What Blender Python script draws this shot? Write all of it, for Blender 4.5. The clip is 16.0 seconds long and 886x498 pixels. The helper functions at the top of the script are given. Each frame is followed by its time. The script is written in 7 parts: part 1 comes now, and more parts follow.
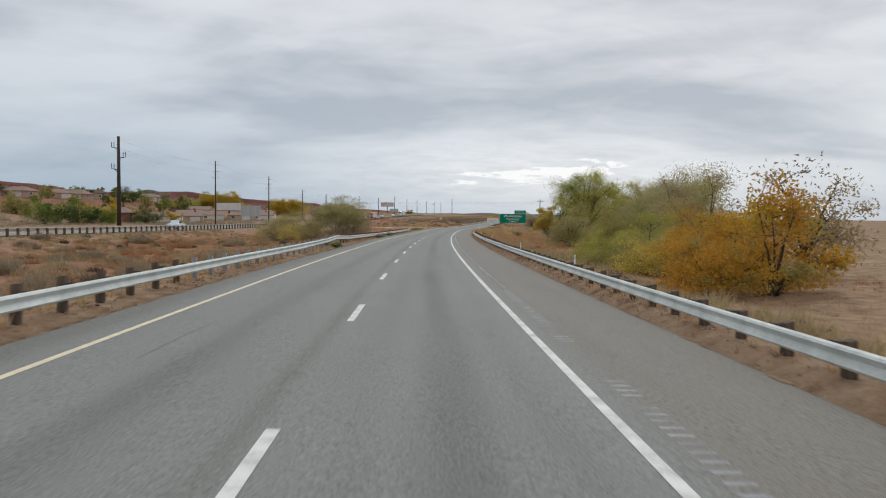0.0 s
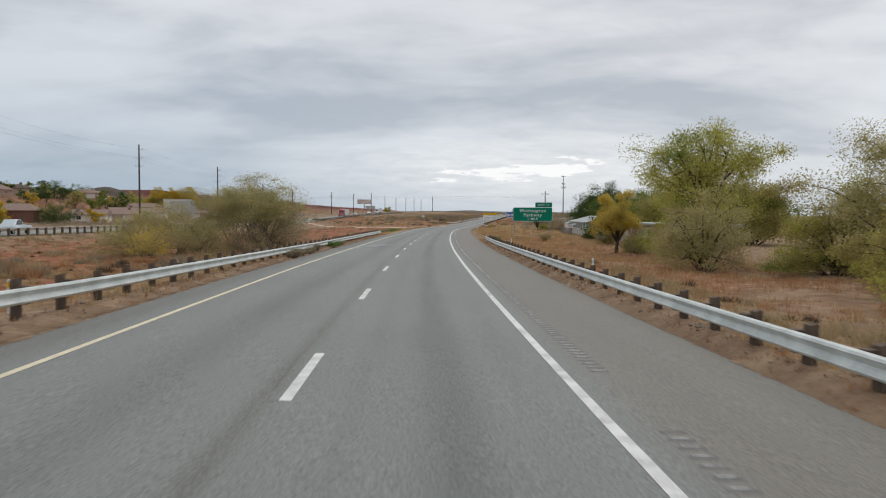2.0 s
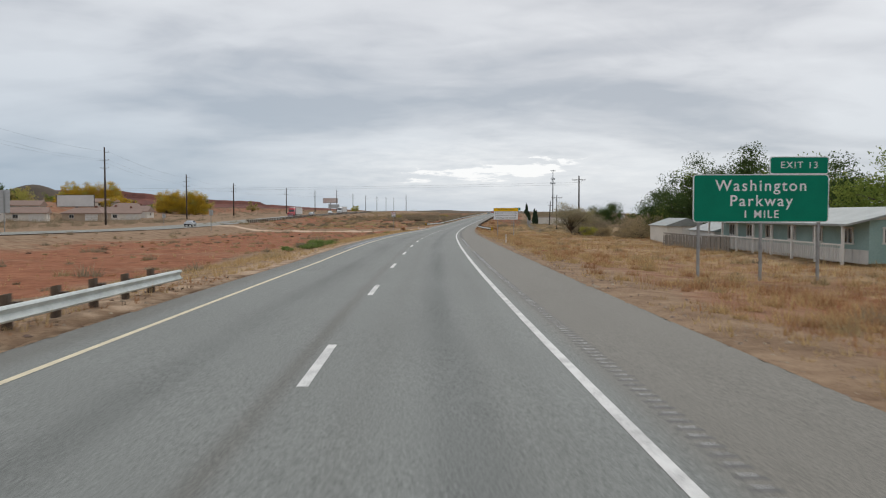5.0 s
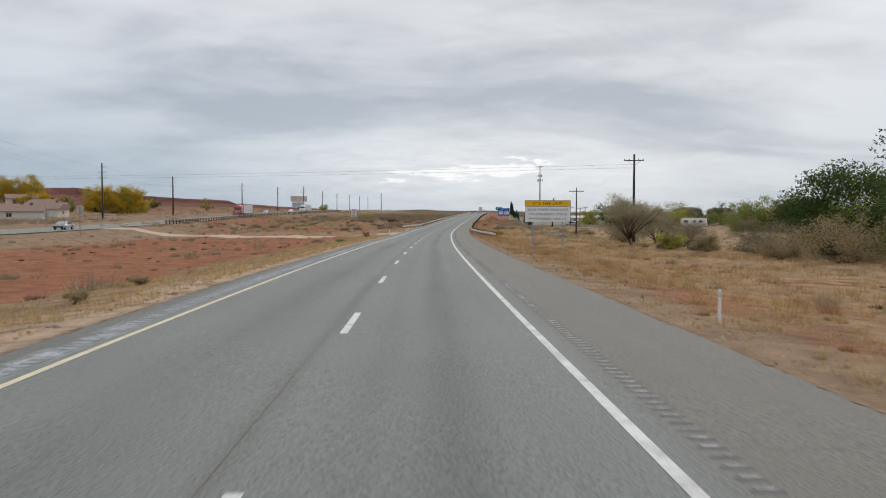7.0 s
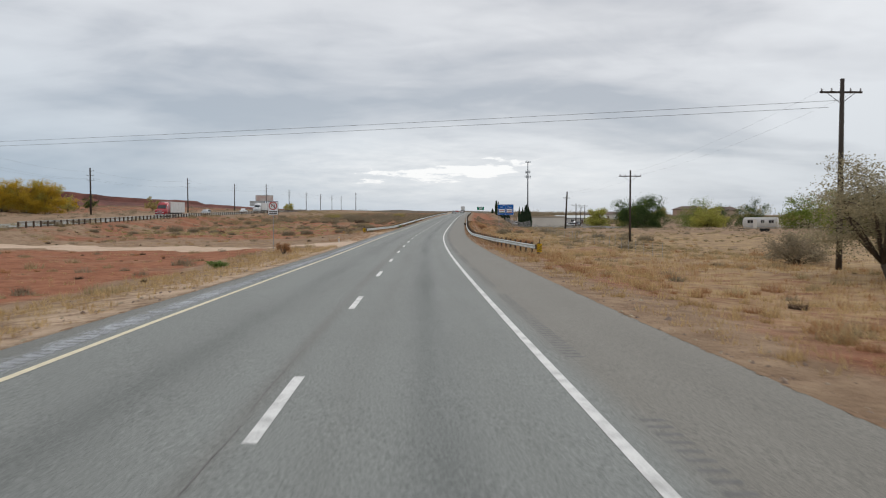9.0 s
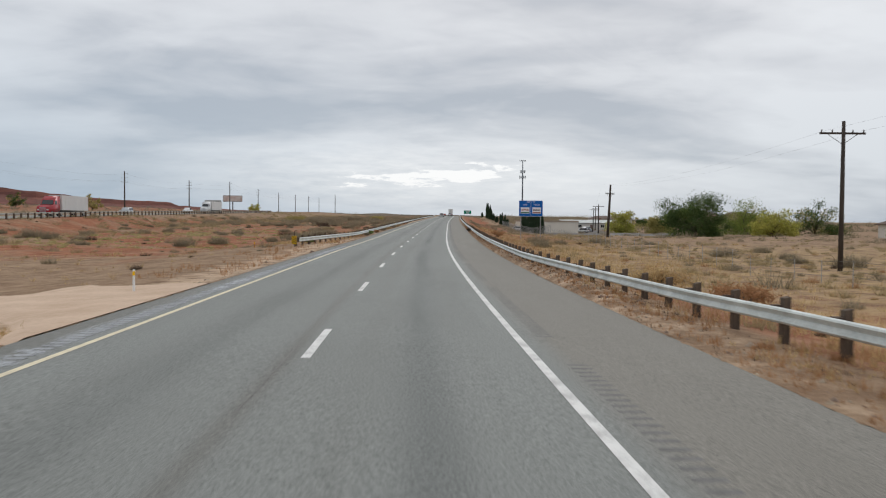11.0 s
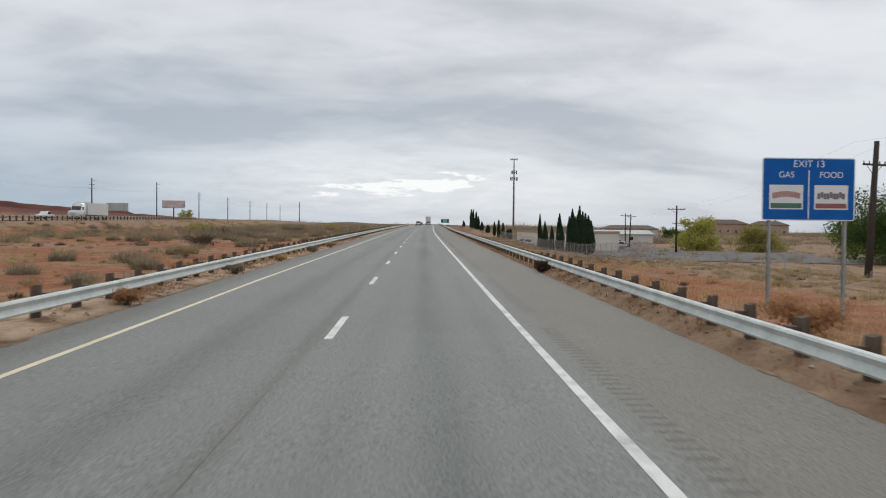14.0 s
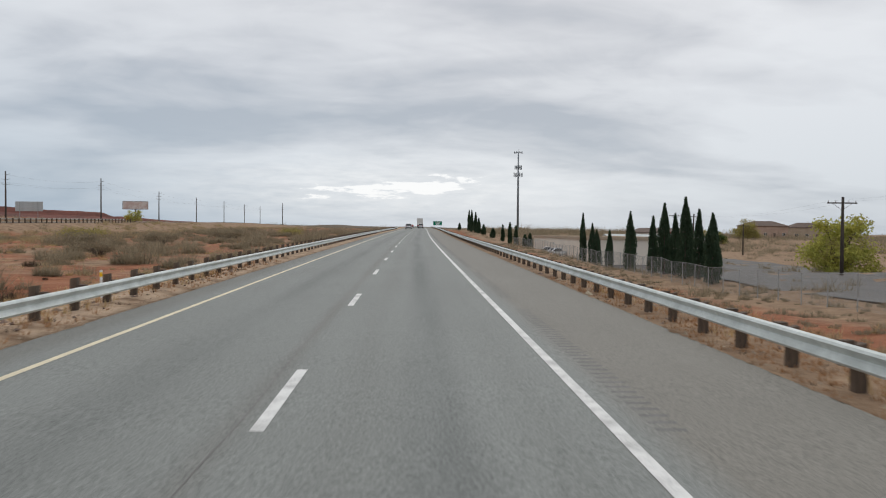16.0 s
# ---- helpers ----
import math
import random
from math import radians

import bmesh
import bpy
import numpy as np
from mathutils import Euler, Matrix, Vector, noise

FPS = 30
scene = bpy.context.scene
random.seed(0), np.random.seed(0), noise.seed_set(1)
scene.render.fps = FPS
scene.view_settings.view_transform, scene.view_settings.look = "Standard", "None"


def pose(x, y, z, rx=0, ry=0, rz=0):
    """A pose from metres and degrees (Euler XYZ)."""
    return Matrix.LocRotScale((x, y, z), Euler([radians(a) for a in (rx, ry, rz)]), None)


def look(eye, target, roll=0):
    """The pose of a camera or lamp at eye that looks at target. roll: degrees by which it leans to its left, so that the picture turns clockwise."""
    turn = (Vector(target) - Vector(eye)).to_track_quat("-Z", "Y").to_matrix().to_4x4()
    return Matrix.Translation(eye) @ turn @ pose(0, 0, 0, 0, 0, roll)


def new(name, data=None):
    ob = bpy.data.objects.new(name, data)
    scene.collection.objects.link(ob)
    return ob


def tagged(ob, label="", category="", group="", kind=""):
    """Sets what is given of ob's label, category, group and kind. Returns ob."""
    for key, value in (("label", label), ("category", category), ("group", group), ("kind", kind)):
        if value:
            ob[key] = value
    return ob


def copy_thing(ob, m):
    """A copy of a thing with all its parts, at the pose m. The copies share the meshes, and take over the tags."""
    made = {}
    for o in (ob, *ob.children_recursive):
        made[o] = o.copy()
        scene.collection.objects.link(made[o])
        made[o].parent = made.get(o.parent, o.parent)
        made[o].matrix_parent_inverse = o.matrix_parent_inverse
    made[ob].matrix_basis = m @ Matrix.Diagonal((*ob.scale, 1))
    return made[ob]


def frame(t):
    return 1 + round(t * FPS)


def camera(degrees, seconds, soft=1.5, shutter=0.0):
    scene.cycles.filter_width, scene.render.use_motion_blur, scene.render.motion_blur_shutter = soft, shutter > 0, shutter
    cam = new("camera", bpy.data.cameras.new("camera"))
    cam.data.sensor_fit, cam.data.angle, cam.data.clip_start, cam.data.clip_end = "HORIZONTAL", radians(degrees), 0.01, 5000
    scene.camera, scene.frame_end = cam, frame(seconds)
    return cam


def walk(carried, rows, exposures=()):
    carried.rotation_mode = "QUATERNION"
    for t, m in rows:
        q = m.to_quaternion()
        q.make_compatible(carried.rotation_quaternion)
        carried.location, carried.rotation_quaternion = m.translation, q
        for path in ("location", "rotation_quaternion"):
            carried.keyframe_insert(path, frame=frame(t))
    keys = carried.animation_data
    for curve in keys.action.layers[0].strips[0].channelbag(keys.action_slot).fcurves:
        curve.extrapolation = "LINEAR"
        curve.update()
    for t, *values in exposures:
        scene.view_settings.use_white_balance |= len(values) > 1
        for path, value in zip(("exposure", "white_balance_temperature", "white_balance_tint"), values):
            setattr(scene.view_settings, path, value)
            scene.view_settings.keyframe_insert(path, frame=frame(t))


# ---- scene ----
cam = camera(57.61, 16.0, soft=1.1, shutter=0.12)
# seconds, eye, pitch up, heading to the right of +y, roll
ROWS = [
    (0.0, -2.205, -0.035, 2.197, -2.318, 1.817, 0.500),
    (0.5, -2.109, 13.858, 2.168, -2.340, 2.370, 0.284),
    (1.0, -1.941, 27.955, 2.072, -2.338, 2.683, 0.294),
    (1.5, -1.771, 41.983, 1.976, -2.402, 2.964, 0.377),
    (2.0, -1.522, 56.233, 1.820, -2.457, 3.256, 0.201),
    (2.5, -1.186, 70.455, 1.708, -2.348, 3.557, 0.253),
    (3.0, -0.762, 84.559, 1.603, -2.411, 3.838, 0.212),
    (3.5, -0.248, 98.773, 1.518, -2.441, 4.094, 0.143),
    (4.0, 0.421, 112.788, 1.360, -2.485, 4.357, -0.219),
    (4.5, 1.122, 126.863, 1.274, -2.465, 4.741, -0.146),
    (5.0, 1.918, 140.924, 1.204, -2.427, 5.128, -0.073),
    (5.5, 2.810, 154.970, 1.146, -2.389, 5.519, 0.001),
    (6.0, 3.799, 169.001, 1.096, -2.351, 5.913, 0.074),
    (6.5, 4.885, 183.016, 1.065, -2.351, 6.308, 0.148),
    (7.0, 6.046, 196.829, 1.057, -2.440, 6.815, 0.043),
    (7.5, 7.312, 210.694, 0.966, -2.306, 7.241, 0.126),
    (8.0, 8.708, 224.764, 0.849, -2.287, 7.694, 0.036),
    (8.5, 10.190, 238.646, 0.727, -2.365, 8.050, -0.077),
    (9.0, 11.781, 252.652, 0.611, -2.383, 8.428, -0.078),
    (9.5, 13.372, 266.613, 0.478, -2.321, 8.743, 0.046),
    (10.0, 15.027, 280.557, 0.346, -2.259, 9.052, 0.169),
    (10.5, 16.742, 294.484, 0.222, -2.196, 9.352, 0.293),
    (11.0, 18.516, 308.395, 0.121, -2.066, 9.661, 0.416),
    (11.5, 20.361, 322.291, 0.059, -1.899, 10.036, 0.540),
    (12.0, 22.304, 336.112, 0.048, -1.816, 10.390, 0.412),
    (12.5, 24.354, 350.030, 0.078, -1.780, 10.710, 0.304),
    (13.0, 26.505, 363.869, 0.121, -1.695, 11.001, 0.411),
    (13.5, 28.725, 377.699, 0.192, -1.580, 11.283, 0.437),
    (14.0, 30.906, 391.169, 0.263, -1.383, 11.592, 0.523),
    (14.5, 33.226, 404.838, 0.406, -1.275, 11.961, 0.214),
    (15.0, 35.590, 418.406, 0.572, -1.260, 12.253, 0.275),
    (15.5, 37.996, 431.919, 0.706, -1.192, 12.379, 0.491),
    (16.0, 40.410, 445.381, 0.850, -1.210, 12.256, 0.408),
]


def aim(e, pitch, head, roll):
    p, h = radians(pitch), radians(head)
    way = Vector((math.sin(h) * math.cos(p), math.cos(h) * math.cos(p), math.sin(p)))
    return look(e, Vector(e) + way * 50, roll)


walk(cam, [(t, aim((x, y, z), p, h, r)) for t, x, y, z, p, h, r in ROWS])

# ---------------------------------------------------------------- light
SUN_HEAD, SUN_UP = radians(20), radians(42)
world = bpy.data.worlds.new("overcast")
scene.world = world
world.use_nodes = True
scene.view_settings.exposure = 0.0


def build_sky():
    nt = world.node_tree
    nt.nodes.clear()
    N, L = nt.nodes.new, nt.links.new

    def math_node(op, a, b=None):
        n = N("ShaderNodeMath")
        n.operation = op
        for i, v in enumerate((a, b)):
            if v is None:
                continue
            if isinstance(v, (int, float)):
                n.inputs[i].default_value = v
            else:
                L(v, n.inputs[i])
        return n.outputs[0]

    out, bg = N("ShaderNodeOutputWorld"), N("ShaderNodeBackground")
    L(bg.outputs[0], out.inputs[0])
    sky = N("ShaderNodeTexSky")
    sky.sky_type, sky.sun_disc = "NISHITA", False
    sky.sun_elevation, sky.sun_rotation = SUN_UP, SUN_HEAD
    co, sep = N("ShaderNodeTexCoord"), N("ShaderNodeSeparateXYZ")
    L(co.outputs["Generated"], sep.inputs[0])
    x, y, z = sep.outputs
    zz = math_node("ADD", math_node("MAXIMUM", z, 0.0), 0.2)
    comb = N("ShaderNodeCombineXYZ")
    L(math_node("DIVIDE", x, zz), comb.inputs[0])
    L(math_node("DIVIDE", y, zz), comb.inputs[1])

    def layer(scale, detail, rough, dist, stretch, turn, off):
        m, n = N("ShaderNodeMapping"), N("ShaderNodeTexNoise")
        m.inputs["Scale"].default_value = (stretch, 1, 1)
        m.inputs["Rotation"].default_value = (0, 0, turn)
        m.inputs["Location"].default_value = (off, off * 0.7, off * 0.3)
        L(comb.outputs[0], m.inputs[0])
        L(m.outputs[0], n.inputs["Vector"])
        n.inputs["Scale"].default_value, n.inputs["Detail"].default_value = scale, detail
        n.inputs["Roughness"].default_value, n.inputs["Distortion"].default_value = rough, dist
        return n.outputs["Fac"]

    big = layer(1.15, 4, 0.48, 0.7, 0.62, -0.2, 5.3)
    rows = layer(2.4, 5, 0.5, 0.7, 0.62, 0.08, 2.1)
    fine = layer(6.0, 6, 0.52, 0.6, 0.9, 0.2, 8.4)
    mix = math_node("ADD", math_node("ADD", math_node("MULTIPLY", big, 0.58), math_node("MULTIPLY", rows, 0.32)), math_node("MULTIPLY", fine, 0.10))
    ramp = N("ShaderNodeValToRGB")
    L(mix, ramp.inputs[0])
    stops = [(0.37, (0.49, 0.51, 0.55)), (0.45, (0.65, 0.655, 0.68)), (0.51, (0.77, 0.772, 0.79)), (0.59, (0.86, 0.865, 0.88))]
    e = ramp.color_ramp.elements
    while len(e) < len(stops):
        e.new(0.5)
    for el, (p, c) in zip(e, stops):
        el.position, el.color = p, (*c, 1)
    # bright breaks in the cloud low over the road ahead: two ragged slits in a paler field
    az = math_node("ARCTAN2", x, y)
    slit, sm = N("ShaderNodeTexNoise"), N("ShaderNodeMapping")
    sm.inputs["Scale"].default_value = (27, 27, 140)
    slit.inputs["Scale"].default_value, slit.inputs["Detail"].default_value, slit.inputs["Distortion"].default_value = 1.0, 7, 0.15
    slit.inputs["Roughness"].default_value = 0.62
    L(co.outputs["Generated"], sm.inputs[0])
    L(sm.outputs[0], slit.inputs["Vector"])

    def lobe(a0, wa, z0, wz, tilt=0.0):
        lift = math_node("SUBTRACT", z, math_node("ADD", math_node("MULTIPLY", math_node("SUBTRACT", az, a0), tilt), z0))
        d = math_node("ADD", math_node("POWER", math_node("ABSOLUTE", math_node("DIVIDE", math_node("SUBTRACT", az, a0), wa)), 2.0),
                      math_node("POWER", math_node("ABSOLUTE", math_node("DIVIDE", lift, wz)), 2.0))
        return math_node("EXPONENT", math_node("MULTIPLY", d, -1.0))

    slits = math_node("ADD", lobe(0.115, 0.095, 0.050, 0.0105, 0.02), lobe(0.21, 0.06, 0.060, 0.011, 0.05))
    edge = N("ShaderNodeMapRange")
    edge.interpolation_type = "SMOOTHSTEP"
    edge.inputs[1].default_value, edge.inputs[2].default_value = 0.4, 1.1
    L(math_node("ADD", slits, math_node("MULTIPLY", math_node("SUBTRACT", slit.outputs["Fac"], 0.5), 4.6)), edge.inputs[0])
    veil = math_node("MULTIPLY", lobe(0.15, 0.26, 0.055, 0.045), math_node("MULTIPLY", slit.outputs["Fac"], 0.95))
    glow = math_node("MAXIMUM", math_node("MULTIPLY", edge.outputs[0], math_node("MINIMUM", math_node("MULTIPLY", slits, 2.5), 1.0)), veil)
    bright = N("ShaderNodeMixRGB")
    bright.inputs[2].default_value = (0.98, 0.99, 1.0, 1)
    L(math_node("MINIMUM", glow, 0.95), bright.inputs[0])
    # bluish haze above the horizon, deeper to the west
    west = N("ShaderNodeMapRange")
    west.inputs[1].default_value, west.inputs[2].default_value, west.inputs[3].default_value, west.inputs[4].default_value = -0.3, 0.32, 0.95, 0.5
    L(az, west.inputs[0])
    side = west.outputs[0]
    haze = N("ShaderNodeMixRGB")
    haze.inputs[2].default_value = (0.31, 0.425, 0.55, 1)
    L(math_node("MULTIPLY", math_node("EXPONENT", math_node("MULTIPLY", math_node("MAXIMUM", z, 0.0), -6.2)), side), haze.inputs[0])
    L(ramp.outputs[0], haze.inputs[1])
    L(haze.outputs[0], bright.inputs[1])
    thin = N("ShaderNodeMixRGB")
    thin.inputs[0].default_value = 0.94
    dim = N("ShaderNodeMixRGB")
    dim.blend_type = "MULTIPLY"
    dim.inputs[0].default_value, dim.inputs[2].default_value = 1.0, (0.09, 0.09, 0.09, 1)
    L(sky.outputs[0], dim.inputs[1])
    L(dim.outputs[0], thin.inputs[1])
    L(bright.outputs[0], thin.inputs[2])
    L(thin.outputs[0], bg.inputs[0])
    bg.inputs[1].default_value = 1.0


build_sky()
sun = new("sun", bpy.data.lights.new("sun", "SUN"))
sun.data.energy, sun.data.angle, sun.data.color = 0.7, radians(25), (1, 0.98, 0.95)
sun.matrix_world = look((math.sin(SUN_HEAD) * math.cos(SUN_UP) * 900, math.cos(SUN_HEAD) * math.cos(SUN_UP) * 900, math.sin(SUN_UP) * 900), (0, 0, 0))


# ---------------------------------------------------------------- materials
def mat(name, a, b=None, scale=3.0, rough=0.8, metal=0.0, bump=0.0, fine=None, island=0.0, stretch=(1, 1, 1), spec=0.3, edge=(0.38, 0.62), coord="Object"):
    """A surface that wavers between the colours a and b at two scales."""
    m = bpy.data.materials.new(name)
    m.use_nodes = True
    nt = m.node_tree
    N, L = nt.nodes.new, nt.links.new
    p = nt.nodes["Principled BSDF"]
    p.inputs["Roughness"].default_value, p.inputs["Metallic"].default_value = rough, metal
    p.inputs["Specular IOR Level"].default_value = spec
    b = b or tuple(v * 0.75 for v in a)
    co, mp = N("ShaderNodeTexCoord"), N("ShaderNodeMapping")
    mp.inputs["Scale"].default_value = stretch
    L(co.outputs[coord], mp.inputs[0])
    n1, n2 = N("ShaderNodeTexNoise"), N("ShaderNodeTexNoise")
    for n, s, d in ((n1, scale, 5), (n2, fine or scale * 11, 4)):
        n.inputs["Scale"].default_value, n.inputs["Detail"].default_value = s, d
        L(mp.outputs[0], n.inputs["Vector"])
    add = N("ShaderNodeMath")
    add.operation = "MULTIPLY_ADD"
    add.inputs[1].default_value = 0.4
    L(n2.outputs["Fac"], add.inputs[0])
    half = N("ShaderNodeMath")
    half.operation = "MULTIPLY"
    half.inputs[1].default_value = 0.6
    L(n1.outputs["Fac"], half.inputs[0])
    L(half.outputs[0], add.inputs[2])
    rng = N("ShaderNodeMapRange")
    rng.inputs[1].default_value, rng.inputs[2].default_value = edge
    L(add.outputs[0], rng.inputs[0])
    mix = N("ShaderNodeMixRGB")
    mix.inputs[1].default_value, mix.inputs[2].default_value = (*a, 1), (*b, 1)
    L(rng.outputs[0], mix.inputs[0])
    col = mix.outputs[0]
    if island:
        geo, hsv = N("ShaderNodeNewGeometry"), N("ShaderNodeHueSaturation")
        r2 = N("ShaderNodeMapRange")
        r2.inputs[3].default_value, r2.inputs[4].default_value = 1 - island, 1 + island
        L(geo.outputs["Random Per Island"], r2.inputs[0])
        L(r2.outputs[0], hsv.inputs["Value"])
        r3 = N("ShaderNodeMapRange")
        r3.inputs[3].default_value, r3.inputs[4].default_value = 0.5 - island * 0.06, 0.5 + island * 0.06
        L(geo.outputs["Random Per Island"], r3.inputs[0])
        L(r3.outputs[0], hsv.inputs["Hue"])
        L(col, hsv.inputs["Color"])
        col = hsv.outputs[0]
    L(col, p.inputs["Base Color"])
    if bump:
        bp = N("ShaderNodeBump")
        bp.inputs["Strength"].default_value, bp.inputs["Distance"].default_value = bump, 0.02
        L(n2.outputs["Fac"], bp.inputs["Height"])
        L(bp.outputs[0], p.inputs["Normal"])
    return m


def leaf_mat(name, a, b):
    """Thin leaves: part of the light comes through them; each leaf has its own tone."""
    m = bpy.data.materials.new(name)
    m.use_nodes = True
    nt = m.node_tree
    nt.nodes.clear()
    N, L = nt.nodes.new, nt.links.new
    out, mix, dif, tra = N("ShaderNodeOutputMaterial"), N("ShaderNodeMixShader"), N("ShaderNodeBsdfDiffuse"), N("ShaderNodeBsdfTranslucent")
    geo, ramp, co, n = N("ShaderNodeNewGeometry"), N("ShaderNodeMixRGB"), N("ShaderNodeTexCoord"), N("ShaderNodeTexNoise")
    n.inputs["Scale"].default_value, n.inputs["Detail"].default_value = 0.6, 3
    L(co.outputs["Object"], n.inputs["Vector"])
    add, hsv, val = N("ShaderNodeMath"), N("ShaderNodeHueSaturation"), N("ShaderNodeMapRange")
    add.operation = "MULTIPLY_ADD"
    add.inputs[1].default_value, add.use_clamp = 0.6, True
    L(geo.outputs["Random Per Island"], add.inputs[0])
    sub = N("ShaderNodeMath")
    sub.operation = "MULTIPLY_ADD"
    sub.inputs[1].default_value, sub.inputs[2].default_value = 1.8, -0.7
    L(n.outputs["Fac"], sub.inputs[0])
    L(sub.outputs[0], add.inputs[2])
    ramp.inputs[1].default_value, ramp.inputs[2].default_value = (*a, 1), (*b, 1)
    L(add.outputs[0], ramp.inputs[0])
    wn = N("ShaderNodeTexWhiteNoise")
    wn.noise_dimensions = "1D"
    L(geo.outputs["Random Per Island"], wn.inputs["W"])
    val.inputs[3].default_value, val.inputs[4].default_value = 0.78, 1.22
    L(wn.outputs["Value"], val.inputs[0])
    L(val.outputs[0], hsv.inputs["Value"])
    L(ramp.outputs[0], hsv.inputs["Color"])
    for sh in (dif, tra):
        L(hsv.outputs[0], sh.inputs["Color"])
    mix.inputs[0].default_value = 0.42
    L(dif.outputs[0], mix.inputs[1])
    L(tra.outputs[0], mix.inputs[2])
    L(mix.outputs[0], out.inputs[0])
    return m


def asphalt_mat(name, tracks=True, warm=False):
    """Worn grey asphalt: aggregate grain, patches, and oil streaks that run along the lanes."""
    m = bpy.data.materials.new(name)
    m.use_nodes = True
    nt = m.node_tree
    N, L = nt.nodes.new, nt.links.new
    p = nt.nodes["Principled BSDF"]
    p.inputs["Roughness"].default_value, p.inputs["Specular IOR Level"].default_value = 0.78, 0.35
    uv, co = N("ShaderNodeUVMap"), N("ShaderNodeTexCoord")
    grain, patch, worn = N("ShaderNodeTexNoise"), N("ShaderNodeTexNoise"), N("ShaderNodeTexNoise")
    mp = N("ShaderNodeMapping")
    mp.inputs["Scale"].default_value = (1.0, 0.05, 1)
    L(uv.outputs[0], mp.inputs[0])
    for n, s, d, v in ((grain, 30, 7, co.outputs["Object"]), (patch, 0.22, 4, co.outputs["Object"]), (worn, 1.1, 6, mp.outputs[0])):
        n.inputs["Scale"].default_value, n.inputs["Detail"].default_value = s, d
        L(v, n.inputs["Vector"])
    grain.inputs["Roughness"].default_value = 0.75
    base = N("ShaderNodeValToRGB")
    L(grain.outputs["Fac"], base.inputs[0])
    e = base.color_ramp.elements
    e[0].position, e[0].color = 0.36, (0.136, 0.146, 0.139, 1)
    e[1].position, e[1].color = 0.65, (0.415, 0.437, 0.412, 1)
    col = base.outputs[0]

    def tint(fac, colour, amount, kind="MULTIPLY"):
        nonlocal col
        sc, mx = N("ShaderNodeMath"), N("ShaderNodeMixRGB")
        sc.operation = "MULTIPLY"
        sc.inputs[1].default_value = amount
        L(fac, sc.inputs[0])
        mx.blend_type = kind
        mx.inputs[2].default_value = (*colour, 1)
        L(sc.outputs[0], mx.inputs[0])
        L(col, mx.inputs[1])
        col = mx.outputs[0]

    tint(patch.outputs["Fac"], (0.72, 0.71, 0.7), 0.5)
    tint(worn.outputs["Fac"], (0.62, 0.6, 0.58), 0.5)
    if warm:
        tint(patch.outputs["Fac"], (1.35, 1.22, 1.08), 1.0)
    if tracks:
        sep = N("ShaderNodeSeparateXYZ")
        L(uv.outputs[0], sep.inputs[0])
        for centre, width, amount, colour in ((-1.78, 0.42, 0.5, (0.52, 0.54, 0.55)), (-5.5, 0.5, 0.38, (0.55, 0.56, 0.56)), (-3.95, 0.16, 0.34, (0.60, 0.52, 0.47)), (-2.8, 0.3, 0.22, (0.7, 0.68, 0.66)), (-0.75, 0.3, 0.2, (0.7, 0.7, 0.68))):
            d = N("ShaderNodeMath")
            d.operation = "SUBTRACT"
            d.inputs[1].default_value = centre
            L(sep.outputs[0], d.inputs[0])
            q = N("ShaderNodeMath")
            q.operation = "DIVIDE"
            q.inputs[1].default_value = width
            L(d.outputs[0], q.inputs[0])
            sq, ng, ex, wob = N("ShaderNodeMath"), N("ShaderNodeMath"), N("ShaderNodeMath"), N("ShaderNodeMath")
            sq.operation, ng.operation, ex.operation, wob.operation = "MULTIPLY", "MULTIPLY", "EXPONENT", "MULTIPLY"
            L(q.outputs[0], sq.inputs[0])
            L(q.outputs[0], sq.inputs[1])
            L(sq.outputs[0], ng.inputs[0])
            ng.inputs[1].default_value = -1.0
            L(ng.outputs[0], ex.inputs[0])
            L(ex.outputs[0], wob.inputs[0])
            L(worn.outputs["Fac"], wob.inputs[1])
            tint(wob.outputs[0], colour, amount * 1.9)
        for sign, start in ((1, 0.15), (-1, 7.75)):
            sh = N("ShaderNodeMapRange")
            sh.inputs[1].default_value, sh.inputs[2].default_value = sign * start, sign * (start + 0.5)
            L(sep.outputs[0], sh.inputs[0])
            tint(sh.outputs[0], (0.94, 0.83, 0.75) if sign > 0 else (0.80, 0.76, 0.73), 0.85)
    L(col, p.inputs["Base Color"])
    bp = N("ShaderNodeBump")
    bp.inputs["Strength"].default_value, bp.inputs["Distance"].default_value = 0.5, 0.01
    L(grain.outputs["Fac"], bp.inputs["Height"])
    L(bp.outputs[0], p.inputs["Normal"])
    return m


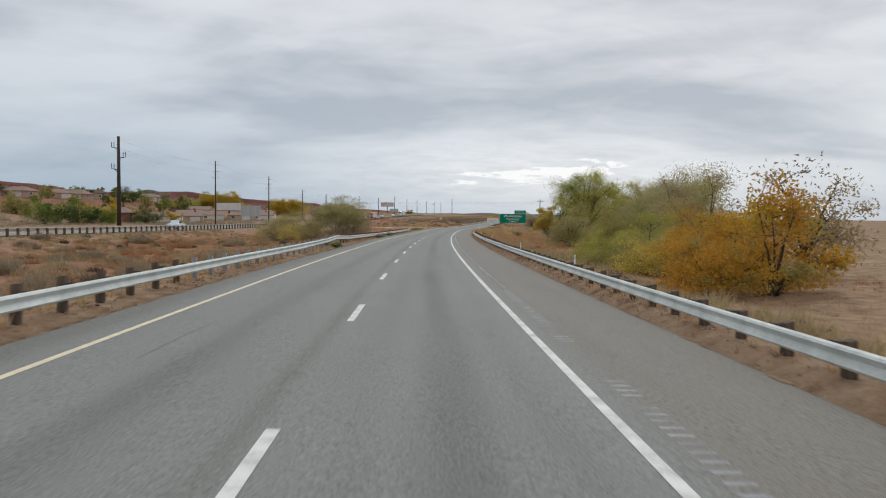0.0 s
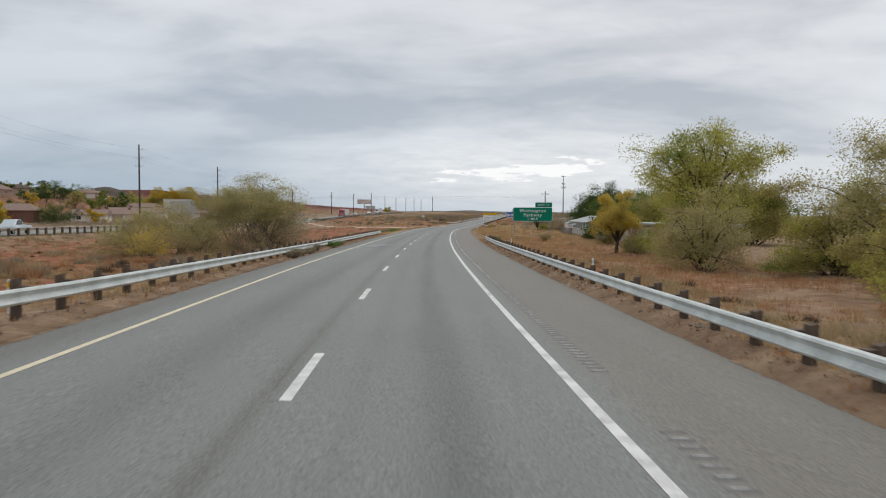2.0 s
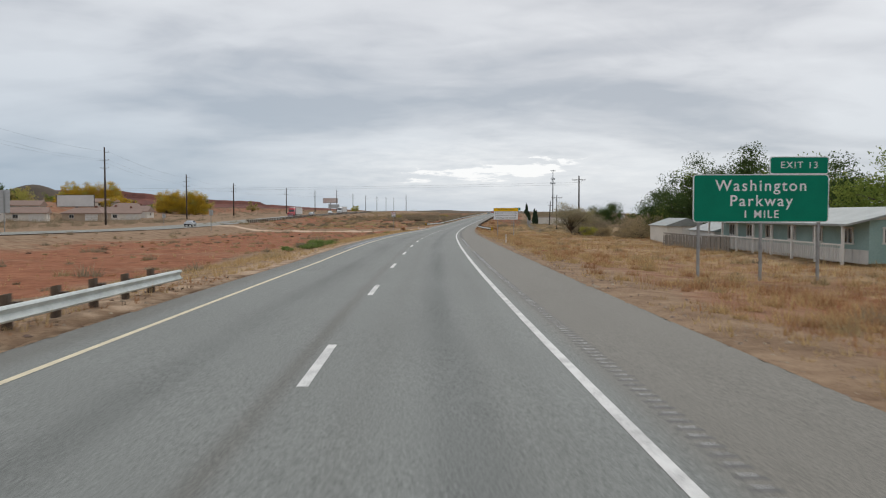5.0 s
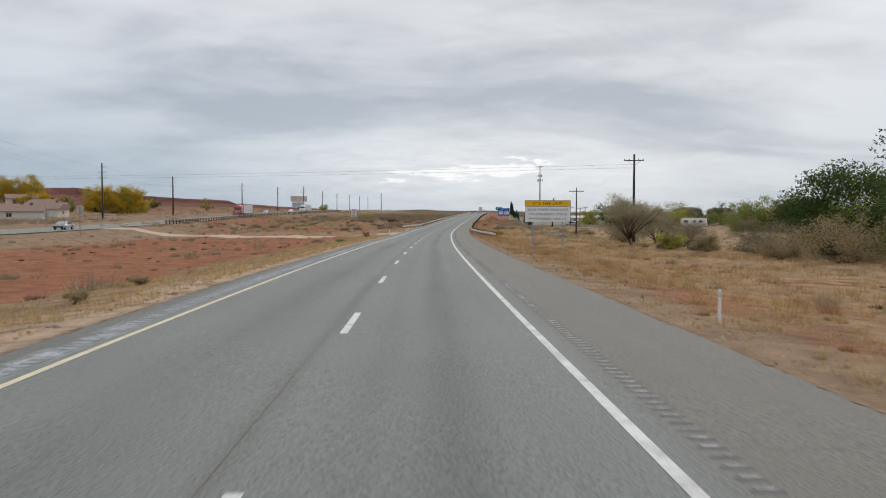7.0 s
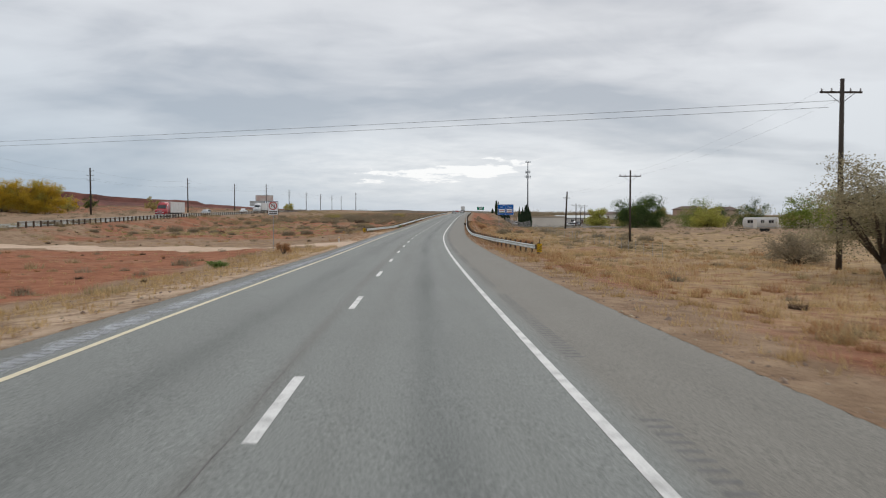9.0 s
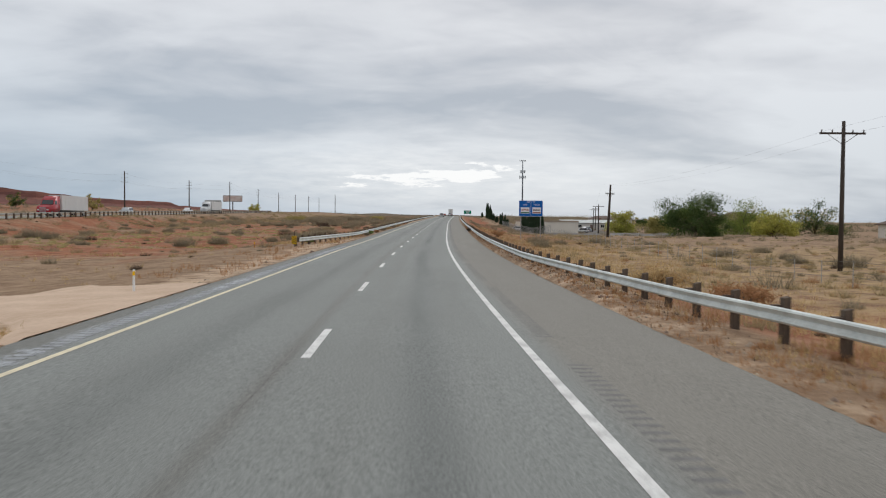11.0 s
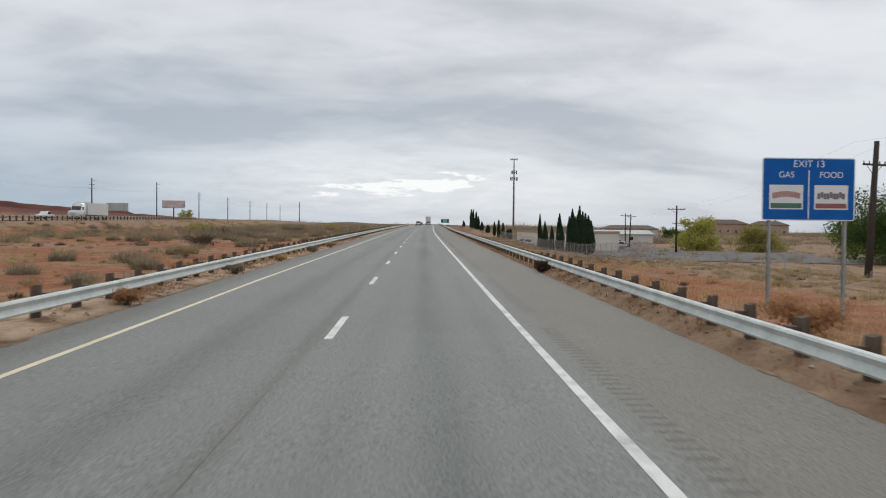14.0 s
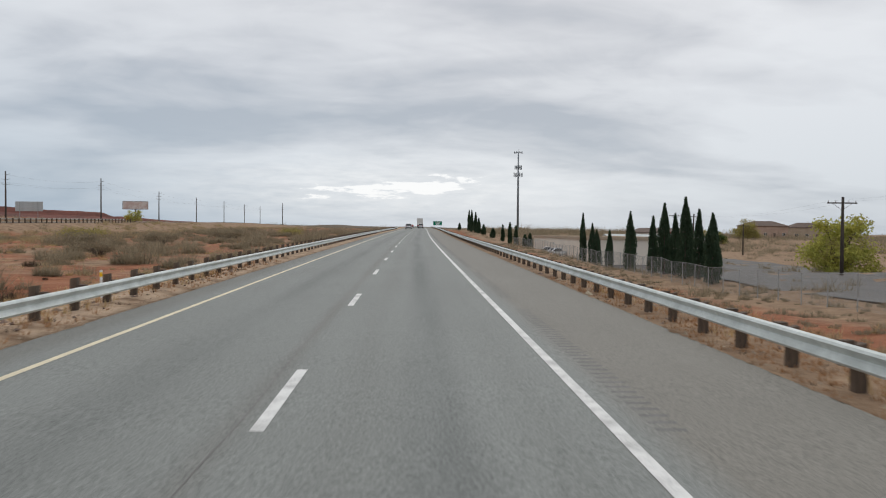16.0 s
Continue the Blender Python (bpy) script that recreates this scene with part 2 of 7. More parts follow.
def soil_mat():
    """Desert ground: red earth, tan dirt and flattened dry grass, shared out by the 'cover' attribute and noise."""
    m = bpy.data.materials.new("desert_soil")
    m.use_nodes = True
    nt = m.node_tree
    N, L = nt.nodes.new, nt.links.new
    p = nt.nodes["Principled BSDF"]
    p.inputs["Roughness"].default_value, p.inputs["Specular IOR Level"].default_value = 0.95, 0.1
    co, at, sep = N("ShaderNodeTexCoord"), N("ShaderNodeAttribute"), N("ShaderNodeSeparateColor")
    at.attribute_name = "cover"
    L(at.outputs["Color"], sep.inputs[0])
    noises = []
    for s, d in ((0.12, 8), (0.9, 8), (9.0, 6), (0.4, 9)):
        n = N("ShaderNodeTexNoise")
        n.inputs["Scale"].default_value, n.inputs["Detail"].default_value, n.inputs["Roughness"].default_value = s, d, 0.65
        L(co.outputs["Object"], n.inputs["Vector"])
        noises.append(n.outputs["Fac"])

    def blend(fac_noise, weight, lo, hi, c1, c2):
        s = N("ShaderNodeMath")
        s.operation = "ADD"
        L(fac_noise, s.inputs[0])
        if weight is None:
            s.inputs[1].default_value = 0
        else:
            L(weight, s.inputs[1])
        r = N("ShaderNodeMapRange")
        r.inputs[1].default_value, r.inputs[2].default_value = lo, hi
        L(s.outputs[0], r.inputs[0])
        x = N("ShaderNodeMixRGB")
        L(r.outputs[0], x.inputs[0])
        for i, c in ((1, c1), (2, c2)):
            if isinstance(c, tuple):
                x.inputs[i].default_value = (*c, 1)
            else:
                L(c, x.inputs[i])
        return x.outputs[0]

    dirt = blend(noises[1], None, 0.35, 0.65, (0.262, 0.17, 0.108), (0.43, 0.305, 0.20))
    red = blend(noises[1], None, 0.35, 0.65, (0.27, 0.105, 0.058), (0.43, 0.195, 0.11))
    straw = blend(noises[2], None, 0.35, 0.65, (0.39, 0.265, 0.13), (0.60, 0.44, 0.245))
    gravel = blend(noises[2], None, 0.38, 0.62, (0.49, 0.35, 0.24), (0.71, 0.545, 0.395))
    c = blend(noises[0], sep.outputs[0], 0.85, 1.1, dirt, red)
    c = blend(noises[1], sep.outputs[1], 0.85, 1.1, c, straw)
    c = blend(noises[1], sep.outputs[2], 0.95, 1.15, c, gravel)
    # flattened brown litter in ragged patches
    litter, lr = N("ShaderNodeMixRGB"), N("ShaderNodeMapRange")
    litter.blend_type = "MULTIPLY"
    litter.inputs[2].default_value = (0.68, 0.66, 0.64, 1)
    lr.inputs[1].default_value, lr.inputs[2].default_value, lr.inputs[4].default_value = 0.48, 0.62, 0.6
    L(noises[3], lr.inputs[0])
    L(lr.outputs[0], litter.inputs[0])
    L(c, litter.inputs[1])
    c = litter.outputs[0]
    d = N("ShaderNodeMixRGB")
    d.blend_type = "MULTIPLY"
    d.inputs[2].default_value = (0.55, 0.52, 0.5, 1)
    r = N("ShaderNodeMapRange")
    r.inputs[1].default_value, r.inputs[2].default_value, r.inputs[4].default_value = 0.5, 0.72, 0.8
    L(noises[2], r.inputs[0])
    L(r.outputs[0], d.inputs[0])
    L(c, d.inputs[1])
    L(d.outputs[0], p.inputs["Base Color"])
    bp = N("ShaderNodeBump")
    bp.inputs["Strength"].default_value, bp.inputs["Distance"].default_value = 0.7, 0.08
    L(noises[2], bp.inputs["Height"])
    L(bp.outputs[0], p.inputs["Normal"])
    return m


ASPHALT, ASPHALT_FAR = asphalt_mat("asphalt"), asphalt_mat("asphalt_plain", False, True)
SOIL = soil_mat()
WHITE_LINE = mat("white_line_paint", (0.80, 0.80, 0.77), (0.42, 0.415, 0.40), 2.5, 0.7, bump=0.2, fine=32, edge=(0.44, 0.68))
YELLOW_LINE = mat("yellow_line_paint", (0.82, 0.73, 0.52), (0.60, 0.53, 0.39), 2.5, 0.7, fine=40, edge=(0.4, 0.75))
GALV = mat("galvanized_steel", (0.70, 0.745, 0.72), (0.50, 0.54, 0.52), 1.5, 0.55, metal=0.0, bump=0.05, fine=14)
GALV_DULL = mat("dull_galvanized_steel", (0.42, 0.44, 0.44), (0.30, 0.31, 0.31), 2.5, 0.6, metal=0.3)
POST_WOOD = mat("weathered_post_wood", (0.165, 0.122, 0.09), (0.08, 0.06, 0.046), 5, 0.9, bump=0.4, stretch=(1, 1, 0.15))
POLE_WOOD = mat("creosoted_pole_wood", (0.075, 0.06, 0.05), (0.045, 0.037, 0.032), 3, 0.85, bump=0.3, stretch=(1, 1, 0.1))
POLE_GREY = mat("grey_weathered_pole_wood", (0.10, 0.082, 0.07), (0.065, 0.055, 0.05), 3, 0.85, stretch=(1, 1, 0.1))
STEEL_DARK = mat("dark_rusted_steel", (0.07, 0.055, 0.05), (0.045, 0.038, 0.035), 2, 0.7, metal=0.2)
CABLE = mat("cable_aluminium", (0.10, 0.10, 0.105), (0.07, 0.07, 0.075), 2, 0.6)
CERAMIC = mat("insulator_ceramic", (0.20, 0.17, 0.16), (0.14, 0.12, 0.11), 4, 0.3)
SIGN_GREEN = mat("green_sign_sheeting", (0.003, 0.235, 0.145), (0.003, 0.20, 0.125), 1.2, 0.5, spec=0.12)
SIGN_BLUE = mat("blue_sign_sheeting", (0.012, 0.145, 0.52), (0.010, 0.12, 0.46), 1.2, 0.5, spec=0.12)
SIGN_YELLOW = mat("yellow_sign_sheeting", (0.93, 0.58, 0.02), (0.86, 0.52, 0.015), 1.2, 0.5, spec=0.1)
SIGN_WHITE = mat("white_sign_sheeting", (0.84, 0.885, 0.91), (0.77, 0.81, 0.835), 1.2, 0.4, spec=0.5)
SIGN_BLACK = mat("black_sign_ink", (0.03, 0.03, 0.03), None, 2, 0.5)
SIGN_RED = mat("red_sign_ink", (0.45, 0.03, 0.03), None, 2, 0.5)
SIGN_BACK = mat("unpainted_sign_back", (0.50, 0.52, 0.53), (0.40, 0.42, 0.43), 1.5, 0.55, metal=0.1)


# ---------------------------------------------------------------- the line of the road
STATION = np.array([-50, 0, 60, 120, 180, 240, 300, 360, 420, 480, 560, 680, 800, 920])
BEND = np.array([0.3496, 0.3496, 0.4312, 0.4829, 0.4994, 0.3439, 0.3035, 0.6835, 0.0027, 0.0712, 0.1366, -0.0946, -0.05, 0.0]) * 1e-3
GRADE = np.array([-0.647, -0.647, -0.772, -0.613, -0.18, -1.063, -0.723, 0.404, 1.212, 1.15, 1.15, 1.1, 1.0, 0.0]) * 1e-2
TILT_S = np.array([-50, 0, 90, 180, 270, 360, 450, 540, 900])
LEVEL = np.array([-1.61, -1.63, -1.29, -0.64, -0.83, -0.7, -0.61, -0.39, -0.38]) * 1e-2
CROSS_S = np.array([-50, 0, 30, 60, 90, 120, 150, 180, 210, 240, 270, 300, 330, 360, 390, 420, 450, 480, 510, 540, 900])
CROSS = np.array([-2.09, -2.12, -2.52, -2.36, -2.39, -1.44, -0.98, 0.28, -0.94, -1.42, -1.96, -1.03, -1.13, -1.27, -0.61, -1.25, -0.26, -0.18, 0.04, 0.01, -0.02]) * 1e-2
RS = np.arange(-400, 5001, 2.0)
_k, _g = np.interp(RS, STATION, BEND, right=0), np.interp(RS, STATION, GRADE, left=-0.00647, right=0)
_k[RS < -50] = BEND[0]


def _sum(v):
    c = np.concatenate([[0], np.cumsum((v[1:] + v[:-1]) * 0.5 * 2)])
    return c - c[200]


RTH = _sum(_k)
RX, RY, RZ = _sum(np.sin(RTH)), _sum(np.cos(RTH)), _sum(_g)


def smooth(a, b, v):
    q = np.clip((np.asarray(v, float) - a) / (b - a), 0, 1)
    return q * q * (3 - 2 * q)


def plan(s, u):
    th = np.interp(s, RS, RTH)
    return np.interp(s, RS, RX) + u * np.cos(th), np.interp(s, RS, RY) - u * np.sin(th)


def crown(s, u):
    """Height of the paved plane, and of its level continuation past the verges."""
    return np.interp(s, RS, RZ) + np.interp(s, CROSS_S, CROSS) * np.clip(u, -12, 6)


def level(s, u):
    """A smoother reference plane for what stands beside the road."""
    return np.interp(s, RS, RZ) + np.interp(s, TILT_S, LEVEL) * u


def far_edge(s):
    """Offset of the near edge of the other carriageway."""
    return np.interp(s, [-400, 100, 200, 300, 400, 500, 600, 700, 900, 1600], [-46, -50, -53, -59, -68, -76, -81, -86, -95, -110])


def far_rise(s):
    return np.interp(s, [-400, 200, 300, 375, 480, 600, 900], [0.1, 0.1, 0.3, 0.85, 1.35, 1.5, 1.8])


def lump(x, y, size):
    """Cheap smooth unevenness."""
    a, b = x / size, y / size
    return (np.sin(a * 1.9 + 1.3 * np.sin(b * 1.1)) * np.cos(b * 1.7 + 0.8 * np.sin(a * 0.7)) + 0.5 * np.sin(a * 4.3 + b * 3.1 + np.sin(b * 2.9)) + 0.3 * np.sin(b * 7.7 - a * 6.1)) / 1.8


def ground_z(s, u):
    s, u = np.broadcast_arrays(np.asarray(s, float), np.asarray(u, float))
    fe, fr = far_edge(s), far_rise(s)
    z = np.interp(s, RS, RZ) + np.where(np.abs(u + 2.8) < 6.5, np.interp(s, CROSS_S, CROSS), np.interp(s, CROSS_S, CROSS) + smooth(6.0, 14.0, np.abs(u + 2.8)) * (np.interp(s, TILT_S, LEVEL) - np.interp(s, CROSS_S, CROSS))) * np.clip(u, -12, 6)
    x, y = plan(s, u)
    # median: verge, hollow, bank of the other carriageway
    dip = np.interp(s, [0, 150, 250, 330, 380, 450, 600], [1.3, 1.2, 1.0, 0.75, 1.0, 1.2, 1.0])
    t1 = smooth(0, 1, (-9.6 - 3.2 * smooth(335, 350, s) * (1 - smooth(385, 410, s)) - u) / 9.4)
    t2 = smooth(fe + 12, fe + 0.5, u)
    left = np.where(u < -8.6, -0.07 + (0.15 - 0.2 * smooth(166, 178, s) * (1 - smooth(360, 372, s))) * smooth(-8.75, -9.4, u) - 0.1 * smooth(-9.6, -11, u), 0) * (1 - t1) + t1 * -dip
    left = left * (1 - t2) + t2 * (fr - 0.09)
    beyond = fe - 14
    out = np.clip(beyond - u, 0, None)
    slope = np.interp(s, [0, 430, 620], [1.0, 1.0, 0.25])
    left = left + slope * 11 * smooth(45, 135, out) + 8 * smooth(250, 900, out) + 0.5 * smooth(900, 2500, out)
    # right: verge, fall to the field
    drop = np.interp(s, [0, 150, 180, 300, 400, 450, 510, 660, 760, 850, 1000], [0.9, 0.6, 0.35, 0.6, 0.7, 1.2, 2.7, 2.9, 2.0, 1.2, 0.5])
    berm = 0.25 * (1 - smooth(138, 152, s) * (1 - smooth(318, 345, s))) - 0.25 * smooth(424, 438, s)
    right = -0.07 + berm * smooth(3.1, 3.55, u) - (berm + 0.08) * smooth(4.2, 6.5, u) - drop * smooth(4.6, 13, u) + 1.0 * smooth(150, 800, u)
    h = np.where(u < -8.6, left, np.where(u > 3.0, right, -0.12))
    h = np.where((u <= -8.6) & (u > fe - 13.5) & (u < fe + 0.4), fr - 0.12, h)
    rough = np.where((u < -10.5) & (u > fe + 3), smooth(-10.5, -16, u), 0) + np.where(u < beyond - 1, smooth(0, 12, out), 0) + smooth(5, 12, u)
    h = h - 1.6 * smooth(21.2, 24.5, u) * smooth(520, 570, s) * (1 - smooth(680, 740, s))
    h = h - 3.0 * smooth(60, 190, u) * smooth(620, 900, s)
    h = h + rough * (0.16 * lump(x, y, 5.0) + 0.25 * lump(x, y, 23.0) + 0.06 * lump(x, y, 1.4))
    return z + h


def at(s, u, dz=0.0, turn=0.0, z=None):
    """Pose on the ground at a station and offset; local y runs along the road."""
    x, y = plan(s, u)
    return Matrix.Translation((x, y, (float(ground_z(s, u)) if z is None else z) + dz)) @ Matrix.Rotation(-float(np.interp(s, RS, RTH)) + radians(turn), 4, "Z")


# ---------------------------------------------------------------- mesh tools
def box(bm, c, size, rot=None):
    x, y, z = (v / 2 for v in size)
    m = Matrix.Translation(c) @ (rot or Matrix())
    v = [bm.verts.new(m @ Vector((sx * x, sy * y, sz * z))) for sx in (-1, 1) for sy in (-1, 1) for sz in (-1, 1)]
    for f in ((0, 1, 3, 2), (4, 6, 7, 5), (0, 4, 5, 1), (2, 3, 7, 6), (0, 2, 6, 4), (1, 5, 7, 3)):
        bm.faces.new([v[i] for i in f])
    return v


def rounded(bm, c, size, r=0.02, seg=2):
    v = box(bm, c, size)
    es = list({e for q in v for e in q.link_edges})
    bmesh.ops.bevel(bm, geom=es, offset=r, segments=seg, affect="EDGES")


def tube(bm, pts, radii, n=6, cap=True):
    rings = []
    for i, p in enumerate(pts):
        p = Vector(p)
        d = (Vector(pts[min(i + 1, len(pts) - 1)]) - Vector(pts[max(i - 1, 0)])).normalized()
        a = d.orthogonal().normalized()
        b = d.cross(a)
        r = radii[i] if hasattr(radii, "__len__") else radii
        rings.append([bm.verts.new(p + (a * math.cos(2 * math.pi * k / n) + b * math.sin(2 * math.pi * k / n)) * r) for k in range(n)])
    for r0, r1 in zip(rings, rings[1:]):
        for k in range(n):
            bm.faces.new((r0[k], r0[(k + 1) % n], r1[(k + 1) % n], r1[k]))
    if cap:
        bm.faces.new(rings[0][::-1])
        bm.faces.new(rings[-1])


def prism(bm, profile, x0, x1):
    """A profile of (y, z) pairs pushed from x0 to x1."""
    a = [bm.verts.new((x0, y, z)) for y, z in profile]
    b = [bm.verts.new((x1, y, z)) for y, z in profile]
    n = len(profile)
    for i in range(n):
        bm.faces.new((a[i], a[(i + 1) % n], b[(i + 1) % n], b[i]))
    bm.faces.new(a[::-1])
    bm.faces.new(b)


def mesh_of(name, bm, material, flat=True):
    bmesh.ops.recalc_face_normals(bm, faces=bm.faces)
    me = bpy.data.meshes.new(name)
    bm.to_mesh(me)
    bm.free()
    me.materials.append(material)
    if not flat:
        for p in me.polygons:
            p.use_smooth = True
    return me


def part(name, bm, material, parent, label="", flat=True):
    ob = new(name, mesh_of(name, bm, material, flat))
    ob.parent = parent
    return tagged(ob, label)


def thing(name, m, label, category, group="", kind=""):
    ob = new(name)
    ob.matrix_world = m
    ob.empty_display_size = 0.2
    return tagged(ob, label, category, group, kind)


def share(name, me, parent, loc=(0, 0, 0), rz=0.0):
    ob = new(name, me)
    ob.parent = parent
    ob.location, ob.rotation_euler = loc, (0, 0, rz)
    return ob


def sheet(name, verts, faces, material, smooth_it=True):
    me = bpy.data.meshes.new(name)
    me.from_pydata(verts, [], faces)
    me.materials.append(material)
    me.polygons.foreach_set("use_smooth", [smooth_it] * len(me.polygons))
    me.update()
    return me


def strip(name, ss, us, dz, material, parent=None, uv=False, lift=None):
    """A paved strip between offsets us, along stations ss. us may be functions of s."""
    ss = np.asarray(ss, float)
    cols = [(u(ss) if callable(u) else np.full(len(ss), float(u))) for u in us]
    V, UV = [], []
    for c in cols:
        x, y = plan(ss, c)
        z = (crown(ss, c) if lift is None else lift(ss, c)) + dz
        V.append(np.stack([x, y, z], -1))
        UV.append(np.stack([c, ss], -1))
    n, k = len(ss), len(cols)
    verts = np.concatenate(V)
    faces = [(j * n + i, (j + 1) * n + i, (j + 1) * n + i + 1, j * n + i + 1) for j in range(k - 1) for i in range(n - 1)]
    me = sheet(name, verts.tolist(), faces, material, True)
    if uv:
        flat = np.concatenate(UV)
        layer = me.uv_layers.new(name="UVMap")
        idx = np.empty(len(me.loops), int)
        me.loops.foreach_get("vertex_index", idx)
        layer.data.foreach_set("uv", flat[idx].ravel())
    ob = new(name, me)
    if parent:
        ob.parent = parent
    return ob


# ---------------------------------------------------------------- ground, road
def build_ground():
    ss = np.concatenate([np.arange(-160, 0, 8), np.arange(0, 640, 2.5), np.arange(640, 1000, 8), np.geomspace(1000, 4600, 40)])
    us = np.concatenate([-np.geomspace(2300, 150, 34), np.arange(-146, -90, 4), np.arange(-90, -20, 2.0), np.arange(-20, -8.6, 0.95), [-8.62, -8.3, 0, 2.9, 3.1, 3.35],
                         np.arange(3.6, 16, 1.1), np.arange(16, 60, 2.5), np.arange(60, 150, 8), np.geomspace(150, 1250, 20)])
    S, U = np.meshgrid(ss, us, indexing="ij")
    X, Y = plan(S, U)
    Zg = ground_z(S, U)
    n, k = S.shape
    verts = np.stack([X, Y, Zg], -1).reshape(-1, 3)
    faces = [(i * k + j, (i + 1) * k + j, (i + 1) * k + j + 1, i * k + j + 1) for i in range(n - 1) for j in range(k - 1)]
    me = sheet("ground", verts.tolist(), faces, SOIL)
    # red earth, dry grass and verge gravel each have their own stretches
    red = 0.55 * smooth(95, 130, S) * (1 - smooth(330, 350, S)) * smooth(-14.5, -18.5, U) * (1 - smooth(-38, -55, U)) + (0.42 + 0.16 * lump(X, Y, 14.0)) * smooth(345, 380, S) * smooth(-12, -20, U) * (1 - smooth(-70, -80, U)) + 0.5 * smooth(380, 430, S) * smooth(3.3, 6, U) * (1 - smooth(14, 22, U)) + 0.36 * smooth(60, 100, S) * (1 - smooth(330, 380, S)) * smooth(3.6, 6, U) * (1 - smooth(14, 24, U)) + 0.42 * (1 - smooth(95, 130, S)) * smooth(-10, -13, U) * (1 - smooth(-40, -50, U)) + 0.1
    red += 0.45 * smooth(-110, -180, U)
    straw = 0.40 * smooth(165, 190, S) * (1 - smooth(320, 340, S)) * smooth(-18, -14, U) * (U < -8) + (0.30 + 0.16 * smooth(150, 190, S)) * smooth(4.5, 8, U) * (1 - smooth(60, 120, U)) * (1 - 0.5 * smooth(380, 430, S)) * (1 - 0.9 * smooth(560, 660, S)) + 0.3 * (1 - smooth(160, 200, S)) * smooth(-10, -13, U) * (1 - smooth(-56, -60, U)) + (0.20 + 0.16 * lump(X + 60, Y, 9.0)) * smooth(330, 370, S) * smooth(-12, -20, U) * (1 - smooth(-60, -75, U))
    straw = straw + 0.3 * smooth(-95, -130, U) * (1 - smooth(600, 760, S))
    gravel = 0.62 * (smooth(-14, -10.5, U) * (U < -8)) + (0.5 - 0.24 * smooth(140, 165, S) * (1 - smooth(310, 330, S))) * ((U > 3) * (1 - smooth(4.6, 7.0, U))) * (1 - 0.7 * smooth(370, 410, S)) + 0.4 * smooth(0, 14, far_edge(S) - U) * (1 - smooth(18, 26, far_edge(S) - U)) * (1 - smooth(480, 560, S))
    gravel = gravel * np.where((U > -14) & (U < 12), 1 - np.where(U < 0, 0.4, 0.62) * (1 - smooth(140, 185, S)), 1.0)
    cover = me.color_attributes.new("cover", "FLOAT_COLOR", "POINT")
    cover.data.foreach_set("color", np.stack([red, straw, gravel, np.ones_like(red)], -1).reshape(-1))
    ob = new("ground", me)
    tagged(ob, "red and tan desert ground with dry grass", "ground", kind="structure")
    return ob


build_ground()
ROAD_S = np.concatenate([np.arange(-160, 700, 5), np.arange(700, 1000, 20), np.geomspace(1000, 4500, 25)])
road = strip("road", ROAD_S, [-8.72, -7.5, -6, -4.5, -3.0, -1.5, 0, 1.5, 3.07], 0.0, ASPHALT, uv=True)
tagged(road, "worn grey asphalt two-lane highway carriageway", "road", kind="structure")
_fe = far_edge
other_road = strip("road_opposite", ROAD_S, [lambda s: _fe(s) - 13, lambda s: _fe(s) - 6, lambda s: _fe(s)], 0.0, ASPHALT_FAR, uv=True,
                   lift=lambda s, u: np.interp(s, RS, RZ) + np.interp(s, TILT_S, LEVEL) * -12 + far_rise(s))
tagged(other_road, "grey asphalt carriageway of the opposite direction", "road", kind="structure")
far_lift = lambda s, u: np.interp(s, RS, RZ) + np.interp(s, TILT_S, LEVEL) * -12 + far_rise(s)


def ragged(line, width, dz, material, name, s0=-120, s1=900):
    ob = strip(name, np.arange(s0, s1, 5), [line - width / 2, line + width / 2], dz, material, road)
    return ob


tagged(ragged(0.0, 0.15, 0.005, WHITE_LINE, "edge_line"), "solid white edge line")
tagged(ragged(-7.5, 0.13, 0.005, YELLOW_LINE, "edge_line"), "solid yellow edge line")
for _line, _m in ((-1.6, WHITE_LINE), (-11.2, YELLOW_LINE)):
    strip("edge_line", np.arange(-120, 900, 10), [lambda s, q=_line: _fe(s) + q - 0.08, lambda s, q=_line: _fe(s) + q + 0.08], 0.006, _m, other_road, lift=far_lift)
for _k in range(-4, 72):
    _e = 8.08 + 12.192 * _k
    strip("lane_dash", [_e - 3.4, _e - 1.7, _e], [-3.735, -3.585], 0.005, WHITE_LINE, road)


def su_of(x, y):
    i = int(np.argmin((RX - x) ** 2 + (RY - y) ** 2))
    th = RTH[i]
    return RS[i] + (x - RX[i]) * math.sin(th) + (y - RY[i]) * math.cos(th), (x - RX[i]) * math.cos(th) - (y - RY[i]) * math.sin(th)


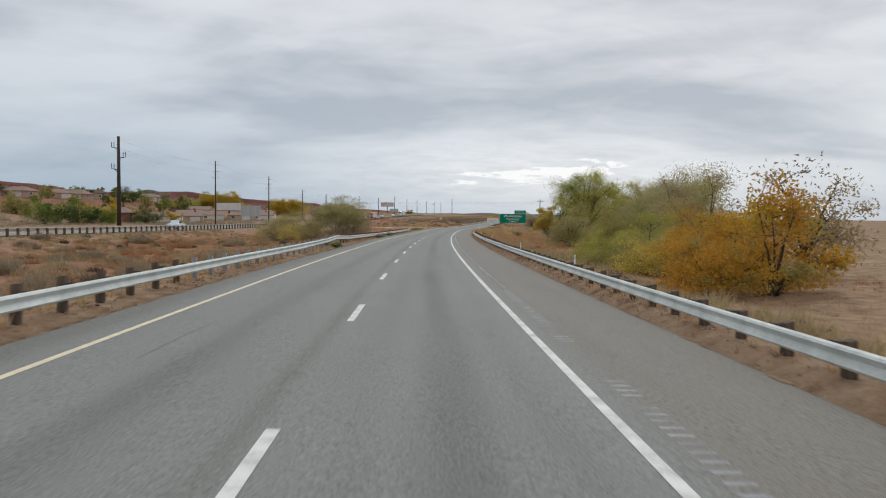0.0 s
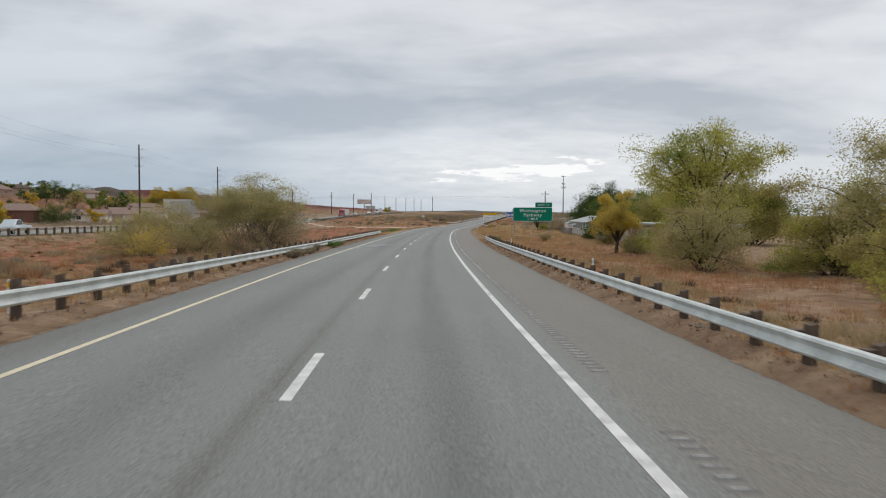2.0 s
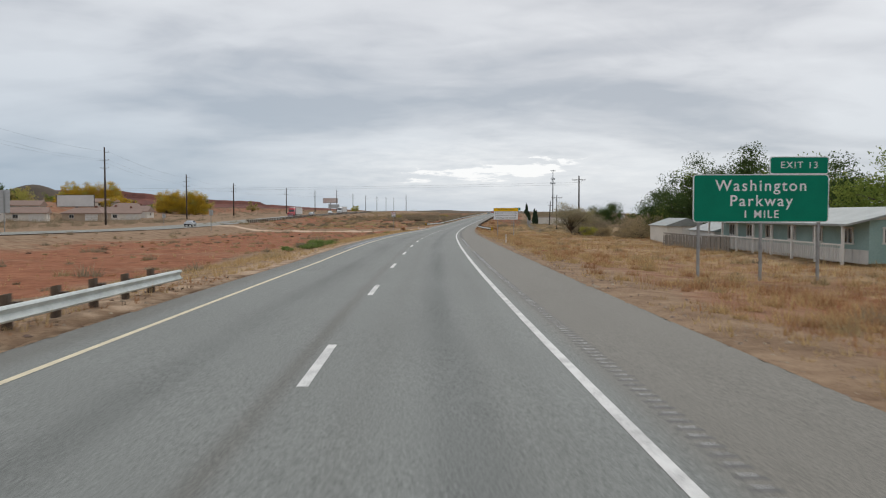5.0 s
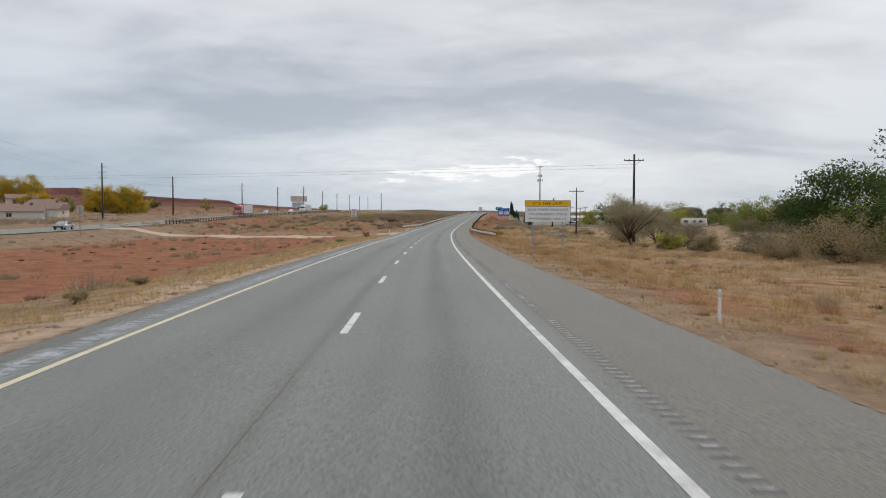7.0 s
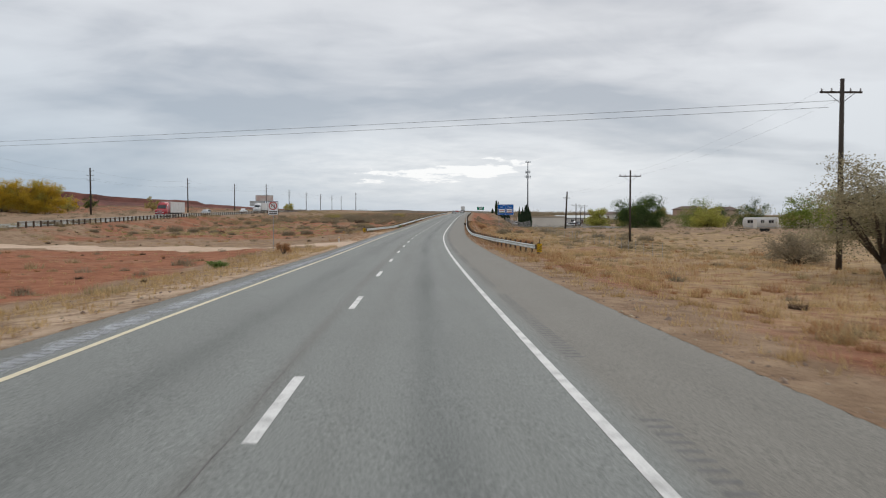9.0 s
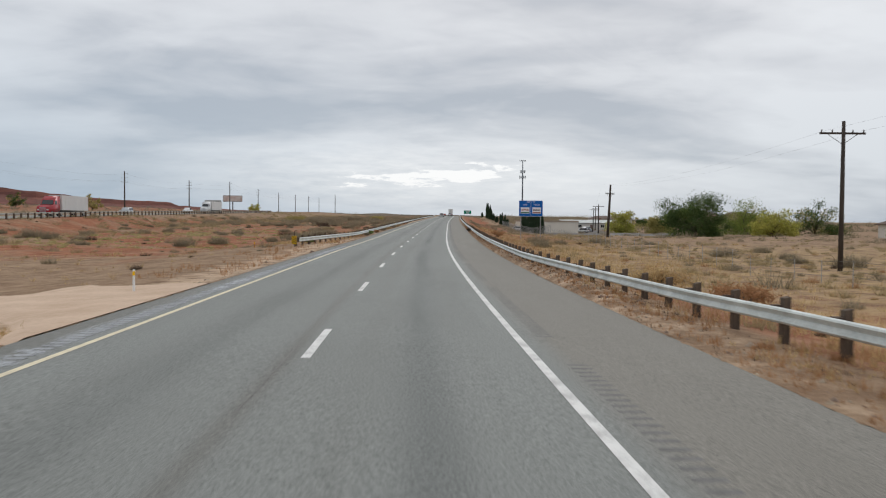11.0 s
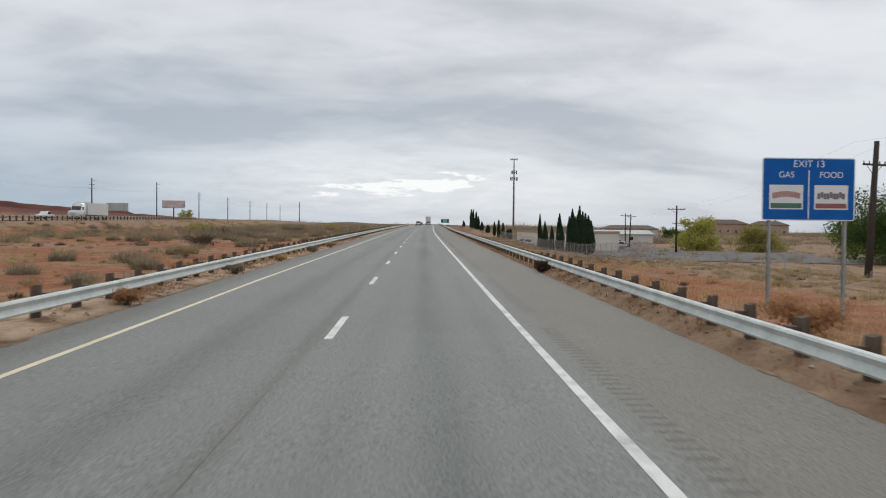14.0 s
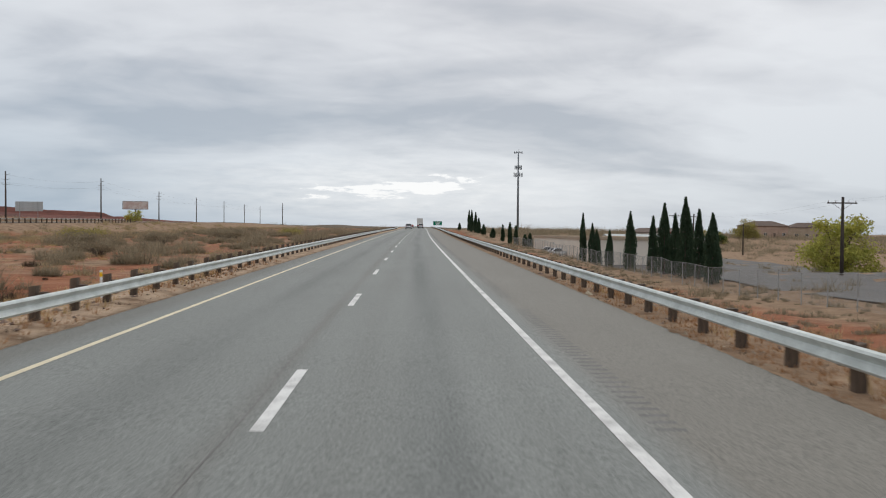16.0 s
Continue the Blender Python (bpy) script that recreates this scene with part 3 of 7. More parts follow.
# ---------------------------------------------------------------- road details
def build_rumble():
    """Milled rumble grooves on both shoulders, in runs."""
    # strips aren't cut in: the trough's shade is put into this darker colour
    groove = mat("groove_shade_asphalt", (0.135, 0.133, 0.127), (0.195, 0.19, 0.183), 9, 0.78, bump=0.5, fine=40, spec=0.35)
    # pale grooves: the right shoulder's first runs and the chalk-dusted left shoulder
    dusty = mat("pale_groove_surface", (0.42, 0.44, 0.46), (0.24, 0.245, 0.25), 3, 0.9)
    # glint on the groove's far lip, painted as a thin pale strip
    lip = mat("groove_lip_glint", (0.66, 0.67, 0.66), (0.26, 0.26, 0.25), 2.2, 0.8, fine=14)
    early = [(-6, 5.5), (6.3, 9.7), (10.1, 11.1), (14.8, 15.6), (17, 26)]
    worn = [(26, 47), (49.9, 64.5), (67.9, 119), (122.8, 126.4), (130, 191.4), (200, 226), (229, 244), (248.4, 262)]
    lipped = [r for r in worn if r[1] < 230]
    late = [(s, s + 11.5) for s in np.arange(266, 620, 14.6)]
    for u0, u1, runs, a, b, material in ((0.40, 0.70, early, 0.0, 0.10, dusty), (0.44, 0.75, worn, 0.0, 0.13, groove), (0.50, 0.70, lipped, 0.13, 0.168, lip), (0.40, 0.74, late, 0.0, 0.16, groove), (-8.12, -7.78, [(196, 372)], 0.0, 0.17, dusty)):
        V, F, T = [], [], []
        for r0, r1 in runs:
            for s in np.arange(r0 + a, r1, 0.31):
                d = b - a
                # bowed ends: the cutter leaves a lens-shaped trough
                ps = np.array([s, s, s + d, s + d, s + d * 0.5, s + d * 0.5])
                pu = np.array([u0 + 0.03, u1 - 0.03, u1 - 0.03, u0 + 0.03, u0, u1])
                x, y = plan(ps, pu)
                z = crown(np.full(6, s), pu) + np.array([-0.001, -0.001, -0.001, -0.001, 0.005, 0.005]) + (0.003 if material is lip else 0.006 if u0 < 0 else 0)
                n = len(V)
                V += np.stack([x, y, z], -1).tolist()
                F += [(n, n + 1, n + 5, n + 4), (n + 4, n + 5, n + 2, n + 3)]
                T += list(zip(pu.tolist(), ps.tolist()))
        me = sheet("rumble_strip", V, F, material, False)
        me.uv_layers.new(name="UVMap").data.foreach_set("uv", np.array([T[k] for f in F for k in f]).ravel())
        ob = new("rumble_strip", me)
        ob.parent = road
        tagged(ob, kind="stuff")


build_rumble()


def chalk_mat():
    """Powder that lies in thin uneven patches and lets the paving show."""
    m = bpy.data.materials.new("chalk_dust")
    m.use_nodes = True
    nt = m.node_tree
    N, L = nt.nodes.new, nt.links.new
    p, out = nt.nodes["Principled BSDF"], nt.nodes["Material Output"]
    p.inputs["Base Color"].default_value, p.inputs["Roughness"].default_value = (0.64, 0.67, 0.70, 1), 0.95
    uv, co, mix, clear = N("ShaderNodeUVMap"), N("ShaderNodeTexCoord"), N("ShaderNodeMixShader"), N("ShaderNodeBsdfTransparent")
    n1, n2, mul, rng = N("ShaderNodeTexNoise"), N("ShaderNodeTexNoise"), N("ShaderNodeMath"), N("ShaderNodeMapRange")
    n1.inputs["Scale"].default_value, n1.inputs["Detail"].default_value, n1.inputs["Distortion"].default_value = 1.3, 8, 1.2
    n2.inputs["Scale"].default_value, n2.inputs["Detail"].default_value = 14, 4
    for n in (n1, n2):
        L(co.outputs["Object"], n.inputs["Vector"])
    mul.operation = "MULTIPLY"
    L(n1.outputs["Fac"], mul.inputs[0])
    L(n2.outputs["Fac"], mul.inputs[1])
    rng.inputs[1].default_value, rng.inputs[2].default_value, rng.inputs[4].default_value = 0.19, 0.31, 0.85
    L(mul.outputs[0], rng.inputs[0])
    sep, edge = N("ShaderNodeSeparateXYZ"), None
    L(uv.outputs[0], sep.inputs[0])
    fade = rng.outputs[0]
    for axis in (0, 1):
        # fades out towards the four edges of the patch
        q, w, k = N("ShaderNodeMath"), N("ShaderNodeMath"), N("ShaderNodeMath")
        q.operation, w.operation, k.operation = "MULTIPLY", "SINE", "MULTIPLY"
        q.inputs[1].default_value = math.pi
        L(sep.outputs[axis], q.inputs[0])
        L(q.outputs[0], w.inputs[0])
        L(w.outputs[0], k.inputs[0])
        L(fade, k.inputs[1])
        fade = k.outputs[0]
    L(fade, mix.inputs[0])
    L(clear.outputs[0], mix.inputs[1])
    L(p.outputs[0], mix.inputs[2])
    L(mix.outputs[0], out.inputs[0])
    return m


CHALK = chalk_mat()


def spill(a, b, width):
    """A powder spill from (s, u) a to b, a few millimetres over the paving."""
    V, F, T, n, k = [], [], [], 12, 4
    for i in range(n + 1):
        for j in range(k + 1):
            s, u = a[0] + (b[0] - a[0]) * i / n, a[1] + (b[1] - a[1]) * i / n + width * (j / k - 0.5)
            x, y = plan(s, u)
            V.append((float(x), float(y), float(crown(s, u)) + 0.007))
            T.append((i / n, j / k))
    F = [(i * (k + 1) + j, (i + 1) * (k + 1) + j, (i + 1) * (k + 1) + j + 1, i * (k + 1) + j + 1) for i in range(n) for j in range(k)]
    me = sheet("spill", V, F, CHALK)
    me.uv_layers.new(name="UVMap").data.foreach_set("uv", np.array([T[q] for f in F for q in f]).ravel())
    ob = new("spill", me)
    ob.parent = road
    return tagged(ob, "pale dust spilled on the asphalt")


for _s in np.arange(196, 372, 22.0):
    spill((_s - 3, -7.98), (_s + 25, -7.98), 0.75)
spill((113.5, -8.2), (119.5, -6.6), 1.1)
spill((117.5, -7.4), (129.0, -5.1), 1.5)
spill((124.0, -6.2), (128.5, -5.2), 0.6)
TAR = mat("tar_seal", (0.17, 0.16, 0.15), None, 4, 0.5)


def tar_line(s0, s1, u0, u1, width=0.035, seed=0):
    rnd, pts = random.Random(seed), []
    ss = np.arange(s0, s1, 0.6)
    V, F = [], []
    w = 0.0
    for i, s in enumerate(ss):
        w = w * 0.85 + rnd.gauss(0, 0.009)
        u = u0 + (u1 - u0) * (s - s0) / (s1 - s0) + w
        for d in (-width, width):
            x, y = plan(s, u + d * rnd.uniform(0.3, 1.0))
            V.append((float(x), float(y), float(crown(s, u)) + 0.004))
        if i:
            F.append((2 * i - 2, 2 * i - 1, 2 * i + 1, 2 * i))
    ob = new("tar_seam", sheet("tar_seam", V, F, TAR, False))
    ob.parent = road
    return tagged(ob, "dark sealed crack along the lane joint")


for _n, (_a, _b, _u, _v) in enumerate(((12, 16.5, -6.35, -6.33), (18.5, 24, -6.32, -6.3), (66, 79, -3.93, -3.95), (96, 110, -3.95, -3.93), (186, 226, -3.95, -3.95), (229, 262, -3.96, -3.9), (262, 300, -3.92, -3.96), (318, 371, -3.95, -3.97), (384, 428, -3.95, -3.9), (431, 474, -3.92, -3.95))):
    tar_line(_a, _b, _u, _v, 0.011, _n)


# ---------------------------------------------------------------- guardrails
def w_beam(name, ss, uf, top, side, parent):
    """Corrugated steel beam along stations ss; side is +1 when its face looks to smaller u."""
    prof = [(0.0, 0.0), (0.05, -0.02), (0.075, -0.055), (0.02, -0.125), (0.005, -0.155), (0.02, -0.185), (0.075, -0.255), (0.05, -0.29), (0.0, -0.31)]
    prof = [(-side * d, z) for d, z in prof]
    ring = prof + [(d + side * 0.006, z) for d, z in prof[::-1]]
    V, F, k = [], [], len(ring)
    for s in ss:
        u, h = uf(s), top(s)
        for d, z in ring:
            x, y = plan(s, u + d)
            V.append((float(x), float(y), float(level(s, np.clip(u, -9, 4))) + h + z))
    for i in range(len(ss) - 1):
        for j in range(k):
            F.append((i * k + j, (i + 1) * k + j, (i + 1) * k + (j + 1) % k, i * k + (j + 1) % k))
    F += [tuple(range(k)), tuple(range((len(ss) - 1) * k, len(ss) * k))[::-1]]
    me = sheet(name, V, F, GALV, False)
    ob = new(name, me)
    ob.parent = parent
    ob.matrix_parent_inverse = parent.matrix_world.inverted()
    return ob


def post_mesh(kind):
    bm = bmesh.new()
    if kind == "wood":
        v = box(bm, (0, 0, 0.02), (0.15, 0.2, 1.5))
        for q in v:
            if q.co.z > 0:
                q.co.x *= 0.94
                q.co.y *= 0.95
                q.co.z += 0.012 * (1 if q.co.x > 0 else -1)
        return mesh_of("post", bm, POST_WOOD)
    if kind == "block":
        box(bm, (0, 0, 0), (0.15, 0.2, 0.34))
        return mesh_of("block", bm, POST_WOOD)
    box(bm, (0.07, 0, 0), (0.008, 0.1, 1.45))
    box(bm, (-0.07, 0, 0), (0.008, 0.1, 1.45))
    box(bm, (0, 0, 0), (0.134, 0.007, 1.45))
    return mesh_of("post", bm, GALV_DULL)


POST, BLOCK, STEEL_POST = post_mesh("wood"), post_mesh("block"), post_mesh("steel")


def guardrail(s0, s1, uf, top, side, label, steel=(), seed=0, start_far=None, head=0.14):
    rnd = random.Random(seed)
    root = thing("guardrail", Matrix.Translation((*plan(s0, uf(s0)), float(crown(s0, uf(s0))))), label, "guardrail")
    step = 3.81
    ss = np.arange(s0, s1 + 0.01, step)
    for a in range(0, len(ss) - 1, 12):
        seg = ss[a:a + 13]
        w_beam("beam", seg, uf, top, side, root)
    inv = root.matrix_world.inverted()
    n = 0
    for s in np.arange(s0 + 0.3, ss[-1], 1.905):
        far_off = start_far is not None and s > start_far
        if far_off and n % 2:
            n += 1
            continue
        n += 1
        u, h = uf(s), top(s)
        is_steel = any(a < s < b for a, b in steel)
        th = -float(np.interp(s, RS, RTH))
        z = float(level(s, np.clip(u, -9, 4))) + h
        for name, me, off, dz in (("post", STEEL_POST if is_steel else POST, 0.29, (head(s) if callable(head) else head) - 0.77), ("block", BLOCK, 0.11, -0.155)):
            if name == "block" and (is_steel or far_off):
                continue
            x, y = plan(s, u + side * off)
            ob = new(name, me)
            ob.parent = root
            ob.matrix_parent_inverse = Matrix()
            lean = Euler((radians(rnd.gauss(0, 1.3) + (20 if is_steel and 60.5 < s < 62.5 else 0)), radians(rnd.gauss(0, 1.3)), th + radians(rnd.gauss(0, 2)))).to_matrix().to_4x4()
            ob.matrix_basis = inv @ Matrix.Translation((x, y, z + dz + rnd.gauss(0, 0.012))) @ lean
    return root


guardrail(-60, 166.4, lambda s: float(np.interp(s, [-60, 50, 58, 64, 72, 90, 170], [-9.15, -9.2, -9.35, -9.6, -9.5, -9.4, -9.4])), lambda s: float(np.interp(s, [-60, 24, 45, 55, 60, 64, 66, 70, 75, 90, 110, 170], [0.74, 0.74, 0.76, 0.82, 0.83, 0.92, 0.92, 0.82, 0.76, 0.68, 0.59, 0.57])), -1,
          "dented galvanized steel guardrail on dark wooden and steel posts", steel=((26, 68),), seed=1)
guardrail(370.4, 720, lambda s: float(np.interp(s, [370.4, 392, 900], [-11.4, -9.35, -9.35])), lambda s: float(np.interp(s, [372, 395, 900], [0.66, 0.6, 0.58])), -1,
          "galvanized steel guardrail on weathered wooden posts", seed=2, start_far=600)
guardrail(-60, 140.4, lambda s: float(np.interp(s, [-60, 120, 140.4], [3.42, 3.45, 3.6])), lambda s: float(np.interp(s, [-60, 100, 140.4], [0.66, 0.66, 0.6])), 1,
          "galvanized steel guardrail on dark wooden posts", seed=3, head=lambda s: float(np.interp(s, [58, 74], [0.03, 0.11])))
guardrail(313, 820, lambda s: float(np.interp(s, [313, 328, 350, 900], [6.5, 4.7, 3.5, 3.5])), lambda s: float(np.interp(s, [313, 325, 900], [0.5, 0.62, 0.62])), 1,
          "galvanized steel guardrail with flared end on wooden posts", seed=4, start_far=650, head=lambda s: float(np.interp(s, [428, 434], [0.15, -0.05])))


RAIL_DULL = mat("dusty_guardrail_steel", (0.42, 0.405, 0.36), (0.30, 0.29, 0.26), 1.5, 0.6)


def far_guardrail(s0, s1, off, label, step=3.0):
    uf = lambda s: float(far_edge(s)) + off
    zf = lambda s: float(far_lift(s, 0))
    root = thing("guardrail", Matrix.Translation((*plan(s0, uf(s0)), zf(s0))), label, "guardrail")
    inv = root.matrix_world.inverted()
    V, F = [], []
    ss = np.arange(s0, s1, 6.0)
    for s in ss:
        for d, z in ((0, 0.56), (0.06, 0.64), (0.0, 0.72), (0.06, 0.80), (0.0, 0.88), (-0.03, 0.72)):
            x, y = plan(s, uf(s) + d)
            V.append(inv @ Vector((float(x), float(y), zf(s) + z)))
    for i in range(len(ss) - 1):
        F += [(i * 6 + j, i * 6 + 6 + j, i * 6 + 6 + (j + 1) % 6, i * 6 + (j + 1) % 6) for j in range(6)]
    beam = new("beam", sheet("beam", V, F, RAIL_DULL, False))
    beam.parent = root
    for s in np.arange(s0, s1, step):
        x, y = plan(s, uf(s) + 0.2)
        ob = new("post", POST)
        ob.parent = root
        ob.matrix_basis = inv @ Matrix.Translation((x, y, zf(s) + 0.06)) @ Matrix.Rotation(-float(np.interp(s, RS, RTH)), 4, "Z") @ Matrix.Diagonal((1.5, 1.5, 1, 1))


far_guardrail(40, 226, 0.8, "weathered guardrail along the opposite carriageway", 2.2)
far_guardrail(374, 680, 0.8, "weathered guardrail along the opposite carriageway", 2.6)


# ---------------------------------------------------------------- signs
def lettering(text, size, material, parent, loc, align="CENTER", name="legend", rot=None, spacing=1.0, bold=0.0):
    cu = bpy.data.curves.new(name, "FONT")
    cu.body, cu.size, cu.align_x, cu.align_y, cu.extrude = text, size, align, "CENTER", 0.003
    cu.space_character, cu.offset = spacing, bold * size
    tmp = new(name, cu)
    me = bpy.data.meshes.new_from_object(tmp.evaluated_get(bpy.context.evaluated_depsgraph_get()))
    bpy.data.objects.remove(tmp)
    me.materials.clear()
    me.materials.append(material)
    ob = new(name, me)
    ob.parent = parent
    ob.matrix_basis = Matrix.Translation(loc) @ (rot or Matrix.Rotation(radians(90), 4, "X"))
    return ob


def bar(name, w, h, material, parent, loc, t=0.006, label=""):
    bm = bmesh.new()
    box(bm, (0, 0, 0), (w, t, h))
    ob = part(name, bm, material, parent, label)
    ob.location = loc
    return ob


def panel(w, h, r, material, border, parent, loc, name="panel"):
    """Rounded sign plate facing -y with a painted rim."""
    def plate(bm, w, h, r, y0, y1):
        pts = []
        for cx, cz, a0 in ((w / 2 - r, h / 2 - r, 0), (-w / 2 + r, h / 2 - r, 90), (-w / 2 + r, -h / 2 + r, 180), (w / 2 - r, -h / 2 + r, 270)):
            pts += [(cx + r * math.cos(radians(a0 + k * 22.5)), cz + r * math.sin(radians(a0 + k * 22.5))) for k in range(5)]
        a, b = [bm.verts.new((x, y0, z)) for x, z in pts], [bm.verts.new((x, y1, z)) for x, z in pts]
        bm.faces.new(a)
        bm.faces.new(b[::-1])
        for i in range(len(a)):
            bm.faces.new((a[i], a[(i + 1) % len(a)], b[(i + 1) % len(a)], b[i]))
    bm = bmesh.new()
    plate(bm, w, h, r, 0, 0.04)
    ob = part(name, bm, border or material, parent)
    ob.location = loc
    if border:
        bm = bmesh.new()
        plate(bm, w - 0.07, h - 0.07, r * 0.8, -0.004, 0.001)
        part("face", bm, material, ob)
    return ob


def stake(parent, x, y, z0, z1, material=GALV_DULL, w=0.12, name="sign_post"):
    """An I-section post."""
    bm = bmesh.new()
    for d in (-0.5, 0.5):
        box(bm, (0, d * w, (z0 + z1) / 2), (w * 0.8, 0.012, z1 - z0))
    box(bm, (0, 0, (z0 + z1) / 2), (0.012, w, z1 - z0))
    ob = part(name, bm, material, parent)
    ob.location = (x, y, 0)
    return ob


def sign_root(name, s, u, h_bottom, label, category="road sign", turn=0.0):
    """A sign whose local origin is on the ground; returns it and the local height of its lower edge."""
    m = at(s, u, 0, turn)
    root = thing(name, m, label, category)
    plane = float(level(s, u))
    return root, plane + h_bottom - m.translation.z


def guide_sign():
    root, b = sign_root("guide_sign", 174.7, 11.95, 2.02, "green freeway guide sign with white lettering on steel posts")
    p = panel(5.75, 2.02, 0.16, SIGN_GREEN, SIGN_WHITE, root, (0, 0, b + 1.01))
    for text, size, x, z in (("Washington", 0.66, 0, 0.52), ("Parkway", 0.66, 0, -0.12), ("1 MILE", 0.46, 0, -0.68)):
        lettering(text, size, SIGN_WHITE, p, (x, -0.008, z), spacing=1.22, bold=0.008)
    q = panel(2.5, 0.74, 0.1, SIGN_GREEN, SIGN_WHITE, root, (1.6, 0, b + 2.40), "exit_tab")
    lettering("EXIT 13", 0.40, SIGN_WHITE, q, (0, -0.008, 0), spacing=1.22)
    for x in (-2.6, 0.05, 2.5):
        stake(root, x, 0.12, -0.4, b + (2.7 if x > 1 else 2.0))


def law_sign():
    root, b = sign_root("information_sign", 261.2, 7.3, 2.22, "white and yellow road information sign with black lettering", turn=0)
    p = panel(3.62, 1.20, 0.05, SIGN_WHITE, SIGN_WHITE, root, (0, 0, b + 0.60))
    q = panel(3.66, 0.50, 0.05, SIGN_YELLOW, SIGN_BLACK, root, (0, -0.002, b + 1.46), "header")
    lettering("IT'S THE LAW", 0.34, SIGN_BLACK, q, (0, -0.008, 0), spacing=1.15)
    for k, text in enumerate(("SLOW DOWN, MOVE OVER", "FOR EMERGENCY, TOW &", "MAINTENANCE VEHICLES")):
        lettering(text, 0.235, SIGN_BLACK, p, (0, -0.008, 0.36 - 0.365 * k), spacing=1.12)
    for x in (-1.2, 1.2):
        stake(root, x, 0.1, -0.4, b + 1.6)


def services_sign():
    root, b = sign_root("services_sign", 420.7, 11.6, 2.36, "blue highway services sign with logo panels on steel posts")
    p = panel(3.3, 2.2, 0.08, SIGN_BLUE, SIGN_WHITE, root, (0, 0, b + 1.1))
    lettering("EXIT 13", 0.34, SIGN_WHITE, p, (0, -0.008, 0.88))
    bar("divider", 0.04, 1.7, SIGN_WHITE, p, (0, -0.006, -0.18))
    for x, word, c1, c2 in ((-0.8, "GAS", mat("faded_pink_ink", (0.55, 0.33, 0.31), None, 3, 0.5), mat("dull_green_ink", (0.10, 0.24, 0.16), None, 3, 0.5)), (0.8, "FOOD", mat("grey_ink", (0.24, 0.23, 0.25), None, 3, 0.5), mat("brick_red_ink", (0.36, 0.15, 0.13), None, 3, 0.5))):
        lettering(word, 0.30, SIGN_WHITE, p, (x, -0.008, 0.5))
        plate = bar("logo_panel", 1.2, 0.86, SIGN_WHITE, p, (x, -0.006, -0.28), label="plain white logo plate with coloured shapes")
        bm = bmesh.new()
        for k in range(9):
            box(bm, (-0.44 + 0.11 * k, -0.005, 0.04 + (0.07 * math.sin(math.pi * (k + 0.5) / 9) if x < 0 else 0.05 * (k % 3 == 1))), (0.1, 0.01, 0.2))
        part("logo_shape", bm, c1, plate)
        bar("logo_band", 1.1, 0.17, c2, plate, (0, -0.005, -0.30))
    for x in (-1.35, 1.35):
        stake(root, x, 0.1, -0.5, b + 2.1)


def no_u_turn_sign():
    root, b = sign_root("no_u_turn_sign", 327.1, -15.8, 2.55, "white no-U-turn sign with red ring on a post", turn=3)
    p = panel(0.95, 1.25, 0.06, SIGN_WHITE, SIGN_BLACK, root, (0, 0, b + 0.75))
    bm = bmesh.new()
    for k in range(28):
        a0, a1 = k * 2 * math.pi / 28, (k + 1) * 2 * math.pi / 28
        v = [bm.verts.new((r * math.cos(a), -0.009, 0.22 + r * math.sin(a))) for r, a in ((0.30, a0), (0.38, a0), (0.38, a1), (0.30, a1))]
        bm.faces.new(v)
    box(bm, (0, -0.01, 0.22), (0.06, 0.004, 0.66), Matrix.Rotation(radians(-45), 4, "Y"))
    part("ring", bm, SIGN_RED, p, "red prohibition ring")
    bm = bmesh.new()
    pts = [(0.12, 0, 0.02)] + [(0.12 * math.cos(radians(a)), 0, 0.28 + 0.12 * math.sin(radians(a))) for a in range(0, 181, 30)] + [(-0.12, 0, 0.1)]
    tube(bm, [(x, -0.008, z) for x, y, z in pts], 0.03, 5)
    part("arrow", bm, SIGN_BLACK, p)
    for k in range(2):
        bar("text_bar", 0.7, 0.09, SIGN_BLACK, p, (0, -0.007, -0.32 - 0.16 * k))
    stake(root, 0, 0.06, -0.4, b + 1.3, w=0.07)


def sign_back(s, u, w, h, bottom, label, legs, turn=0.0):
    root, b = sign_root("sign_back", s, u, bottom, label, turn=turn)
    n = max(2, round(h / 0.6))
    for k in range(n):
        bm = bmesh.new()
        rounded(bm, (0, 0.02, 0), (w, 0.05, h / n - 0.012), 0.008, 1)
        o = part("board", bm, SIGN_BACK, root)
        o.location = (0, 0, b + h * (k + 0.5) / n)
    for x in legs:
        stake(root, x, -0.12, -0.5, b + h * 0.95)


def hazard_marker(s, u, z_top, turn=0):
    root = thing("hazard_marker", at(s, u, 0, turn), "yellow and black striped hazard marker at the guardrail end", "hazard marker", "hazard markers")
    h = float(crown(s, np.clip(u, -9, 4))) + z_top - root.matrix_world.translation.z
    p = panel(0.36, 0.62, 0.04, SIGN_YELLOW, None, root, (0, 0, h - 0.31))
    for k in range(-2, 3):
        bm = bmesh.new()
        z = k * 0.17
        q = [(-0.17, z - 0.10), (0.17, z + 0.12), (0.17, z + 0.20), (-0.17, z - 0.02)]
        bm.faces.new([bm.verts.new((x, -0.006, min(0.3, max(-0.3, y)))) for x, y in q])
        part("stripe", bm, SIGN_BLACK, p)
    stake(root, 0.02, 0.06, -0.3, h + 0.35, STEEL_DARK, 0.05, "post")


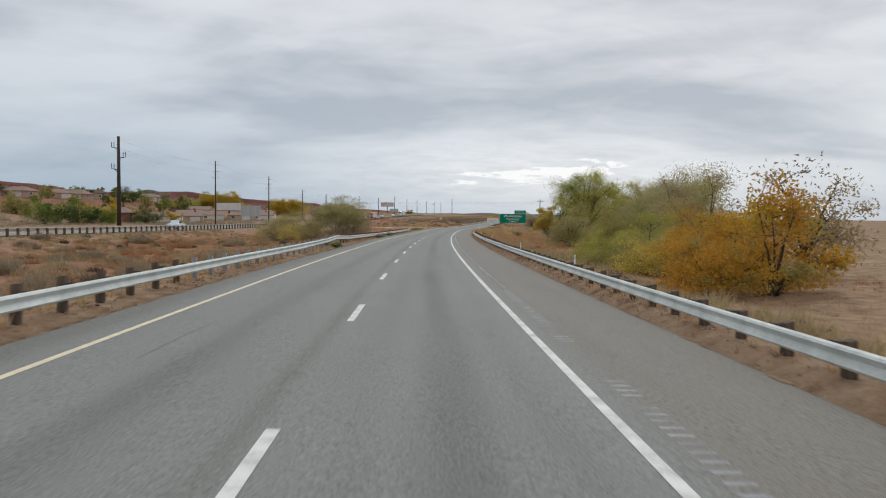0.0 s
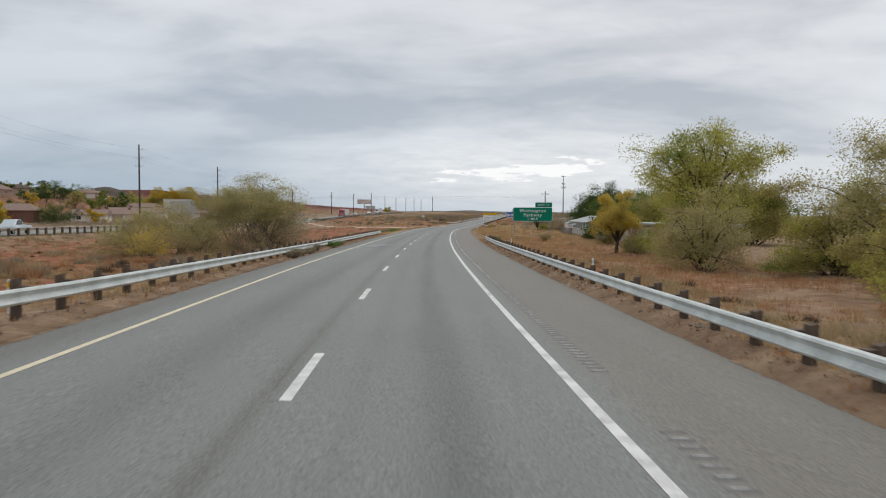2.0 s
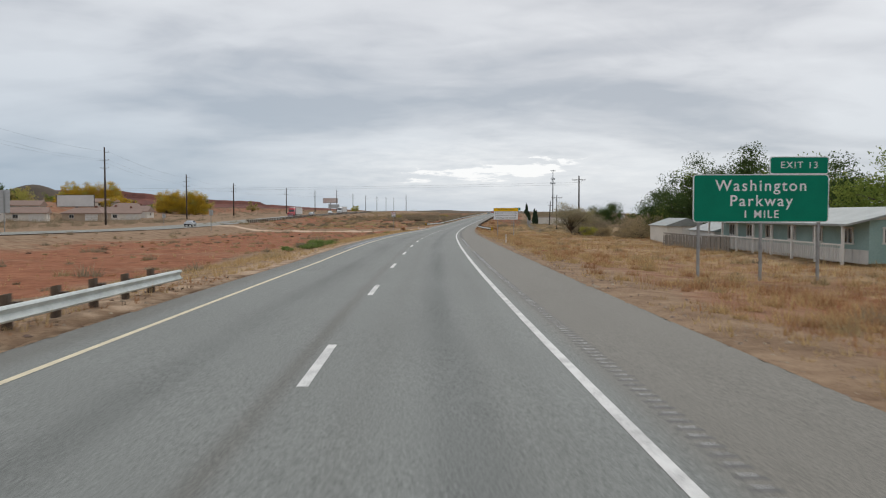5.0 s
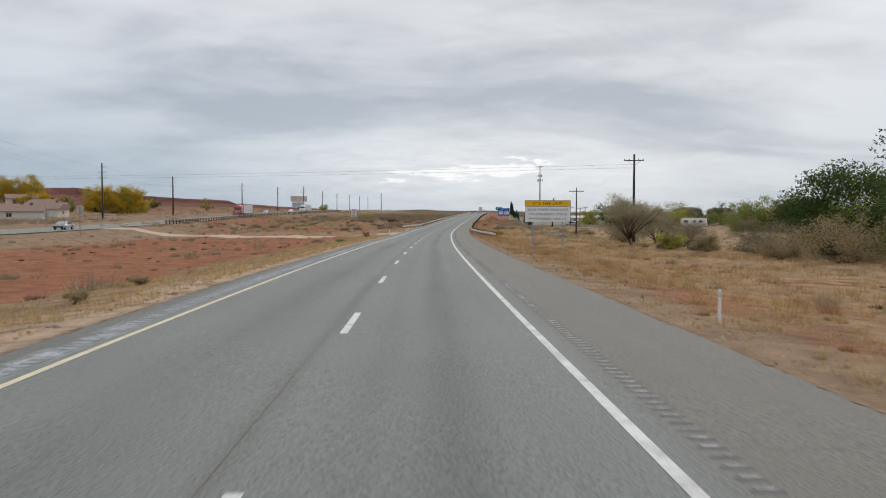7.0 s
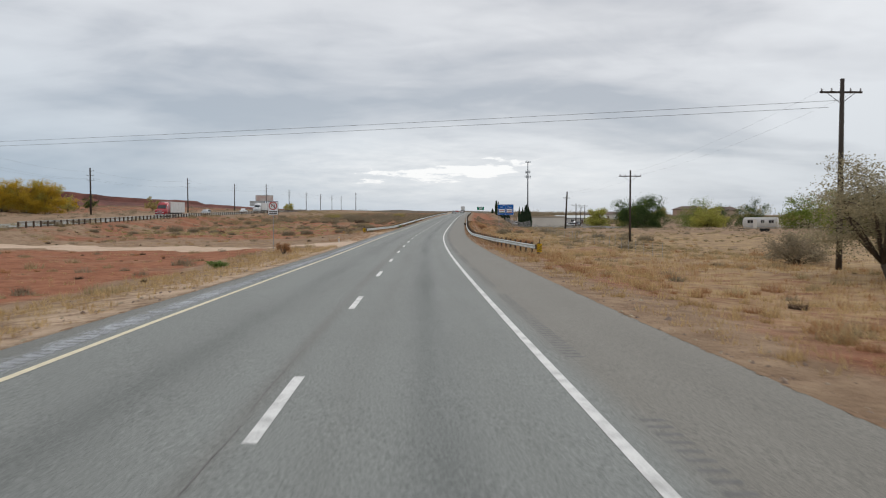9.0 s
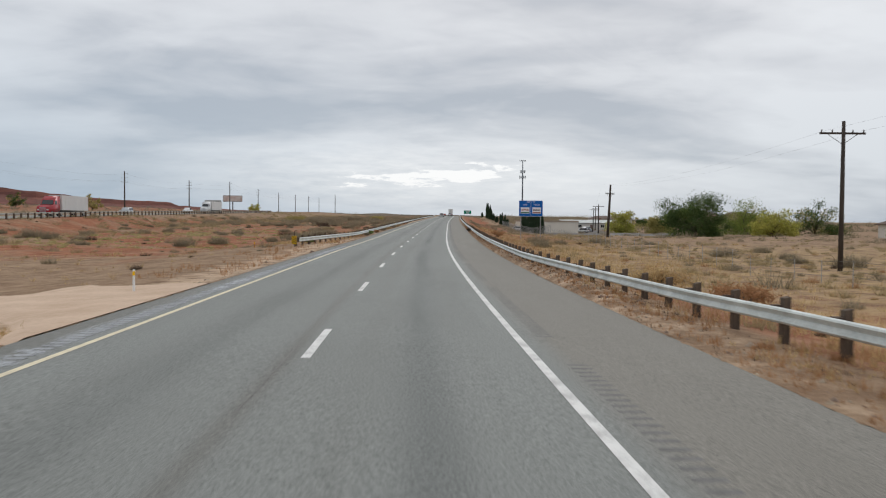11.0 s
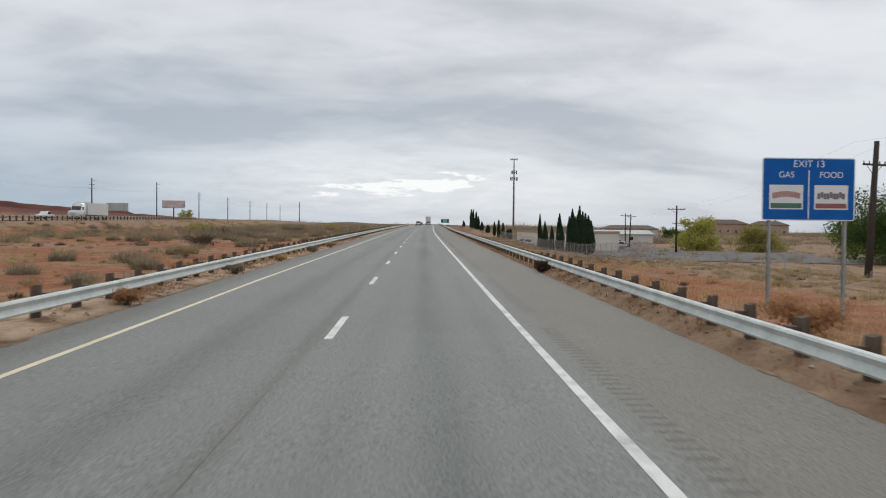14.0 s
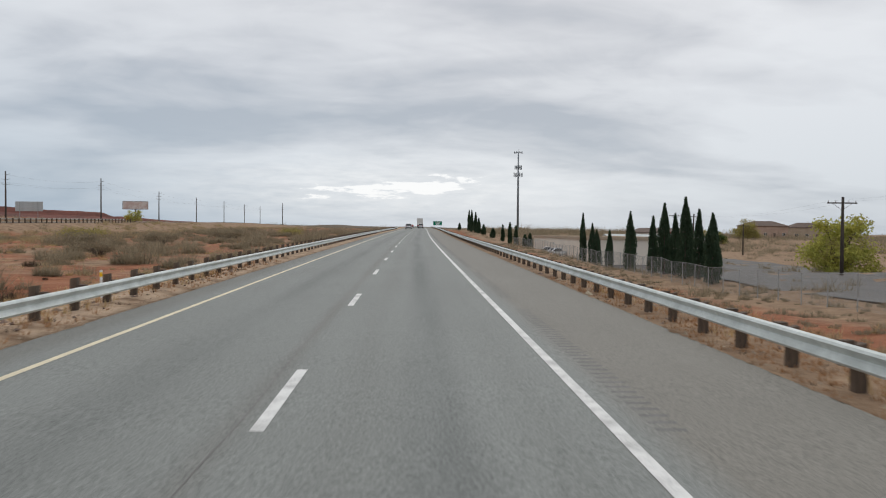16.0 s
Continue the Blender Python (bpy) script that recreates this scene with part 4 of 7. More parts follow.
def delineator(s, u, hgt=0.76, material=None, label="slim white delineator post in the verge"):
    root = thing("delineator", at(s, u), label, "delineator", "delineators")
    bm = bmesh.new()
    rounded(bm, (0, 0, hgt / 2 - 0.1), (0.07, 0.025, hgt + 0.2), 0.01, 1)
    part("stem", bm, material or SIGN_WHITE, root)
    bar("reflector", 0.075, 0.12, SIGN_YELLOW if u < 0 else GALV, root, (0, -0.016, hgt - 0.12))


guide_sign()
law_sign()
services_sign()
no_u_turn_sign()
sign_back(268, -75.0, 7.0, 3.7, 2.7, "bare grey back of a large highway guide sign", (-2.6, 0, 2.6))
sign_back(314, -54.2, 0.9, 1.2, 2.8, "bare back of a small roadside sign", (0,))
sign_back(667, -107, 7.4, 2.6, 4.0, "pale ribbed back of a highway guide sign", (-2.4, 2.4))
sign_back(360, -84, 0.9, 1.1, 2.0, "bare back of a small roadside sign", (0,))
hazard_marker(369.9, -11.68, 0.78)
hazard_marker(312.6, 6.75, 0.62)
for _s, _u in ((34.2, 4.3), (55.2, 4.3), (85.9, 4.3), (116.2, 4.3), (334, -10.6), (470, -10.6), (73.9, -11.0), (214.5, 4.4)):
    delineator(_s, _u)
delineator(369.8, -14.63, 0.5, mat("orange_plastic", (0.5, 0.2, 0.06), None, 3, 0.5), "short faded orange delineator stub in the verge")


def far_guide_sign():
    root, b = sign_root("guide_sign", 1120, 15.5, 3.2, "green freeway guide sign far ahead on posts")
    p = panel(7.4, 3.4, 0.2, SIGN_GREEN, SIGN_WHITE, root, (0, 0, b + 1.7))
    for k in range(3):
        bar("text_bar", 4.6 - k, 0.4, SIGN_WHITE, p, (0, -0.007, 0.9 - 0.9 * k))
    for x in (-2.8, 2.8):
        stake(root, x, 0.15, -0.5, b + 3, w=0.25)


far_guide_sign()


# ---------------------------------------------------------------- poles and cables
def base_at(x, y):
    s, u = su_of(x, y)
    return s, u, float(ground_z(s, u))


def pole(x, y, top, r=0.17, arms=((0.0, 1),), style="post", material=POLE_GREY, label="", lean=0.0):
    s, u, z0 = base_at(x, y)
    h = top - z0
    root = thing("utility_pole", Matrix.Translation((x, y, z0)) @ Matrix.Rotation(-float(np.interp(s, RS, RTH)), 4, "Z") @ Matrix.Rotation(radians(lean), 4, "Y"), label, "utility pole", "utility poles")
    bm = bmesh.new()
    tube(bm, [(0, 0, -0.6), (0, 0, h * 0.5), (0, 0, h)], [r, r * 0.85, r * 0.65], 10)
    part("shaft", bm, material, root, flat=False)
    if style == "post":
        for k, d in enumerate((0.93, 0.83, 0.73) if h > 14 else (0.95,)):
            for side in ((-1, 1) if k else (1,)):
                bm = bmesh.new()
                tube(bm, [(0, 0, h * d), (side * 1.1, 0, h * d + 0.12)], [0.06, 0.045], 5)
                arm = part("arm", bm, STEEL_DARK, root)
                bm = bmesh.new()
                tube(bm, [(side * 1.1, 0, h * d + 0.05), (side * 1.1, 0, h * d + 0.35)], [0.07, 0.05], 6)
                part("insulator", bm, CERAMIC, arm)
    elif style == "cross":
        for d, w in arms:
            bm = bmesh.new()
            box(bm, (0, 0.12, h - d), (w, 0.1, 0.12))
            arm = part("crossarm", bm, POLE_WOOD, root)
            for e in (-0.92, -0.45, 0.45, 0.92):
                bm = bmesh.new()
                tube(bm, [(e * w / 2, 0.12, h - d + 0.05), (e * w / 2, 0.12, h - d + 0.24)], [0.05, 0.035], 6)
                part("insulator", bm, CERAMIC, arm)
            bm = bmesh.new()
            for e in (-1, 1):
                tube(bm, [(0, 0.1, h - d - 0.7), (e * w * 0.33, 0.12, h - d - 0.05)], 0.02, 4)
            part("brace", bm, STEEL_DARK, root)
    elif style == "heavy":
        for d, side in ((3.1, -1), (5.6, 1), (8.6, -1)):
            bm = bmesh.new()
            tube(bm, [(0, 0, h - d), (side * 1.4, 0, h - d + 0.25), (side * 1.9, 0, h - d + 0.35)], [0.12, 0.09, 0.07], 6)
            tube(bm, [(0, 0, h - d - 0.9), (side * 1.1, 0, h - d + 0.15)], 0.05, 5)
            arm = part("arm", bm, STEEL_DARK, root)
            for e in (1.2, 1.85):
                bm = bmesh.new()
                tube(bm, [(side * e, 0, h - d + 0.3), (side * e, 0, h - d + 1.25), (side * e, 0, h - d + 1.7)], [0.08, 0.11, 0.06], 6)
                part("insulator", bm, CERAMIC, arm)
    return root


LEFT_POLES = [(-79.1, 210.2, 22.0), (-73.1, 285.2, 20.9), (-69.3, 365.8, 19.5), (-65.6, 445.6, 16.2), (-61.4, 522.9, 15.9), (-47.2, 620.4, 17.2), (-36.7, 710.2, 18.2), (-25.0, 790.1, 21.3), (-14, 878, 20.5), (-3, 966, 21), (9, 1054, 22), (21, 1142, 23), (33, 1230, 24)]
for _i, (_x, _y, _z) in enumerate(LEFT_POLES):
    if _i == 0:
        pole(_x, _y, _z, 0.55, style="heavy", material=STEEL_DARK, label="thick dark transmission pole with three insulator arms")
    elif _i == 4:
        pole(_x, _y, _z, 0.33, style="post", material=POLE_WOOD, label="thick dark wooden utility pole")
    else:
        pole(_x, _y, _z, 0.29, style="post", material=POLE_GREY, label="tall slim weathered utility pole with short arms")
pole(56.4, 1381, 32.3, 0.5, material=POLE_WOOD, label="tall dark utility pole far off")
pole(43.1, 298, 8.9, 0.19, ((0.8, 2.6),), "cross", POLE_WOOD, "dark wooden utility pole with one crossarm")
pole(51.8, 354.3, 6.5, 0.16, ((0.75, 2.9),), "cross", POLE_WOOD, "brown wooden utility pole with one crossarm")
pole(68.2, 436.5, 6.2, 0.24, ((1.5, 1.5),), "cross", POLE_WOOD, "leaning dark wooden utility pole with one short crossarm", lean=2.5)
pole(96, 515, 4.6, 0.19, ((0.6, 3.0),), "cross", POLE_WOOD, "dark wooden utility pole with one crossarm")
pole(122, 590, 4.8, 0.19, ((0.6, 3.0),), "cross", POLE_WOOD, "dark wooden utility pole with one crossarm", lean=2)
pole(133, 617, 5.6, 0.19, ((0.6, 3.0),), "cross", POLE_WOOD, "dark wooden utility pole with one crossarm")
pole(146, 610, 3.2, 0.17, ((0.5, 2.6),), "cross", POLE_WOOD, "dark wooden utility pole with one crossarm")


def cable(name, pts, sag, r, label, group="power lines"):
    V = []
    for (a, b) in zip(pts, pts[1:]):
        a, b = Vector(a), Vector(b)
        V += [a.lerp(b, k / 10) - Vector((0, 0, sag * 4 * (k / 10) * (1 - k / 10) * (b - a).length / 100)) for k in range(10)]
    V.append(Vector(pts[-1]))
    bm = bmesh.new()
    tube(bm, V, r, 4)
    ob = new(name, mesh_of(name, bm, CABLE))
    return tagged(ob, label, "cable", group)


for _dx, _dz in ((-1.1, -3.6), (1.1, -3.4), (1.1, -1.2)):
    cable("power_line", [(x + _dx, y, z + _dz) for x, y, z in LEFT_POLES], 1.4, 0.012, "thin grey power line strung between the poles")
for _o in (0.0, 0.45):
    cable("power_line", [(43.1 - _o * 2, 298, 7.6 - _o), (-69.3, 365.8, 8.4 - _o)], 0.25, 0.013, "thin power line crossing high over the highway")
RP = [(43.1, 298, 8.25), (51.8, 354.3, 5.9), (68.2, 436.5, 6.1), (96, 515, 4.2), (122, 590, 4.4)]
for _dx in (-1.2, 1.2):
    cable("power_line", [(x + _dx, y, z) for x, y, z in RP], 1.0, 0.0035, "thin power line along the field")


TOWER_GREY = mat("painted_tower_steel", (0.20, 0.23, 0.255), (0.15, 0.175, 0.20), 1.5, 0.6)


def cell_tower():
    x, y = 153.0, 801.6
    s, u, z0 = base_at(x, y)
    h = 38.0 - z0
    root = thing("cell_tower", Matrix.Translation((x, y, z0)), "tall grey monopole cell tower with antenna platforms", "cell tower")
    bm = bmesh.new()
    tube(bm, [(0, 0, -0.5), (0, 0, h * 0.6), (0, 0, h)], [0.55, 0.42, 0.25], 12)
    part("mast", bm, TOWER_GREY, root, flat=False)
    for d, w, n in ((0.3, 1.9, 9), (7.2, 1.6, 9), (10.6, 2.0, 9)):
        bm = bmesh.new()
        for k in range(3):
            a, b = (Vector((w * math.cos(radians(120 * q + 30)), w * math.sin(radians(120 * q + 30)), h - d)) for q in (k, k + 1))
            tube(bm, [a, b], 0.07, 5)
            tube(bm, [(0, 0, h - d), (a + b) / 2], 0.07, 5)
        part("platform", bm, TOWER_GREY, root)
        for k in range(n):
            a = radians(360 / n * k + 30)
            bm = bmesh.new()
            rounded(bm, (0, 0, 0), (0.3, 0.16, 1.9 if d > 1 else 0.9), 0.03, 1)
            o = part("antenna", bm, TOWER_GREY, root)
            o.location, o.rotation_euler = (w * math.cos(a), w * math.sin(a), h - d), (0, 0, a + math.pi / 2)
    bm = bmesh.new()
    tube(bm, [(0.1, 0, h - 0.2), (0.1, 0, h + 1.2)], 0.03, 5)
    part("lightning_rod", bm, STEEL_DARK, root)


cell_tower()


# ---------------------------------------------------------------- billboards
BILL_WHITE = mat("blank_billboard_vinyl", (0.72, 0.72, 0.71), (0.62, 0.61, 0.60), 0.3, 0.6)
BILL_RED = mat("faded_billboard_print", (0.54, 0.42, 0.38), (0.64, 0.60, 0.57), 0.35, 0.6, edge=(0.45, 0.55))
BILL_STEEL = mat("billboard_steel", (0.16, 0.15, 0.14), (0.11, 0.10, 0.10), 1, 0.6, metal=0.2)


def billboard(x, y, z_mid, w, h, face, label, turn=0.0, mast=0.45, second=False):
    s, u, z0 = base_at(x, y)
    root = thing("billboard", Matrix.Translation((x, y, z0)) @ Matrix.Rotation(radians(turn), 4, "Z"), label, "billboard", "billboards")
    zm = z_mid - z0
    for dz, ww, hh in (((0, w, h), (-h * 1.35, w * 0.85, h * 0.7)) if second else ((0, w, h),)):
        bm = bmesh.new()
        rounded(bm, (0, 0, 0), (ww, 0.25, hh), 0.06, 1)
        p = part("board", bm, face, root)
        p.location = (0, -0.55, zm + dz)
        bm = bmesh.new()
        for z in (-hh / 2 - 0.12, hh / 2 + 0.06):
            box(bm, (0, 0, z), (ww + 0.3, 0.4, 0.16))
        for e in (-1, 1):
            box(bm, (e * (ww / 2 + 0.08), 0, 0), (0.16, 0.4, hh))
        part("frame", bm, BILL_STEEL, p)
        bm = bmesh.new()
        box(bm, (0, -0.7, -hh / 2 - 0.3), (ww * 0.95, 0.6, 0.08))
        part("catwalk", bm, BILL_STEEL, p)
    bm = bmesh.new()
    tube(bm, [(0, 0, -0.5), (0, 0, zm + h * 0.3)], mast, 12)
    part("mast", bm, BILL_STEEL, root, flat=False)
    bm = bmesh.new()
    box(bm, (0, 0, zm), (w * 0.9, 0.35, 0.4))
    part("beam", bm, BILL_STEEL, root)
    return root


billboard(-107, 452, 6.6, 14.6, 4.2, BILL_WHITE, "blank white billboard on a single steel mast", -12)
billboard(-38.6, 965.7, 15.8, 14.6, 4.6, BILL_RED, "faded red and white billboard on a steel mast", -2, second=False)


# ---------------------------------------------------------------- mesas and the track across the median
def build_mesa():
    line = [(-2300, 700, 95), (-1700, 1000, 90), (-1100, 1230, 80), (-760, 1300, 70), (-640, 1420, 56), (-590, 1640, 46), (-600, 1820, 58), (-545, 1920, 64), (-400, 1965, 46), (-300, 1972, 39), (-245, 1975, 35), (-230, 1976, 27), (-150, 2020, 23), (-46, 2060, 18), (60, 2120, 10), (260, 2220, 6), (420, 2300, 3)]
    rock = mat("red_mesa_rock", (0.235, 0.095, 0.072), (0.11, 0.055, 0.048), 0.02, 0.95, stretch=(1, 1, 6), fine=0.12, bump=0.6)
    line = [(x, y, z * 0.86) for x, y, z in line]
    pts = []
    for (x0, y0, z0), (x1, y1, z1) in zip(line, line[1:]):
        n = max(2, int(math.hypot(x1 - x0, y1 - y0) / 12))
        pts += [(x0 + (x1 - x0) * k / n, y0 + (y1 - y0) * k / n, z0 + (z1 - z0) * k / n) for k in range(n)]
    # foot, talus, ledge, cliff, rim, plateau: distance out from the rim towards the road, share of the height
    prof = [(-330, -0.05), (-170, 0.12), (-95, 0.32), (-60, 0.46), (-52, 0.52), (-30, 0.62), (-12, 0.74), (-5, 0.92), (0, 1.0), (60, 1.01), (500, 0.98)]
    V, F, k = [], [], len(prof)
    for i, (x, y, z) in enumerate(pts):
        a, b = pts[max(0, i - 6)], pts[min(len(pts) - 1, i + 6)]
        d = Vector((b[0] - a[0], b[1] - a[1], 0)).normalized()
        nrm = Vector((-d.y, d.x, 0))
        wob = 26 * noise.noise((x * 0.008, y * 0.008, 1)) + 12 * noise.noise((x * 0.03, y * 0.03, 4))
        top = z + 5 * noise.noise((x * 0.006, y * 0.006, 9)) + 1.5 * noise.noise((x * 0.04, y * 0.04, 3))
        for off, q in prof:
            gul = (1 - q) * 10 * noise.noise((x * 0.035, y * 0.035, off * 0.01))
            p = Vector((x, y, 0)) + nrm * (off + wob * (1 if off < 100 else 0) + gul)
            V.append((p.x, p.y, 2 + (top - 2) * q + gul * 0.25))
    for i in range(len(pts) - 1):
        F += [(i * k + j, (i + 1) * k + j, (i + 1) * k + j + 1, i * k + j + 1) for j in range(k - 1)]
    ob = new("mesa", sheet("mesa", V, F, rock, False))
    tagged(ob, "long flat-topped dark red rock mesa on the skyline", "mesa", kind="structure")


build_mesa()


def hill(x, y, rx, ry, h, label, c1, c2):
    """A low rounded hill."""
    m = mat("hill_scrub", c1, c2, 0.06, 0.95, fine=0.6)
    V, F, n, k = [], [], 40, 12
    for i in range(k):
        r = i / (k - 1)
        for j in range(n):
            a = 2 * math.pi * j / n
            px, py = x + rx * r * math.cos(a), y + ry * r * math.sin(a)
            z = h * (1 - r * r) ** 1.5 * (1 + 0.35 * noise.noise((px * 0.02, py * 0.02, 2))) - 3 * r
            V.append((px, py, z))
    for i in range(k - 1):
        F += [(i * n + j, i * n + (j + 1) % n, (i + 1) * n + (j + 1) % n, (i + 1) * n + j) for j in range(n)]
    F.append(tuple(range(n)))
    tagged(new("hill", sheet("hill", V, F, m)), label, "hill", kind="structure")


hill(-290, 870, 75, 70, 27, "dark scrubby hill behind the houses", (0.13, 0.10, 0.075), (0.075, 0.065, 0.05))
hill(150, 1500, 500, 200, 8, "low scrubby rise on the skyline", (0.17, 0.125, 0.08), (0.10, 0.082, 0.06))


def build_track():
    tan = mat("pale_track_dirt", (0.66, 0.50, 0.37), (0.54, 0.39, 0.275), 0.8, 0.95, bump=0.3, fine=9)
    us = np.arange(-8.75, -66, -1.0)
    mid = np.interp(-us, [8, 14, 26, 38, 50, 60, 66], [329, 335, 336, 341, 346, 345, 341])
    half = np.interp(-us, [8, 12, 20, 60, 66], [9.0, 5.0, 3.7, 3.7, 7.0])
    V, F, k = [], [], 9
    for u, m, h in zip(us, mid, half):
        for j in range(k):
            s = m + h * (j / (k - 1) * 2 - 1) + 0.3 * math.sin(u * 1.7 + j)
            x, y = plan(s, u)
            V.append((float(x), float(y), float(ground_z(s, u)) + (0.09 if 0 < j < k - 1 else -0.12)))
    for i in range(len(us) - 1):
        F += [(i * k + j, (i + 1) * k + j, (i + 1) * k + j + 1, i * k + j + 1) for j in range(k - 1)]
    tagged(new("dirt_track", sheet("dirt_track", V, F, tan)), "pale dirt crossover track through the median", "dirt track", kind="structure")


build_track()


# ---------------------------------------------------------------- plants
BARK = mat("grey_brown_bark", (0.13, 0.10, 0.075), (0.075, 0.06, 0.048), 4, 0.9, bump=0.5, stretch=(1, 1, 0.3))
BARK_PALE = mat("pale_bark", (0.22, 0.19, 0.155), (0.13, 0.11, 0.09), 4, 0.9, bump=0.4, stretch=(1, 1, 0.3))
LEAF = {
    "yellowgreen": leaf_mat("yellow_green_leaves", (0.36, 0.38, 0.10), (0.55, 0.50, 0.13)),
    "olive": leaf_mat("olive_leaves", (0.31, 0.28, 0.10), (0.44, 0.375, 0.14)),
    "brown": leaf_mat("dull_brown_leaves", (0.36, 0.285, 0.165), (0.46, 0.37, 0.215)),
    "orange": leaf_mat("orange_autumn_leaves", (0.58, 0.29, 0.05), (0.5, 0.33, 0.06)),
    "gold": leaf_mat("golden_autumn_leaves", (0.62, 0.42, 0.05), (0.48, 0.36, 0.06)),
    "green": leaf_mat("dark_green_leaves", (0.062, 0.105, 0.04), (0.11, 0.15, 0.05)),
    "midgreen": leaf_mat("mid_green_leaves", (0.17, 0.24, 0.06), (0.26, 0.3, 0.07)),
    "cypress": leaf_mat("cypress_foliage", (0.048, 0.08, 0.05), (0.075, 0.11, 0.066)),
    "sage": leaf_mat("grey_sage_leaves", (0.26, 0.22, 0.155), (0.36, 0.30, 0.205)),
    "greyolive": leaf_mat("grey_olive_leaves", (0.40, 0.37, 0.17), (0.53, 0.47, 0.23)),
    "amber": leaf_mat("olive_gold_leaves", (0.56, 0.45, 0.11), (0.66, 0.52, 0.15)),
    "ash": leaf_mat("pale_grey_green_leaves", (0.33, 0.30, 0.19), (0.43, 0.38, 0.25)),
    "dry": leaf_mat("dry_straw", (0.6, 0.45, 0.24), (0.46, 0.31, 0.155)),
    "rust": leaf_mat("rusty_dry_weeds", (0.48, 0.27, 0.14), (0.36, 0.21, 0.115)),
    "dark": leaf_mat("dark_dry_brush", (0.085, 0.062, 0.045), (0.13, 0.095, 0.07)),
    "weed": leaf_mat("fresh_green_weeds", (0.16, 0.24, 0.07), (0.24, 0.31, 0.11)),
}


def leaf_faces(P, size, rnd, up=0.0, long=1.6):
    """One small pointed leaf, turned at random, at each row of P."""
    n = len(P)
    a = rnd.normal(size=(n, 3))
    a[:, 2] += up
    a /= np.linalg.norm(a, axis=1, keepdims=True)
    b = np.cross(a, rnd.normal(size=(n, 3)))
    b /= np.linalg.norm(b, axis=1, keepdims=True) + 1e-9
    r = size * rnd.uniform(0.6, 1.4, (n, 1))
    V = np.stack([P - a * r * long / 2 + b * r * 0.55, P - a * r * long / 2 - b * r * 0.55, P + a * r * long * 0.75], 1).reshape(-1, 3)
    F = np.arange(3 * n).reshape(n, 3)
    return V, F


def ball(npr, n):
    """Points in a ball, thinner towards its skin."""
    d = npr.normal(size=(n, 3))
    return d / np.linalg.norm(d, axis=1, keepdims=True) * npr.random((n, 1)) ** 0.7


def leaf_mesh(name, P, size, material, rnd, up=0.0, long=1.6):
    V, F = leaf_faces(P, size, rnd, up, long)
    return sheet(name, V.tolist(), F.tolist(), material, False)


